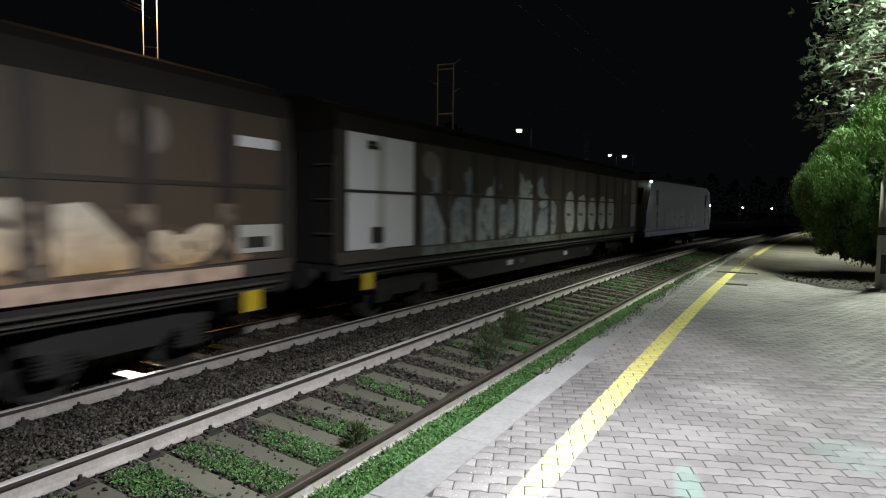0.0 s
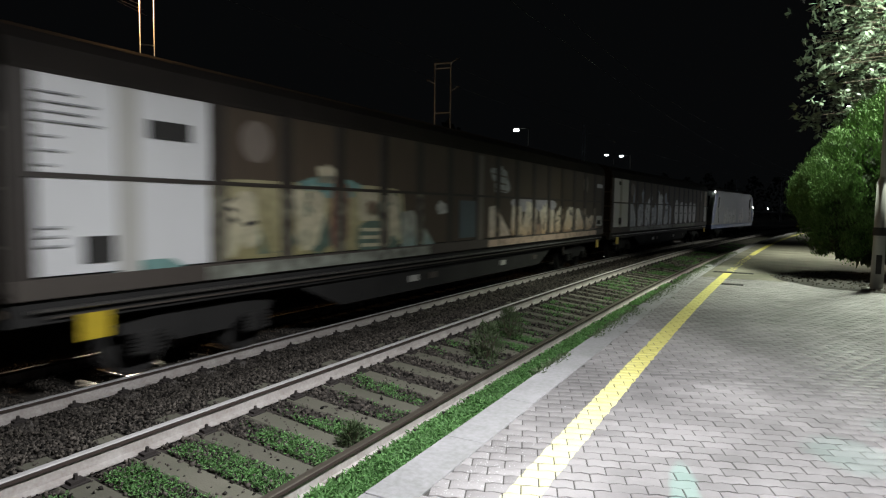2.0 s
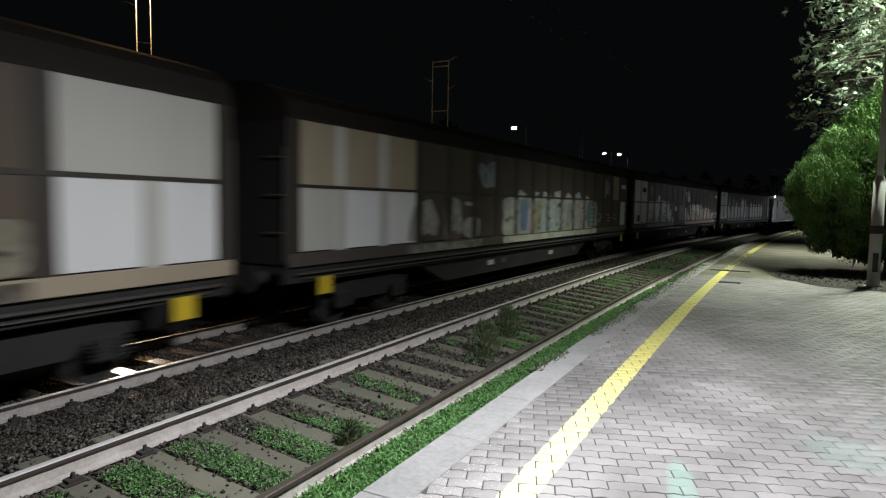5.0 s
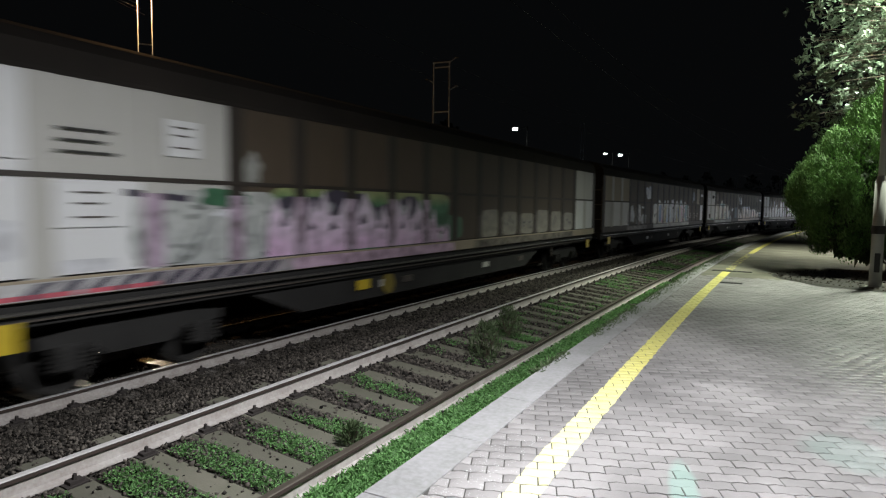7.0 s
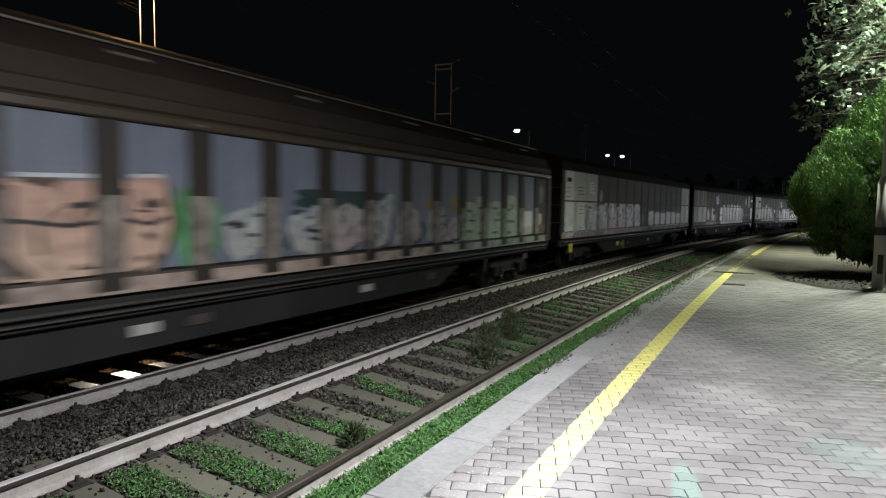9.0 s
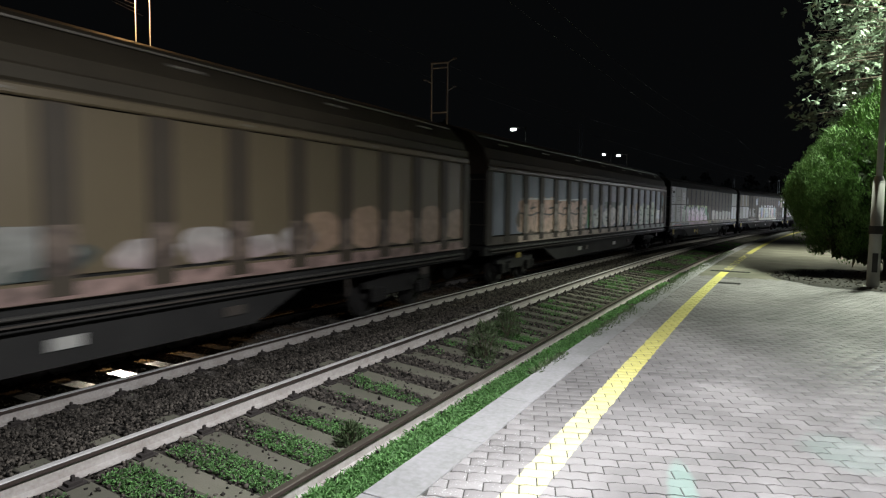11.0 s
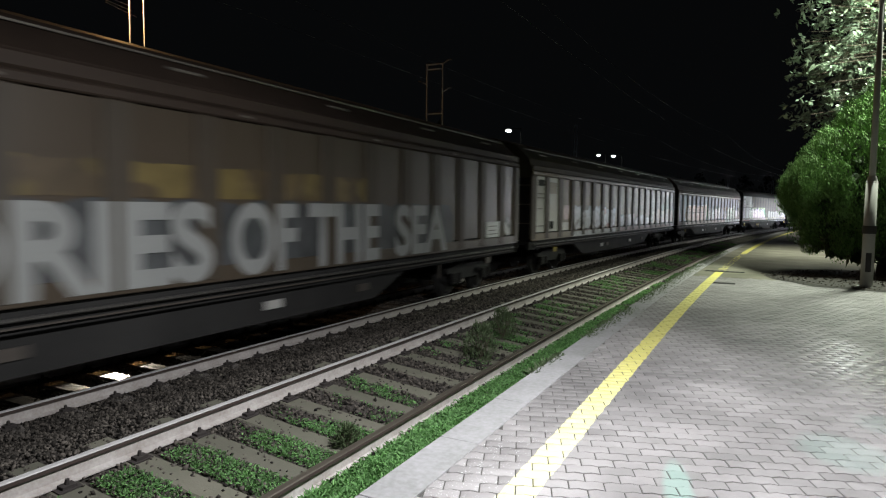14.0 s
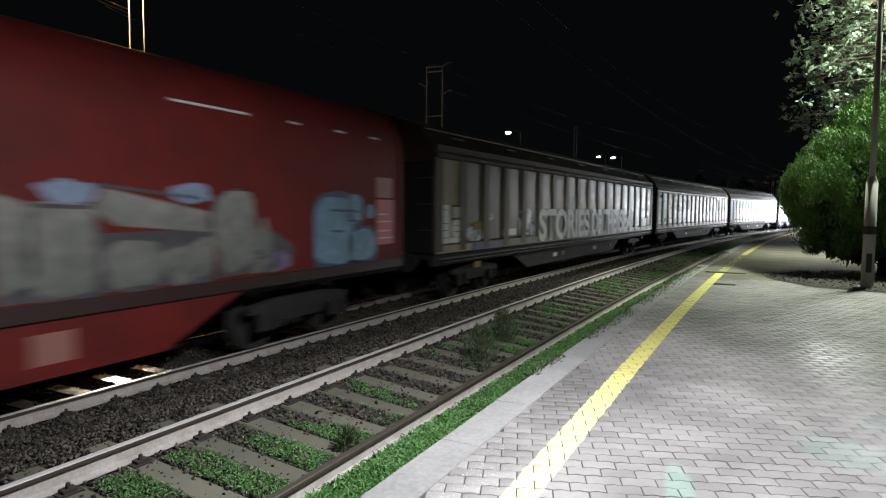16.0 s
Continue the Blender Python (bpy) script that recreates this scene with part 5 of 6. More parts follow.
g.end(w, h, pw, "tall", 15.4, 22.0, 1.46, 2.25, (0.30, 0.34, 0.27), 0.72, "pale mint green block graffiti", (0.34, 0.40, 0.34), 0.85)
couple(w, -83.4, -60.2)

# tall dusty wagon with white rounded graffiti
w, h, pw = wagon("tall dusty grey-brown ribbed wagon with chalky white graffiti", 23.1, "tall", [M_OLIVE], seq(M_OLIVE, 18, p0=M_GREYW, p1=M_GREYW), M_POSTT, M_ROOFDUST, M_OLIVE)
plate(w, "marking_plate", -h + 0.45, -h + 0.95, 2.95, 3.15, M_IRON)
bars(w, -h + 0.35, -h + 1.0, (2.55, 2.68, 1.65, 2.2), M_SILL, h=0.025)
plate(w, "marking_plate", -h + 1.45, -h + 2.1, 2.72, 3.1, M_OLIVE, 0.015)
plate(w, "marking_plate", -h + 1.5, -h + 1.8, 1.55, 1.8, M_UNDER)
CLOUD = fade_paint((0.46, 0.47, 0.48), (0.56, 0.58, 0.62))
TAUPE = fade_paint((0.13, 0.11, 0.085))
g = Mural(-h, 53)
g.lump(2.85, 3.45, 1.85, 2.34, fade_paint((0.52, 0.36, 0.30)), 5, 0.08)
g.lump(2.7, 3.4, 1.46, 1.74, fade_paint((0.50, 0.47, 0.40)), 8, 0.03)
for kind, a, b, z1 in (("arch", 3.92, 4.98, 2.36), ("bowl", 5.12, 6.15, 2.34), ("arch", 6.3, 7.3, 2.38), ("ess", 7.36, 8.05, 2.3), ("bulb", 8.1, 8.55, 2.2), ("comb", 8.6, 9.36, 2.28)):
    g.letter(kind, a, b, 1.46, z1, CLOUD, TAUPE)
g.layer = 3
g.lump(7.5, 7.95, 1.95, 2.25, fade_paint((0.52, 0.30, 0.24)), 2.3, 0.3)
g.lump(8.1, 8.5, 1.46, 1.62, fade_paint((0.46, 0.28, 0.24)), 2.3, 0.3)
g.end(w, h, pw, "tall", 3.85, 9.4, 1.46, 2.2, (0.38, 0.38, 0.37), 0.66, "chalky white bubble graffiti", (0.50, 0.50, 0.50), 0.95)
g = Mural(-h, 55)
for kind, a, b in (("arch", 10.1, 11.15), ("arch", 11.25, 12.6)):
    g.letter(kind, a, b, 1.46, 1.98, fade_paint((0.24, 0.24, 0.22), (0.36, 0.35, 0.33)), fade_paint((0.07, 0.085, 0.08)))
for k, (a, b) in enumerate(((13.0, 13.9), (13.95, 14.8), (14.85, 15.7), (15.75, 16.6))):
    g.lump(a, b, 1.46, 1.80 + 0.14 * (k % 2), fade_paint((0.44, 0.33, 0.33), (0.46, 0.42, 0.40), 1.4, 1.8), 2.6, 0.15)
for i in range(13, 18):
    x = (i + 0.5) * pw
    g.letter("bulb", x - 0.5, x + 0.5, 1.46, 2.22 - 0.08 * (i % 2), fade_paint((0.42, 0.28, 0.21), (0.40, 0.28, 0.18)))
g.end(w, h, pw, "tall", 10.0, 22.2, 1.46, 2.0, (0.28, 0.21, 0.17), 0.6, "faded pink and orange graffiti", (0.40, 0.27, 0.24), 0.8)
couple(w, -106.5, -83.4)

# tall dark wagon with the painted sentence
w, h, pw = wagon("tall dark ribbed wagon with large white painted capital letters", 23.7, "tall", [M_ROOFBROWN], seq(M_DUSK, 18, p0=M_TAN), M_POSTT, M_ROOFBROWN, M_DUSK, wall_top=3.40)
graffiti(w, -h + 5.6, h - 4.2, FLOOR - 0.02, 2.32, [(0.075, 0.08, 0.085), (0.09, 0.095, 0.10)], (0.07, 0.07, 0.075), 61, 1.3, off=0.012, back=(0.08, 0.085, 0.09))
graffiti(w, -h + 8.2, h - 7.5, 2.32, 2.75, [(0.19, 0.14, 0.05), (0.16, 0.115, 0.05)], (0.10, 0.07, 0.04), 62, 1.2, off=0.012)


def sentence(parent, words, x0, x1, z0, z1):
    """Painted capitals, one word a mesh, spread between x0 and x1."""
    for word, a, b in words:
        cu = bpy.data.curves.new("letters", "FONT")
        cu.body, cu.size, cu.extrude, cu.offset = word, 1.0, 0.0, 0.035
        tmp = bpy.data.objects.new("letters", cu)
        scene.collection.objects.link(tmp)
        me = bpy.data.meshes.new_from_object(tmp.evaluated_get(bpy.context.evaluated_depsgraph_get()))
        bpy.data.objects.remove(tmp)
        co = np.empty(len(me.vertices) * 3)
        me.vertices.foreach_get("co", co)
        co = co.reshape(-1, 3)
        lo, hi = co.min(0), co.max(0)
        xa, xb = x0 + (x1 - x0) * a, x0 + (x1 - x0) * b
        out = np.stack([xa + (co[:, 0] - lo[0]) / (hi[0] - lo[0]) * (xb - xa), np.full(len(co), NEAR - POST_DEEP - 0.003), z0 + (co[:, 1] - lo[1]) / (hi[1] - lo[1]) * (z1 - z0)], -1)
        me.vertices.foreach_set("co", out.ravel())
        me.materials.clear()
        me.update()
        share("painted_word", me, paint((0.34, 0.345, 0.34)), parent, "white painted capital letters")


SENTENCE = [("STORIES", 0.0, 0.433), ("OF", 0.460, 0.572), ("THE", 0.595, 0.767), ("SEA", 0.813, 1.0)]
sentence(w, SENTENCE, -h + 6.31, -h + 18.35, FLOOR + 0.02, 2.28)
plate(w, "white_patch", -h + 0.10, -h + 0.62, 1.44, 2.34, M_WHITE, 0.012)
bars(w, -h + 0.16, -h + 0.56, (1.56, 1.74, 1.90, 2.06, 2.22), M_IRON, off=0.022, h=0.014)
plate(w, "label_box", -h + 0.72, -h + 1.14, 1.98, 2.34, M_IRON, 0.010)
plate(w, "label_box", -h + 0.76, -h + 1.10, 2.03, 2.30, M_GREYW, 0.018)
plate(w, "white_patch", -h + 0.66, -h + 1.20, 1.44, 1.56, M_WHITE, 0.012)
part("white_disc", tube(bmesh.new(), (-h + 0.96, NEAR - 0.022, 1.78), (-h + 0.96, NEAR - 0.010, 1.78), 0.22, n=28), M_WHITE, w, "white painted disc")
bars(w, -h + 0.82, -h + 1.10, (1.70, 1.84), M_SILL, off=0.028, h=0.016)
graffiti(w, -h + 1.42, -h + 2.45, 1.44, 1.82, [(0.46, 0.50, 0.60), (0.36, 0.38, 0.44)], (0.13, 0.12, 0.13), 63, 0.4, off=0.012)
plate(w, "yellow_patch", -h + 1.80, -h + 2.34, 1.72, 1.92, M_YELLOWOLD, 0.016)
graffiti(w, -h + 2.58, -h + 2.98, 1.95, 2.18, [(0.34, 0.34, 0.38)], (0.10, 0.09, 0.09), 64, 0.25, off=0.012)
plate(w, "marking_plate", -h + 3.62, -h + 4.55, 1.52, 1.70, M_GREYW, 0.012)
graffiti(w, -h + 4.68, -h + 5.95, 1.46, 2.28, [(0.48, 0.50, 0.55), (0.10, 0.11, 0.15), (0.55, 0.56, 0.60)], (0.07, 0.07, 0.09), 67, 0.5, off=0.012)
plate(w, "sill_patch", -h + 0.02, -h + 1.7, FLOOR, FLOOR + 0.17, M_TAN, 0.026)
plate(w, "sill_patch", -h + 1.9, -h + 3.4, FLOOR, FLOOR + 0.17, paint((0.10, 0.09, 0.17)), 0.026)
plate(w, "marking_plate", h - 2.33, h - 1.45, 1.44, 1.86, M_WHITE)
bars(w, h - 2.22, h - 1.60, (1.52, 1.62, 1.73), M_SILL, h=0.018)
graffiti(w, h - 1.0, h - 0.5, 1.45, 1.98, [(0.50, 0.50, 0.50)], (0.2, 0.2, 0.2), 65, 0.6, off=0.016)
couple(w, -130.2, -106.5)


def red_wagon():
    """A smooth red wagon with a rounded wall, a deep side sill and graffiti."""
    w = thing("freight_wagon", Matrix(), "red smooth-sided freight wagon with grey and blue graffiti", "wagon", "freight wagons of the passing train")
    h = 11.0
    bm = bmesh.new()
    half = HALF
    prof = [(half, FLOOR), (half, 3.1)]
    for k in range(13):
        q = math.pi * k / 12
        prof.append((math.copysign(abs(math.cos(q)) ** 0.7, math.cos(q)) * half, 3.15 + 1.2 * math.sin(q) ** 0.8))
    prof += [(-half, 3.1), (-half, FLOOR)]
    prism(bm, prof, -h, h - 0.12)
    hood = part("body", bm, M_RED, w, "red painted hood", smooth=True)
    hood.modifiers.new("edges", "EDGE_SPLIT").split_angle = radians(50)
    bm = bmesh.new()
    prism(bm, [(y * 1.012, 1.2 + (z - 1.2) * 1.008) for y, z in prof], h - 0.12, h)
    part("end_frame", bm, M_RED, w)
    for x in (-8, -5.2, -2.4, 0.4, 3.2, 6.0):
        part("hoop", prism(bmesh.new(), [(y * 1.006, 1.2 + (z - 1.2) * 1.004) for y, z in prof], x, x + 0.05), M_RED, w)
    for x in (5.35, 7.55, 8.75, 9.85):
        part("latch_bar", tube(bmesh.new(), (x, NEAR + 0.005, 3.58), (x + (1.3 if x < 6 else 0.22), NEAR + 0.005, 3.58), 0.02, n=8), M_WHITE, w)
    # the sill's near-black red paints in the shadow line above the belly
    bm = bmesh.new()
    box(bm, -h, h, NEAR - 0.02, NEAR + 0.10, 1.06, FLOOR + 0.03, bevel=0.015)
    part("side_sill", bm, paint((0.030, 0.013, 0.012)), w, "dark red side sill, darkened for a shadow line")
    bm = bmesh.new()
    for y in (NEAR + 0.02, HALF - 0.10):
        f = [(-6.6, 1.08), (6.6, 1.08), (5.2, 0.45), (-5.2, 0.45)]
        a = [bm.verts.new((x, y, z)) for x, z in f]
        b = [bm.verts.new((x, y + 0.08, z)) for x, z in f]
        bm.faces.new(a)
        bm.faces.new(b[::-1])
        for k in range(4):
            bm.faces.new((a[k], b[k], b[(k + 1) % 4], a[(k + 1) % 4]))
    part("truss_beam", bm, M_RED, w, "red fish-bellied side beam")
    part("floor_frame", boxed(-h - 0.1, h + 0.1, -1.2, 1.2, 0.95, 1.2), M_UNDER, w)
    for x in (-8.2, 8.2):
        bogie(w, x, M_UNDER)
    for d in (-1, 1):
        buffers(w, d * (h + 0.1), d)
    ash, slate, blue = fade_paint((0.14, 0.145, 0.135), (0.235, 0.235, 0.225)), fade_paint((0.07, 0.065, 0.075)), fade_paint((0.13, 0.18, 0.32), (0.22, 0.28, 0.40))
    bear, rim = fade_paint((0.17, 0.29, 0.40), (0.12, 0.23, 0.34)), fade_paint((0.045, 0.07, 0.12))
    g = Mural(-11.18, 71)
    g.lump(9.0, 18.7, 1.27, 1.95, slate, 8, 0.08, n=60)
    g.layer = 1
    for kind, a, b, z0, z1 in (("bowl", 9.4, 11.0, 1.3, 2.5), ("arch", 11.1, 12.6, 1.3, 2.4), ("bulb", 12.9, 14.85, 1.28, 2.46), ("block", 14.75, 15.5, 1.3, 2.30), ("bulb", 15.6, 16.4, 1.3, 1.85), ("arch", 16.4, 17.15, 1.28, 1.80)):
        g.letter(kind, a, b, z0, z1, ash, slate)
    g.layer = 3
    g.letter("arm", 15.45, 17.1, 1.92, 2.46, ash, None)
    g.bar(15.5, 2.50, 17.0, 2.36, 0.05, slate)
    g.letter("bulb", 17.2, 17.95, 1.35, 2.5, ash, slate)
    g.lump(14.9, 15.5, 2.28, 2.54, blue, 2.3, 0.2)
    g.lump(16.5, 17.15, 2.30, 2.56, blue, 2.3, 0.2)
    g.bar(14.85, 2.26, 15.5, 2.24, 0.05, slate)
    g.letter("comb", 17.9, 18.3, 1.3, 2.0, ash, slate)
    g.lump(18.2, 18.7, 1.28, 1.6, fade_paint((0.17, 0.14, 0.24)), 2.3, 0.3)
    g.layer = 1
    g.lump(19.25, 20.72, 1.12, 2.52, rim, 4.5, 0.08)
    g.lump(20.2, 21.22, 1.12, 1.92, rim, 3.0, 0.08)
    g.layer = 2
    g.lump(19.32, 20.42, 1.28, 2.44, bear, 4.0, 0.06)
    g.lump(20.2, 20.72, 1.95, 2.50, bear, 2.6, 0.10)
    g.lump(20.2, 21.2, 1.28, 1.86, bear, 3.0, 0.08)
    g.lump(20.85, 21.12, 2.05, 2.32, bear, 2.6, 0.10)
    g.layer = 3
    g.bar(19.75, 2.22, 20.25, 2.20, 0.045, rim)
    g.bar(19.75, 1.86, 20.15, 1.84, 0.045, rim)
    g.bar(20.3, 2.22, 20.6, 2.18, 0.045, rim)
    g.bar(20.25, 2.04, 20.7, 2.0, 0.045, rim)
    g.end(w, h, 1.0, "red", 0, 0, 1, 2, (0.2, 0.2, 0.2), 0.3, "grey and blue graffiti on red paint")
    plate(w, "marking_plate", h - 1.0, h - 0.38, 1.55, 2.42, paint((0.52, 0.15, 0.15)), 0.014)
    plate(w, "marking_plate", h - 1.0, h - 0.42, 2.46, 2.85, paint((0.36, 0.15, 0.13)), 0.006)
    bars(w, h - 0.94, h - 0.46, (1.66, 1.80, 1.98, 2.12), paint((0.6, 0.5, 0.46)), off=0.025, h=0.03)
    for x in (1.2, 3.6):
        part("rating_plate", boxed(x, x + 0.45, NEAR + 0.008, NEAR + 0.018, 0.6, 0.93), paint((0.30, 0.13, 0.11)), w)
    return w


couple(red_wagon(), -153.4, -130.3)


def locomotive(label, group, length, lamps_on, main, trim, grilles=True):
    """A four-axle electric locomotive with a cab at each end."""
    w = thing("locomotive", Matrix(), label, "locomotive", group)
    h = length / 2 - 0.55
    bm = bmesh.new()
    side = [(-h, 1.15), (-h + 0.05, 2.1), (-h + 0.75, 3.5), (-h + 1.3, 3.72), (h - 1.3, 3.72), (h - 0.75, 3.5), (h - 0.05, 2.1), (h, 1.15)]
    a = [bm.verts.new((x, -1.45, z)) for x, z in side]
    b = [bm.verts.new((x, 1.45, z)) for x, z in side]
    bm.faces.new(a)
    bm.faces.new(b[::-1])
    for k in range(len(side)):
        bm.faces.new((a[k], b[k], b[(k + 1) % len(side)], a[(k + 1) % len(side)]))
    bmesh.ops.bevel(bm, geom=list(bm.edges), offset=0.08, segments=2, affect="EDGES")
    part("body", bm, main, w)
    part("skirt", boxed(-h + 0.1, h - 0.1, -1.42, 1.42, 0.85, 1.15, bevel=0.03), trim, w)
    part("roof_equipment", boxed(-h + 2.4, h - 2.4, -0.9, 0.9, 3.72, 3.98, bevel=0.06), M_UNDER, w)
    for x in (-h + 3.2, h - 3.2):
        bm = bmesh.new()
        for y in (-0.5, 0.5):
            tube(bm, (x - 0.8, y, 4.02), (x + 0.8, y, 4.22), 0.025, n=6)
        tube(bm, (x + 0.8, -0.8, 4.24), (x + 0.8, 0.8, 4.24), 0.03, n=6)
        part("pantograph", bm, M_IRON, w)
    for d in (-1, 1):
        m = pose(0, 0, 0, 0, 0, 0 if d > 0 else 180)
        bm = bmesh.new()
        for y0, y1 in ((-1.15, -0.06), (0.06, 1.15)):
            q = [bm.verts.new(m @ Vector((x + 0.025, y, z))) for x, y, z in ((h - 0.22, y0, 2.45), (h - 0.22, y1, 2.45), (h - 0.66, y1, 3.32), (h - 0.66, y0, 3.32))]
            bm.faces.new(q)
        part("cab_window", bm, M_GLASS, w)
        bm = bmesh.new()
        cheek = [bm.verts.new((d * x, y, z)) for y in (-1.466, -1.452) for x, z in ((h - 0.06, 1.3), (h - 0.10, 2.1), (h - 0.80, 3.48), (h - 1.75, 3.48), (h - 0.62, 1.3))]
        bm.faces.new(cheek[:5])
        bm.faces.new(cheek[:4:-1])
        for k in range(5):
            bm.faces.new((cheek[k], cheek[5 + k], cheek[5 + (k + 1) % 5], cheek[(k + 1) % 5]))
        bmesh.ops.recalc_face_normals(bm, faces=bm.faces)
        part("cab_cheek", bm, trim, w, "dark blue cab side")
        part("side_window", boxed(d * (h - 2.05) - 0.18, d * (h - 2.05) + 0.18, -1.475, -1.452, 2.45, 3.25, bevel=0.01), M_GLASS, w)
        if not grilles:
            lx, lz = (h - 0.72, 3.62) if d < 0 else (h - 0.30, 2.55)
            part("marker_lamp", tube(bmesh.new(), (d * lx, -1.49, lz), (d * lx, -1.44, lz), 0.055, n=12), M_LENS, w, "small lit marker lamp")
        for y, z in ((-0.95, 1.75), (0.95, 1.75), (0, 3.52)):
            bm = bmesh.new()
            x = h - 0.02 if z < 3 else h - 0.8
            tube(bm, m @ Vector((x - 0.1, y, z)), m @ Vector((x + 0.06, y, z)), 0.13, 0.13, 14)
            part("headlight", bm, M_HEADLIGHT if lamps_on and d < 0 else M_MAST, w)
        buffers(w, d * (h + 0.05), d)
        bm = bmesh.new()
        for k in range(4):
            tube(bm, (d * (h - 2.1), -1.47, 1.3 + 0.5 * k), (d * (h - 2.1), -1.47, 1.65 + 0.5 * k), 0.014, n=6)
        part("handrail", bm, M_MAST, w)
    for i in range(6 if grilles else 0):
        x = -h + 3.6 + i * (2 * h - 7.2) / 5
        part("side_grille", boxed(x - 0.5, x + 0.5, -1.463, -1.45, 2.75, 3.3), M_UNDER, w)
    for x in (-h + 3.9, h - 3.9):
        bogie(w, x, M_UNDER, 0.55)
    return w, h


w, h = locomotive("grey electric locomotive with a graffiti-covered side", "locomotives", 17.5, False, M_LOCO, M_LOCOBLUE, grilles=False)
NEAR_SAVE = NEAR
NEAR = -1.452
g = Mural(-h, 81)
for k, (kind, a, b) in enumerate((("bowl", 4.0, 5.6), ("arch", 5.7, 7.0), ("ess", 7.2, 8.4), ("comb", 9.6, 10.6), ("bowl", 10.7, 11.6))):
    g.letter(kind, a, b, 1.2, 2.45 - 0.25 * (k % 2), fade_paint((0.33, 0.32, 0.26), (0.26, 0.27, 0.25)), None)
g.end(w, h, 1.0, "red", 0, 0, 1, 2, (0.2, 0.2, 0.2), 0.3, "faded graffiti on grey paint")
NEAR = NEAR_SAVE
couple(w, 30.2, 47.7)
turning = len(WHEELS)
oncoming, _ = locomotive("approaching electric locomotive with its headlights on", "locomotives", 17.5, True, M_LOCO, M_LOCOBLUE)
del WHEELS[turning:]  # its wheels stay out of sight


# ---- lamps, masts and wires ----


def lamp_post(place, head, label, group, base_r=0.115, base_h=2.3, top_r=0.06, lens=None, steel=M_POLE):
    """A stepped steel post with an arm that carries a lamp head; place is its foot, head the lamp."""
    foot, head = Vector(place), Vector(head)
    p = thing("lamp_post", Matrix.Translation(foot), label, "lamp post", group)
    top = Vector((0, 0, head.z - foot.z + 0.15))
    part("base_flange", tube(bmesh.new(), (0, 0, 0), (0, 0, 0.05), base_r * 1.5, n=12), steel, p)
    part("lower_post", tube(bmesh.new(), (0, 0, 0), (0, 0, base_h), base_r, base_r * 0.92, 16), steel, p, smooth=True)
    part("collar", tube(bmesh.new(), (0, 0, base_h - 0.03), (0, 0, base_h + 0.12), base_r * 1.02, top_r * 1.1, 16), steel, p)
    part("upper_post", tube(bmesh.new(), (0, 0, base_h), top, top_r, top_r * 0.8, 12), steel, p, smooth=True)
    part("service_hatch", boxed(-0.05, 0.05, -base_r - 0.008, -base_r + 0.02, 0.45, 0.85, bevel=0.006), M_IRON, p)
    end = head - foot
    part("arm", tube(bmesh.new(), top - Vector((0, 0, 0.06)), end + Vector((0, 0, 0.10)), 0.03, 0.025, 8), steel, p)
    d = Vector((end.x, end.y, 0))
    turn = math.degrees(math.atan2(d.y, d.x))
    hd = part("lamp_head", boxed(-0.28, 0.28, -0.14, 0.14, 0.04, 0.15, bevel=0.04), steel, p)
    hd.matrix_local = Matrix.Translation(end) @ pose(0, 0, 0, 0, 0, turn)
    if lens:
        part("lamp_lens", boxed(-0.19, 0.19, -0.13, 0.13, -0.11, 0.038, bevel=0.05), lens, hd, "bright cool-white lens")
    return p



pole = thing("steel_pole", at(POLE_U, POLE_S, Z_PLAT), "tall stepped grey steel pole beside the shrub", "pole")
part("base_flange", tube(bmesh.new(), (0, 0, 0), (0, 0, 0.04), 0.17, n=12), M_POLE, pole)
part("lower_post", tube(bmesh.new(), (0, 0, 0), (0, 0, 2.25), 0.118, 0.108, 18), M_POLE, pole, smooth=True)
part("collar", tube(bmesh.new(), (0, 0, 2.22), (0, 0, 2.36), 0.112, 0.07, 18), M_POLE, pole)
part("upper_post", tube(bmesh.new(), (0, 0, 2.3), (0, 0, 5.95), 0.062, 0.052, 14), M_POLE, pole, smooth=True)
part("cap", tube(bmesh.new(), (0, 0, 5.95), (0, 0, 6.0), 0.058, 0.02, 14), M_IRON, pole)
part("clamp_band", tube(bmesh.new(), (0, 0, 1.15), (0, 0, 1.32), 0.128, n=18), M_IRON, pole)
part("service_hatch", boxed(-0.05, 0.05, -0.125, -0.09, 0.35, 0.75, bevel=0.006), M_IRON, pole)
for dx in (-0.035, 0.035):
    part("rod", tube(bmesh.new(), (dx, -0.06, 5.3), (dx, -0.06, 6.15), 0.011, n=6), M_POLE, pole)
lamp_post(at(4.3, 17.9, Z_PLAT), pole_lamp + Vector((0, 0, 0.32)), "tall grey steel lamp post among the trees", "platform lamp posts")
lamp_post(at(3.6, 27.7, Z_PLAT), third_lamp + Vector((0, 0, 0.22)), "grey steel lamp post farther along the platform", "platform lamp posts")
lamp_post(at(3.5, 51.2, Z_PLAT), fourth_lamp + Vector((0, 0, 0.22)), "grey steel lamp post farther along the platform", "platform lamp posts")
lamp_post(far_side_lamp + Vector((-0.9, 0.4, -0.6 - far_side_lamp.z)), far_side_lamp + Vector((0, 0, 0.3)), "low lamp post on the far side of the tracks", "lit lamps beyond the tracks")
lamp_post(at(2.05, 3.6, Z_PLAT), near_lamp + Vector((0, 0, 0.22)), "grey steel platform lamp post above the paving", "platform lamp posts")


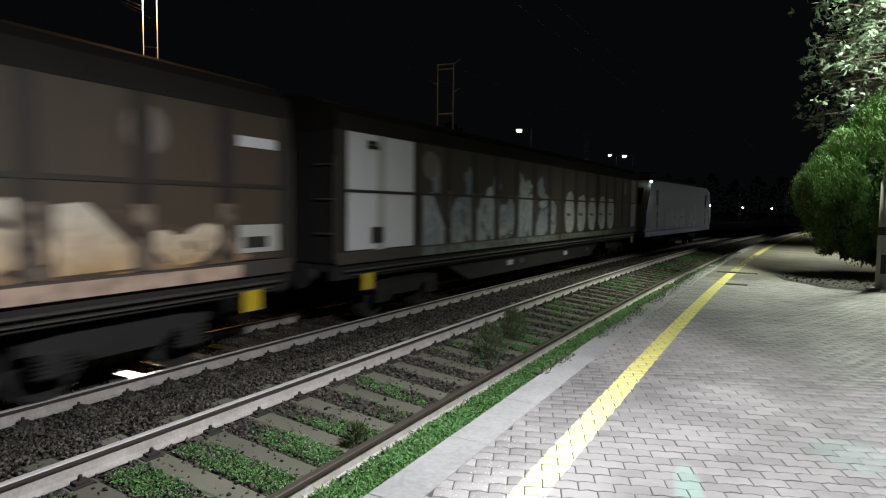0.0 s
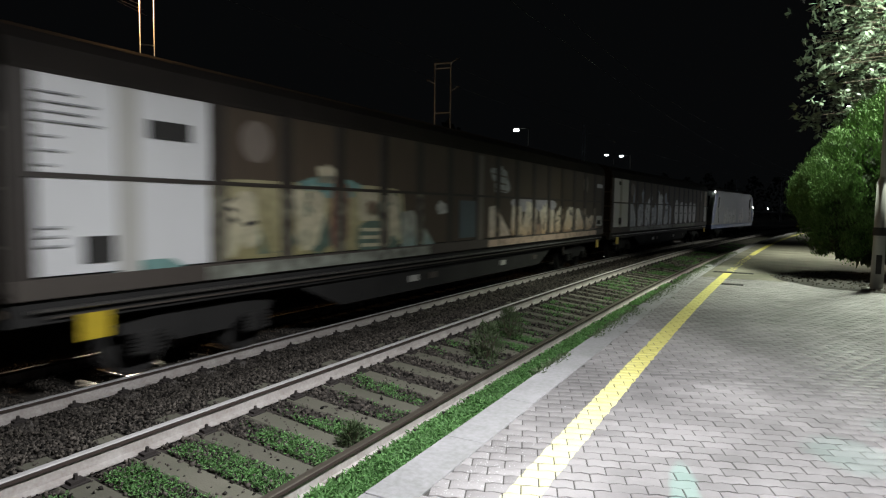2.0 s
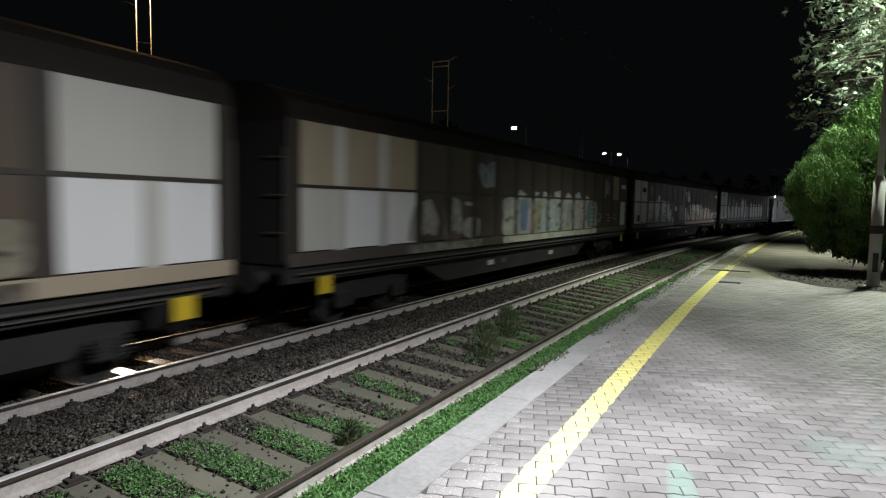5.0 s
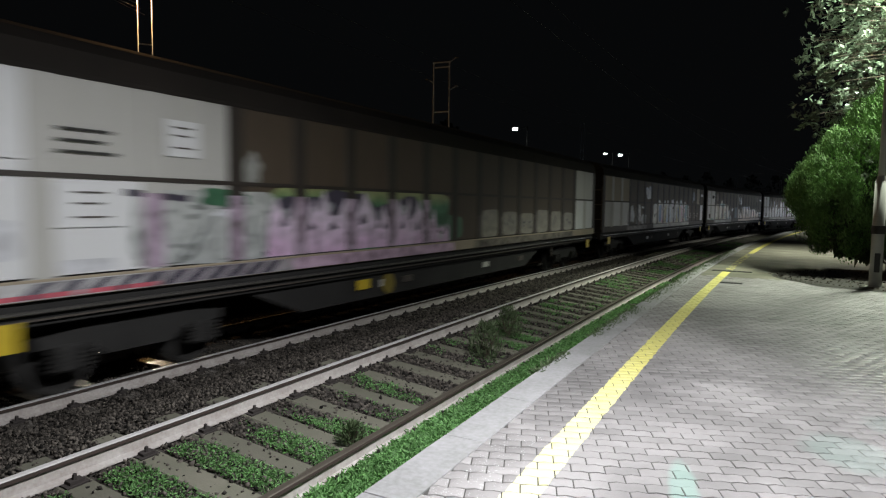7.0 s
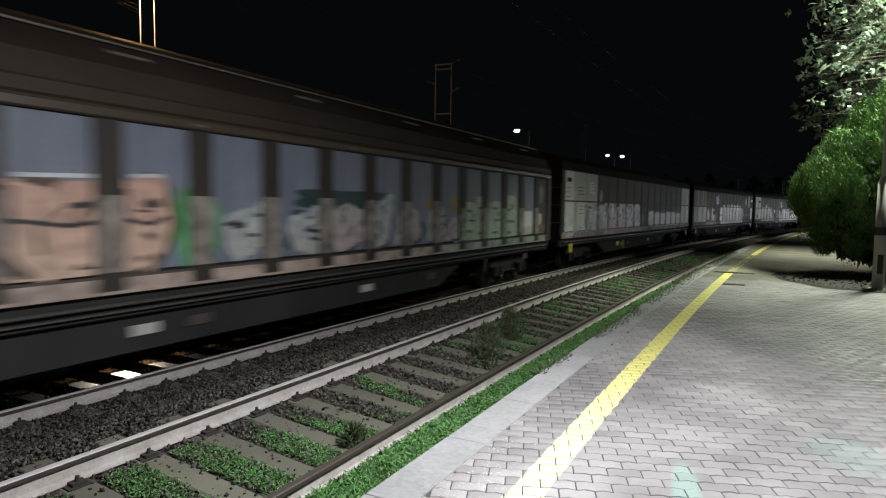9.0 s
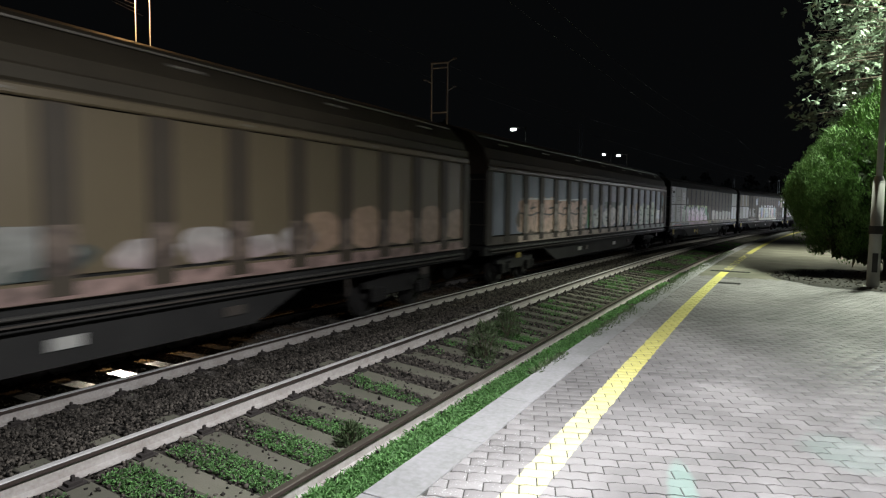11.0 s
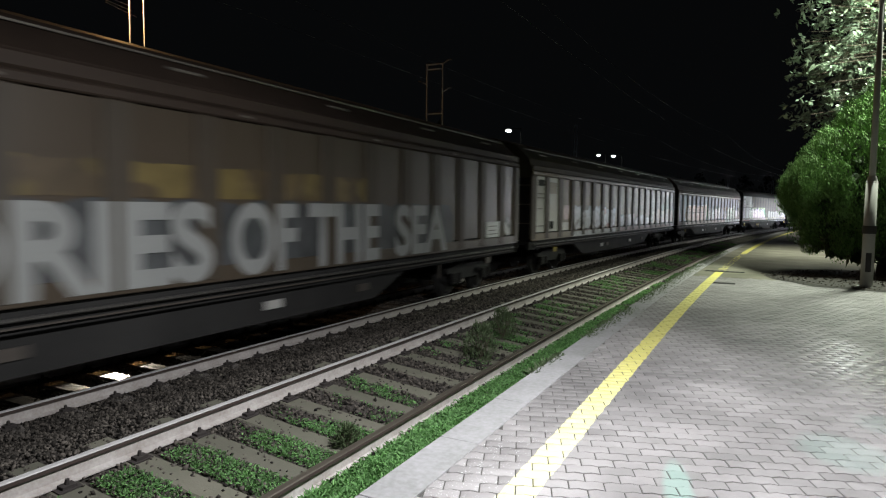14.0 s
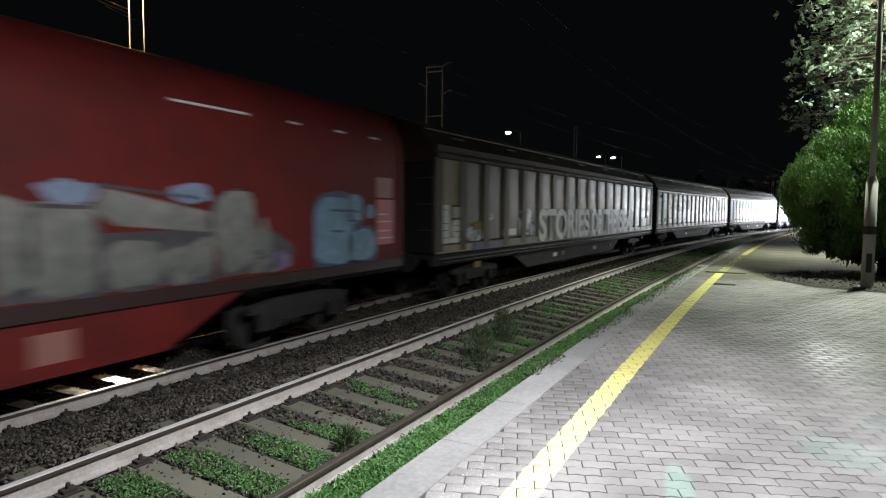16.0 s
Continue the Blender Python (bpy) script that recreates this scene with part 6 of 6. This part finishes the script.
def far_lamp(az, el, dist, lens=M_LENS, base=-0.6):
    head = toward(az, el, dist)
    side = Vector((math.cos(radians(az)), -math.sin(radians(az)), 0))
    foot = Vector((head.x, head.y, base)) + side * 0.9
    lamp_post(foot, head, "distant lit street lamp beyond the tracks", "lit lamps beyond the tracks", 0.1, 1.5 if head.z < 3 else 2.5, 0.05, lens, M_IRON)


far_lamp(-20.72, 6.99, 46)
far_lamp(-11.40, 4.64, 68)
far_lamp(-12.66, 4.74, 82)
far_lamp(-1.77, 0.25, 140)
far_lamp(0.36, 0.20, 146)
far_lamp(2.33, 0.10, 150)


def twin_mast(az, dist, top_el, gap, label, arms=True, thick=0.032, turn=0):
    """Two slim steel posts joined by cross-pieces, with insulators on short arms."""
    c = toward(az, 0, dist)
    h = EYE[2] + dist * math.tan(radians(top_el)) + 0.6
    m = thing("catenary_mast", Matrix.Translation((c.x, c.y, -0.6)) @ pose(0, 0, 0, 0, 0, turn - az), label, "catenary mast", "catenary masts")
    for x in (-gap / 2, gap / 2):
        part("post", tube(bmesh.new(), (x, 0, 0), (x, 0, h), thick, n=10), M_PALEMAST, m, smooth=True)
    z = 0.8
    while z < h:
        part("cross_piece", boxed(-gap / 2, gap / 2, -0.015, 0.015, z, z + 0.05), M_PALEMAST, m) if z > h - 0.3 or z < h - 2.3 else None
        z += 1.05
    part("top_bar", boxed(-gap / 2 - 0.05, gap / 2 + 0.05, -0.03, 0.03, h - 0.05, h), M_PALEMAST, m)
    if arms:
        for x, zz in ((gap / 2, h + 0.02), (-gap / 2, h - 0.9), (gap / 2, h - 1.3)):
            d = 1 if x > 0 else -1
            a = part("bracket_arm", tube(bmesh.new(), (x, 0, zz - 0.05), (x + d * 0.35, 0, zz + 0.12), 0.02, n=6), M_PALEMAST, m)
            bm = bmesh.new()
            for k in range(3):
                q = x + d * (0.30 + 0.06 * k)
                tube(bm, (q, 0, zz + 0.10), (q + 0.02, 0, zz + 0.115), 0.06, 0.05, 8)
            part("insulator", bm, M_POLE, a)
    return m


twin_mast(-27.48, 30, 12.75, 0.82, "slim twin-post catenary mast behind the far track", turn=-24)
tower = twin_mast(-52.6, 34, 17.4, 0.62, "twin-post light tower with an orange sodium lamp", arms=False, thick=0.02)
tower["category"] = "light tower"
bm = bmesh.new()
box(bm, -0.45, 0.45, -0.25, 0.25, 0, 0.16, bevel=0.05)
hd = part("lamp_head", bm, M_POLE, tower)
hd.matrix_local = tower.matrix_basis.inverted() @ Matrix.Translation(sodium + Vector((0, 0, 0.05)))
lens = part("lamp_lens", boxed(-0.40, 0.40, -0.22, 0.22, -0.05, 0.0, bevel=0.02), M_SODIUM, hd, "glowing orange lens")
bm = bmesh.new()
for k in range(3):
    a, b = toward(-57 + k * 1.1, 16.6 - k * 0.5, 33), toward(-53.2 + k * 0.3, 15.6 - k * 0.4, 33.8)
    tube(bm, a, b, 0.012, n=5)
tagged(part("span_wire", bm, M_MAST), "thin steel wires strung from the light tower", "wire", "", "stuff")
twin_mast(-14.7, 74, 7.4, 0.3, "dark distant catenary mast beside the line", arms=False)
twin_mast(-2.0, 150, 2.6, 0.3, "dark distant catenary mast beside the line", arms=False)
twin_mast(1.3, 158, 2.4, 0.3, "dark distant catenary mast beside the line", arms=False)

for u in ((RAIL_NEAR_L + RAIL_NEAR_R) / 2, U_TRAIN):
    cw = thing("overhead_line", Matrix(), "thin dark overhead contact line above a track", "overhead line", "overhead lines")
    for z, sag in ((5.35, 0.0), (6.55, 0.7)):
        cu = bmesh.new()
        prev = None
        for i in range(0, 200):
            s = -10 + i * 1.0
            k = ((s + 10) % 50) / 50
            p = at(u, s, z - sag * 4 * k * (1 - k))
            if prev is not None:
                tube(cu, prev, p, 0.0035, n=4, caps=False)
            prev = p
        part("contact_wire" if sag == 0 else "carrier_wire", cu, M_WIRE, cw)

# ---- platform things ----
for u0, u1, s in ((-1.52, -0.56, 17.75), (-1.04, -0.60, 14.9)):
    d = thing("drain_cover", on_line((u0 + u1) / 2, s, Z_PLAT), "dark iron drain channel cover across the platform", "drain cover", "drain covers")
    w = (u1 - u0) / 2
    part("frame", boxed(-0.11, 0.11, -w, w, 0.002, 0.012, bevel=0.003), M_IRON, d)
    for k in range(8):
        y = -w + (k + 0.5) * 2 * w / 8
        part("bar", boxed(-0.09, 0.09, y - w * 0.07, y + w * 0.07, 0.010, 0.018), M_IRON, d)

# near-black bed with a wavy outline, laid on the paving
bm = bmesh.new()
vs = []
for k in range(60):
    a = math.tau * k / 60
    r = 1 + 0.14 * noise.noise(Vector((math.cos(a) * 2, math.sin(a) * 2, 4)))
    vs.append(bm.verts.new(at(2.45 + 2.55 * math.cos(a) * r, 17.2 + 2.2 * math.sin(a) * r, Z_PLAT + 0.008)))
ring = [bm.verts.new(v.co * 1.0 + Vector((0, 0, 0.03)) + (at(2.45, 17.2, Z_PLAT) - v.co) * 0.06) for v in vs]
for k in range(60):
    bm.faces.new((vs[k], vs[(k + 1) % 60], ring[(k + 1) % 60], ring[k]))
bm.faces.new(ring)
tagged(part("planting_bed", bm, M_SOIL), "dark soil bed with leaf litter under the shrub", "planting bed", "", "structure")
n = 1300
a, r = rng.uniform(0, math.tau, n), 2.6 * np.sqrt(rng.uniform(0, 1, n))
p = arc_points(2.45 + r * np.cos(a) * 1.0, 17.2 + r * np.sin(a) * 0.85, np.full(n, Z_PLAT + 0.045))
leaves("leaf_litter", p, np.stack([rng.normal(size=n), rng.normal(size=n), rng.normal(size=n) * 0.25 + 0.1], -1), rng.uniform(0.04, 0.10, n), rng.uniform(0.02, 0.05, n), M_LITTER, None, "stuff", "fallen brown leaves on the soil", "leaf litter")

# ---- plants ----


def shrub():
    """A dense conical evergreen: upright sprays over lumpy limbs."""
    s = thing("conifer_shrub", at(2.55, 19.6, Z_PLAT), "dense bright green conical conifer shrub beside the lamp post", "shrub")
    bm = bmesh.new()
    tube(bm, (0, 0, -0.1), (0.05, 0, 4.6), 0.16, 0.03, 10)
    for k in range(26):
        z = 0.7 + k * 0.14
        a = k * 2.4
        tube(bm, (0, 0, z), (math.cos(a) * 1.7 * (1 - z / 6), math.sin(a) * 1.7 * (1 - z / 6), z + 0.6), 0.035, 0.008, 6)
    part("trunk", bm, M_BARK, s)
    zs = np.array([0.40, 0.60, 1.0, 1.9, 2.6, 3.1, 3.6, 4.2, 4.7, 5.1])
    rs = np.array([0.75, 1.45, 1.85, 2.20, 2.10, 1.80, 1.34, 0.76, 0.34, 0.06])
    # inner foliage that closes the crown; its darker green paints in the shade
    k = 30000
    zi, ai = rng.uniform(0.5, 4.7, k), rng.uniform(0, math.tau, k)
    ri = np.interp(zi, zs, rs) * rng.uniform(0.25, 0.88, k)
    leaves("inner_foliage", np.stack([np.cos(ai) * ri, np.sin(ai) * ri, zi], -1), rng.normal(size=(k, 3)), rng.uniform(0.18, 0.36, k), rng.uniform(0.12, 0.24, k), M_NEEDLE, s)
    # feathery plumes: rounded clumps of small flat sprays that lie along the clump and point up and out
    n = 760
    z = rng.uniform(0.62, 5.0, n)
    keep = rng.uniform(0, 2.4, n) < np.interp(z, zs, rs) + 0.25
    z = z[keep]
    n = len(z)
    a = rng.uniform(0, math.tau, n)
    big = np.array([noise.noise(Vector((math.cos(x) * 2.2, math.sin(x) * 2.2, y * 1.1))) for x, y in zip(a, z)])
    r = np.interp(z, zs, rs) * (0.97 + 0.16 * big) + rng.uniform(-0.10, 0.10, n)
    c = np.stack([np.cos(a) * r, np.sin(a) * r, z], -1)
    radius = rng.uniform(0.17, 0.36, n)
    m = 330
    q = rng.normal(size=(n, m, 3))
    q /= np.linalg.norm(q, axis=2, keepdims=True)
    p = c[:, None] + q * radius[:, None, None] * rng.uniform(0.72, 1.06, (n, m, 1)) * np.array([1.0, 1.0, 1.45])
    outward = np.stack([np.cos(a), np.sin(a), np.full(n, 0.35)], -1)[:, None]
    up = np.array([0, 0, 1.0]) + 0.55 * outward + rng.normal(size=(n, m, 3)) * 0.38
    d2 = up - (up * q).sum(2, keepdims=True) * q * 0.6
    k = n * m
    leaves("crown", p.reshape(k, 3), d2.reshape(k, 3), rng.uniform(0.05, 0.12, k), rng.uniform(0.014, 0.034, k), M_THUJA, s, face=q.reshape(k, 3))
    return s


shrub()


def broadleaf():
    """A broad-leaved tree over the shrub: limbs with sprays of long glossy leaves."""
    foot = at(4.5, 20.9, Z_PLAT)
    t = thing("broadleaf_tree", Matrix.Translation(foot), "tall broad-leaved evergreen tree lit by the platform lamp", "tree")
    bm = bmesh.new()
    tube(bm, (0, 0, -0.1), (0.1, -0.1, 5.0), 0.24, 0.15, 12)
    tips = []
    rnd = random.Random(5)
    for k in range(243):
        z = rnd.uniform(4.0, 9.0)
        a = rnd.uniform(math.radians(150), math.radians(225))
        l = rnd.uniform(1.2, 4.3)
        if k >= 230:  # the long lower limbs that reach out over the line's side
            z, a, l = rnd.uniform(5.3, 6.6), rnd.uniform(math.radians(165), math.radians(195)), rnd.uniform(3.5, 4.25)
        p0 = Vector((0.1, -0.1, min(z, 5.2)))
        p1 = p0 + Vector((math.cos(a) * l * 0.5, math.sin(a) * l * 0.5, (z - p0.z) * 0.7 + 0.3))
        p2 = Vector((math.cos(a) * l, math.sin(a) * l, z))
        tube(bm, p0, p1, 0.045, 0.022, 6)
        tube(bm, p1, p2, 0.022, 0.006, 5)
        tips += [p1.lerp(p2, f) for f in (0.35, 0.6, 0.8, 1.0)]
    part("trunk", bm, M_BARK, t)
    B, D = [], []
    for p in tips:
        for _ in range(rnd.randint(2, 4)):
            c = p + Vector((rnd.gauss(0, 0.28), rnd.gauss(0, 0.28), rnd.gauss(0, 0.25)))
            ax = Vector((rnd.gauss(0, 1), rnd.gauss(0, 1), rnd.gauss(-0.2, 0.6)))
            for _ in range(rnd.randint(4, 7)):
                B.append(c + Vector((rnd.gauss(0, 0.04),) * 3))
                D.append(ax + Vector((rnd.gauss(0, 0.9), rnd.gauss(0, 0.9), rnd.gauss(-0.1, 0.7))))
    B, D = np.array(B), np.array(D)
    w = B + np.array(foot)
    lamp_gap = np.linalg.norm(w - np.array(pole_lamp), axis=1)
    keep = (lamp_gap > 0.8) & (w[:, 1] > 18.9)
    B, D = B[keep], D[keep]
    n = len(B)
    leaves("crown", B, D, rng.uniform(0.12, 0.25, n), rng.uniform(0.048, 0.092, n), M_LEAF, t, fold=0.15)
    return t


broadleaf()


def drooping_conifer():
    """A dark conifer behind, with long drooping branches."""
    t = thing("drooping_conifer", at(4.3, 24.5, Z_PLAT), "dark conifer with long drooping branches", "tree")
    bm = bmesh.new()
    tube(bm, (0, 0, -0.1), (0, 0, 13), 0.3, 0.05, 10)
    B, D, rnd = [], [], random.Random(9)
    for k in range(34):
        z = 6.2 + k * 0.2
        a = rnd.uniform(math.radians(130), math.radians(290))
        l = rnd.uniform(2.2, 4.9) * (1 - (z - 6) / 16)
        prev = Vector((0, 0, z))
        for i in range(1, 9):
            f = i / 8
            p = Vector((math.cos(a) * l * f, math.sin(a) * l * f, z + 0.9 * f - 1.5 * f * f))
            tube(bm, prev, p, 0.03 * (1.05 - f), 0.03 * (0.95 - f) + 0.004, 5)
            for _ in range(16):
                q = prev.lerp(p, rnd.random()) + Vector((rnd.gauss(0, 0.10), rnd.gauss(0, 0.10), rnd.gauss(-0.05, 0.06)))
                for _ in range(2):
                    B.append(q)
                    D.append(Vector((rnd.gauss(0, 0.35), rnd.gauss(0, 0.35), -1)))
            prev = p
    part("trunk", bm, M_BARK, t)
    n = len(B)
    leaves("crown", np.array(B), np.array(D), rng.uniform(0.14, 0.40, n), rng.uniform(0.02, 0.04, n), M_NEEDLE, t)


drooping_conifer()


def tree_line():
    """Dark woods beyond the line, too far to count."""
    B, D, rnd = [], [], random.Random(3)
    for k in range(46):
        az = -62 + k * 1.75
        dist = rnd.uniform(70, 95) if az < -26 else rnd.uniform(190, 225)
        c = toward(az, 0, dist)
        hgt = rnd.uniform(9, 15)
        for _ in range(300):
            z = hgt * rnd.random() ** 0.7
            r = 4.2 * math.sqrt(rnd.random()) * math.sin(math.pi * min(0.95, 0.15 + 0.8 * z / hgt))
            a = rnd.uniform(0, math.tau)
            B.append((c.x + r * math.cos(a), c.y + r * math.sin(a), z - 0.6))
            D.append((rnd.gauss(0, 1), rnd.gauss(0, 1), rnd.gauss(0, 1)))
    n = len(B)
    leaves("far_woods", np.array(B), np.array(D), rng.uniform(0.5, 1.2, n), rng.uniform(0.4, 0.9, n), M_WOODS, None, "stuff", "dark woods beyond the railway line", "woods")


tree_line()


def weed(u, s, z, size, n, label):
    w = thing("weed_clump", at(u, s, z), label, "weed", "weeds on the track")
    a = rng.uniform(0, math.tau, n)
    h = rng.uniform(0, 1, n)
    r = size * 0.42 * np.sqrt(rng.uniform(0, 1, n)) * (0.5 + 0.7 * np.sin(np.pi * np.minimum(h + 0.15, 1)))
    base = np.stack([r * np.cos(a), r * np.sin(a), h * size], -1)
    d = np.stack([np.cos(a) * 0.5, np.sin(a) * 0.5, np.ones(n)], -1) + rng.normal(size=(n, 3)) * 0.5
    bm = bmesh.new()
    for k in range(12):
        q = k * 2.4
        tube(bm, (0, 0, 0), (math.cos(q) * size * 0.3, math.sin(q) * size * 0.3, size * 0.8), 0.006, 0.002, 4)
    part("stems", bm, M_BARK, w)
    leaves("foliage", base, d, rng.uniform(0.05, 0.11, n), rng.uniform(0.010, 0.022, n), M_WEED, w)


weed(-3.55, 8.1, -0.14, 0.52, 800, "dull green weed clump growing between the rails")
weed(-3.80, 9.5, -0.12, 0.50, 750, "dull green weed clump growing between the rails")
weed(-3.30, 4.55, -0.15, 0.20, 300, "small grey-green weed beside the rail")

# ---- ballast stones and grass ----
n = 175000
s = np.where(rng.uniform(0, 1, n) < 0.12, rng.uniform(-6, 2.3, n), 2.2 + 33 * rng.uniform(0, 1, n) ** 1.75)
u = rng.uniform(-9.6, -2.75, n)
z = np.interp(u, BED_U, BED_Z)
keep = np.ones(n, bool)
for ur in (RAIL_NEAR_R, RAIL_NEAR_L, RAIL_FAR_R, RAIL_FAR_L):
    keep &= np.abs(u - ur) > 0.07
on_sleeper = (np.abs((s - 2.7058 + 0.2995) % 0.599 - 0.2995) < 0.14) & (u > -5.05)
keep &= ~(on_sleeper & (rng.uniform(0, 1, n) < 0.86))
far_sleeper = (np.abs((s - 3.6495 + 0.2995) % 0.599 - 0.2995) < 0.15) & (u < -7.72) & (u > -8.35)
keep &= ~(far_sleeper & (rng.uniform(0, 1, n) < 0.97))
p = arc_points(u, s, z + rng.uniform(0.0, 0.03, n))[keep]
stones("ballast", p, (0.011 + 0.024 * rng.uniform(0, 1, n) ** 2.0)[keep] * (1 + np.abs(s[keep]) * 0.018), M_STONE, None, "rough brown-grey track ballast stones", "ballast")

n = 560000
s = np.where(rng.uniform(0, 1, n) < 0.22, rng.uniform(-6, 1.5, n), 1.3 + 40 * ((rng.uniform(0, 1, n) + 0.03) ** 1.75 - 0.03 ** 1.75))
u = rng.uniform(-4.45, -1.95, n)
patch = np.array([noise.noise(Vector((a * 1.1, b * 0.8, 2.0))) + 0.5 * noise.noise(Vector((a * 4, b * 4, 7.0))) for a, b in zip(u, s)])
verge = u > -2.99
mid_ok = (u < -3.2) & (u > -4.38) & (np.abs((s - 2.7058 + 0.2995) % 0.599 - 0.2995) > 0.135)
close = np.clip((6.4 - s) / 3.0, 0, 1) * np.clip((u + 4.55) / 0.5, 0, 1)
keep = (verge & (patch > -0.55 + np.clip((s - 9) / 22, 0, 0.6))) | (mid_ok & (patch + close * 0.75 + np.clip((s - 7) / 20, 0, 0.14) + rng.normal(size=n) * 0.16 > 0.36))
zz = np.interp(u, BED_U, BED_Z) + np.where(verge, 0.02 + 0.06 * np.clip((u + 2.95) / 0.9, 0, 1), 0.0)
p = arc_points(u, s, zz + rng.uniform(0, 0.05, n))[keep]
m = len(p)
d = np.stack([rng.normal(size=m) * 0.8, rng.normal(size=m) * 0.8, np.ones(m) * 0.4], -1)
grow = (1 + 0.02 * np.abs(s[keep]))
leaves("grass", p, d, rng.uniform(0.014, 0.042, m) * grow * np.where(verge[keep], 1.1 + 0.7 * np.clip((8 - s[keep]) / 4, 0, 1), 1.0), rng.uniform(0.007, 0.016, m) * grow * np.where(verge[keep], 1.25, 1.0), M_GRASS, None, "stuff", "low green clover and grass along the rails", "grass")

n = 10500
s = 4.5 + 22 * rng.uniform(0, 1, n) ** 1.2
u = -1.97 + np.abs(rng.normal(size=n)) * 0.075 * np.clip((s - 4) / 4, 0.2, 1.6)
patch = np.array([noise.noise(Vector((b * 0.9, 3.0, 1.0))) for b in s])
keep = patch + np.clip((s - 7) / 14, -0.2, 0.35) > 0.0
p = arc_points(u, s, 0.40 + rng.uniform(0, 0.07, n))[keep]
m = len(p)
leaves("grass", p, np.stack([rng.normal(size=m) * 0.8 + 0.2, rng.normal(size=m) * 0.7, np.ones(m) * 0.7], -1), rng.uniform(0.03, 0.08, m), rng.uniform(0.008, 0.016, m), M_WEED, None, "stuff", "straggling grass over the platform edge", "grass")

# ---- block paving ----
PL, PW, GAP = 0.207, 0.113, 0.0040
TURN = 19.5


def paver_outline():
    """A wavy-sided interlocking paver, whose sides repeat at half its length."""
    d = 0.007
    xs = (-0.5, -0.25, 0.0, 0.25, 0.5)
    wave = (-1, 1, -1, 1, -1)
    top = [(x * PL * (1 - GAP / PL * 2), PW / 2 - GAP + w * d) for x, w in zip(xs, wave)]
    low = [(x * PL * (1 - GAP / PL * 2), -PW / 2 + GAP + w * d) for x, w in zip(xs, wave)]
    return top[::-1] + low


def paver_arrays():
    o = np.array(paver_outline())
    n = len(o)
    c = o.mean(0)
    inner = c + (o - c) * np.array([0.98, 0.965])
    v = np.concatenate([np.c_[o, np.full(n, -0.010)], np.c_[o, np.full(n, -0.0016)], np.c_[inner, np.zeros(n)], [[*c, 0.0]]])
    f = []
    for k in range(n):
        j = (k + 1) % n
        f += [(k, j, n + j), (k, n + j, n + k), (n + k, n + j, 2 * n + j), (n + k, 2 * n + j, 2 * n + k), (2 * n + k, 2 * n + j, 3 * n)]
    return v, np.array(f)


pv, pf = paver_arrays()
ca, sa = math.cos(radians(TURN)), math.sin(radians(TURN))
near_list, rest = [], []
for j in range(-90, 190):
    for i in range(-40, 75):
        x = (i + (0.5 if j % 2 else 0.0)) * PL
        y = j * PW
        X, Y = x * ca - y * sa, x * sa + y * ca
        if not (-5.0 < Y < 16.3 and -2.5 < X < 6.5):
            continue
        uu = R - math.hypot(R - X, Y)
        if uu < -1.71:
            continue
        (near_list if (-0.98 < X < 0.62 and 2.55 < Y < 6.2 and len(near_list) < 300) else rest).append((X, Y))
me = bpy.data.meshes.new("paver")
me.from_pydata([tuple(v) for v in pv], [], [tuple(int(k) for k in f) for f in pf])
me.update()
for X, Y in near_list:
    o = share("paver", me, M_PAVER, platform)
    o.matrix_local = pose(X, Y, Z_PLAT + random.uniform(-0.0015, 0.0015), random.uniform(-0.8, 0.8), random.uniform(-0.8, 0.8), TURN + random.uniform(-0.4, 0.4))
XY = np.array(rest)
n = len(XY)
tilt = rng.uniform(-0.016, 0.016, (n, 2))
loc = pv[None].repeat(n, 0)
V = np.empty_like(loc)
V[..., 0] = loc[..., 0] * ca - loc[..., 1] * sa + XY[:, None, 0]
V[..., 1] = loc[..., 0] * sa + loc[..., 1] * ca + XY[:, None, 1]
V[..., 2] = loc[..., 2] + Z_PLAT + loc[..., 0] * tilt[:, None, 0] + loc[..., 1] * tilt[:, None, 1] + rng.uniform(-0.0015, 0.0015, (n, 1))
F = pf[None] + (np.arange(n) * len(pv))[:, None, None]
soup("paving_field", V.reshape(-1, 3), F.reshape(-1, 3), M_PAVER, platform, "stuff")


# ---- what moves ----
def motions():
    times = [float(t) for t in range(17)]
    for w, s in TRAIN:
        walk(w, [(t, on_line(U_TRAIN, s + SPEED * t, Z_FAR)) for t in times])
    steps = [i * 16.0 / 224 for i in range(225)]
    for wheel, x, r in WHEELS:
        walk(wheel, [(t, pose(x, 0, r, 0, math.degrees(SPEED * t / r), 0)) for t in steps])
    um = (RAIL_NEAR_R + RAIL_NEAR_L) / 2
    tilt = math.degrees(math.atan2(CANT, RAIL_NEAR_R - RAIL_NEAR_L))
    walk(oncoming, [(t, on_line(um, 99.0 + 13.0 * (16 - t), CANT / 2) @ pose(0, 0, 0, tilt)) for t in times])


motions()
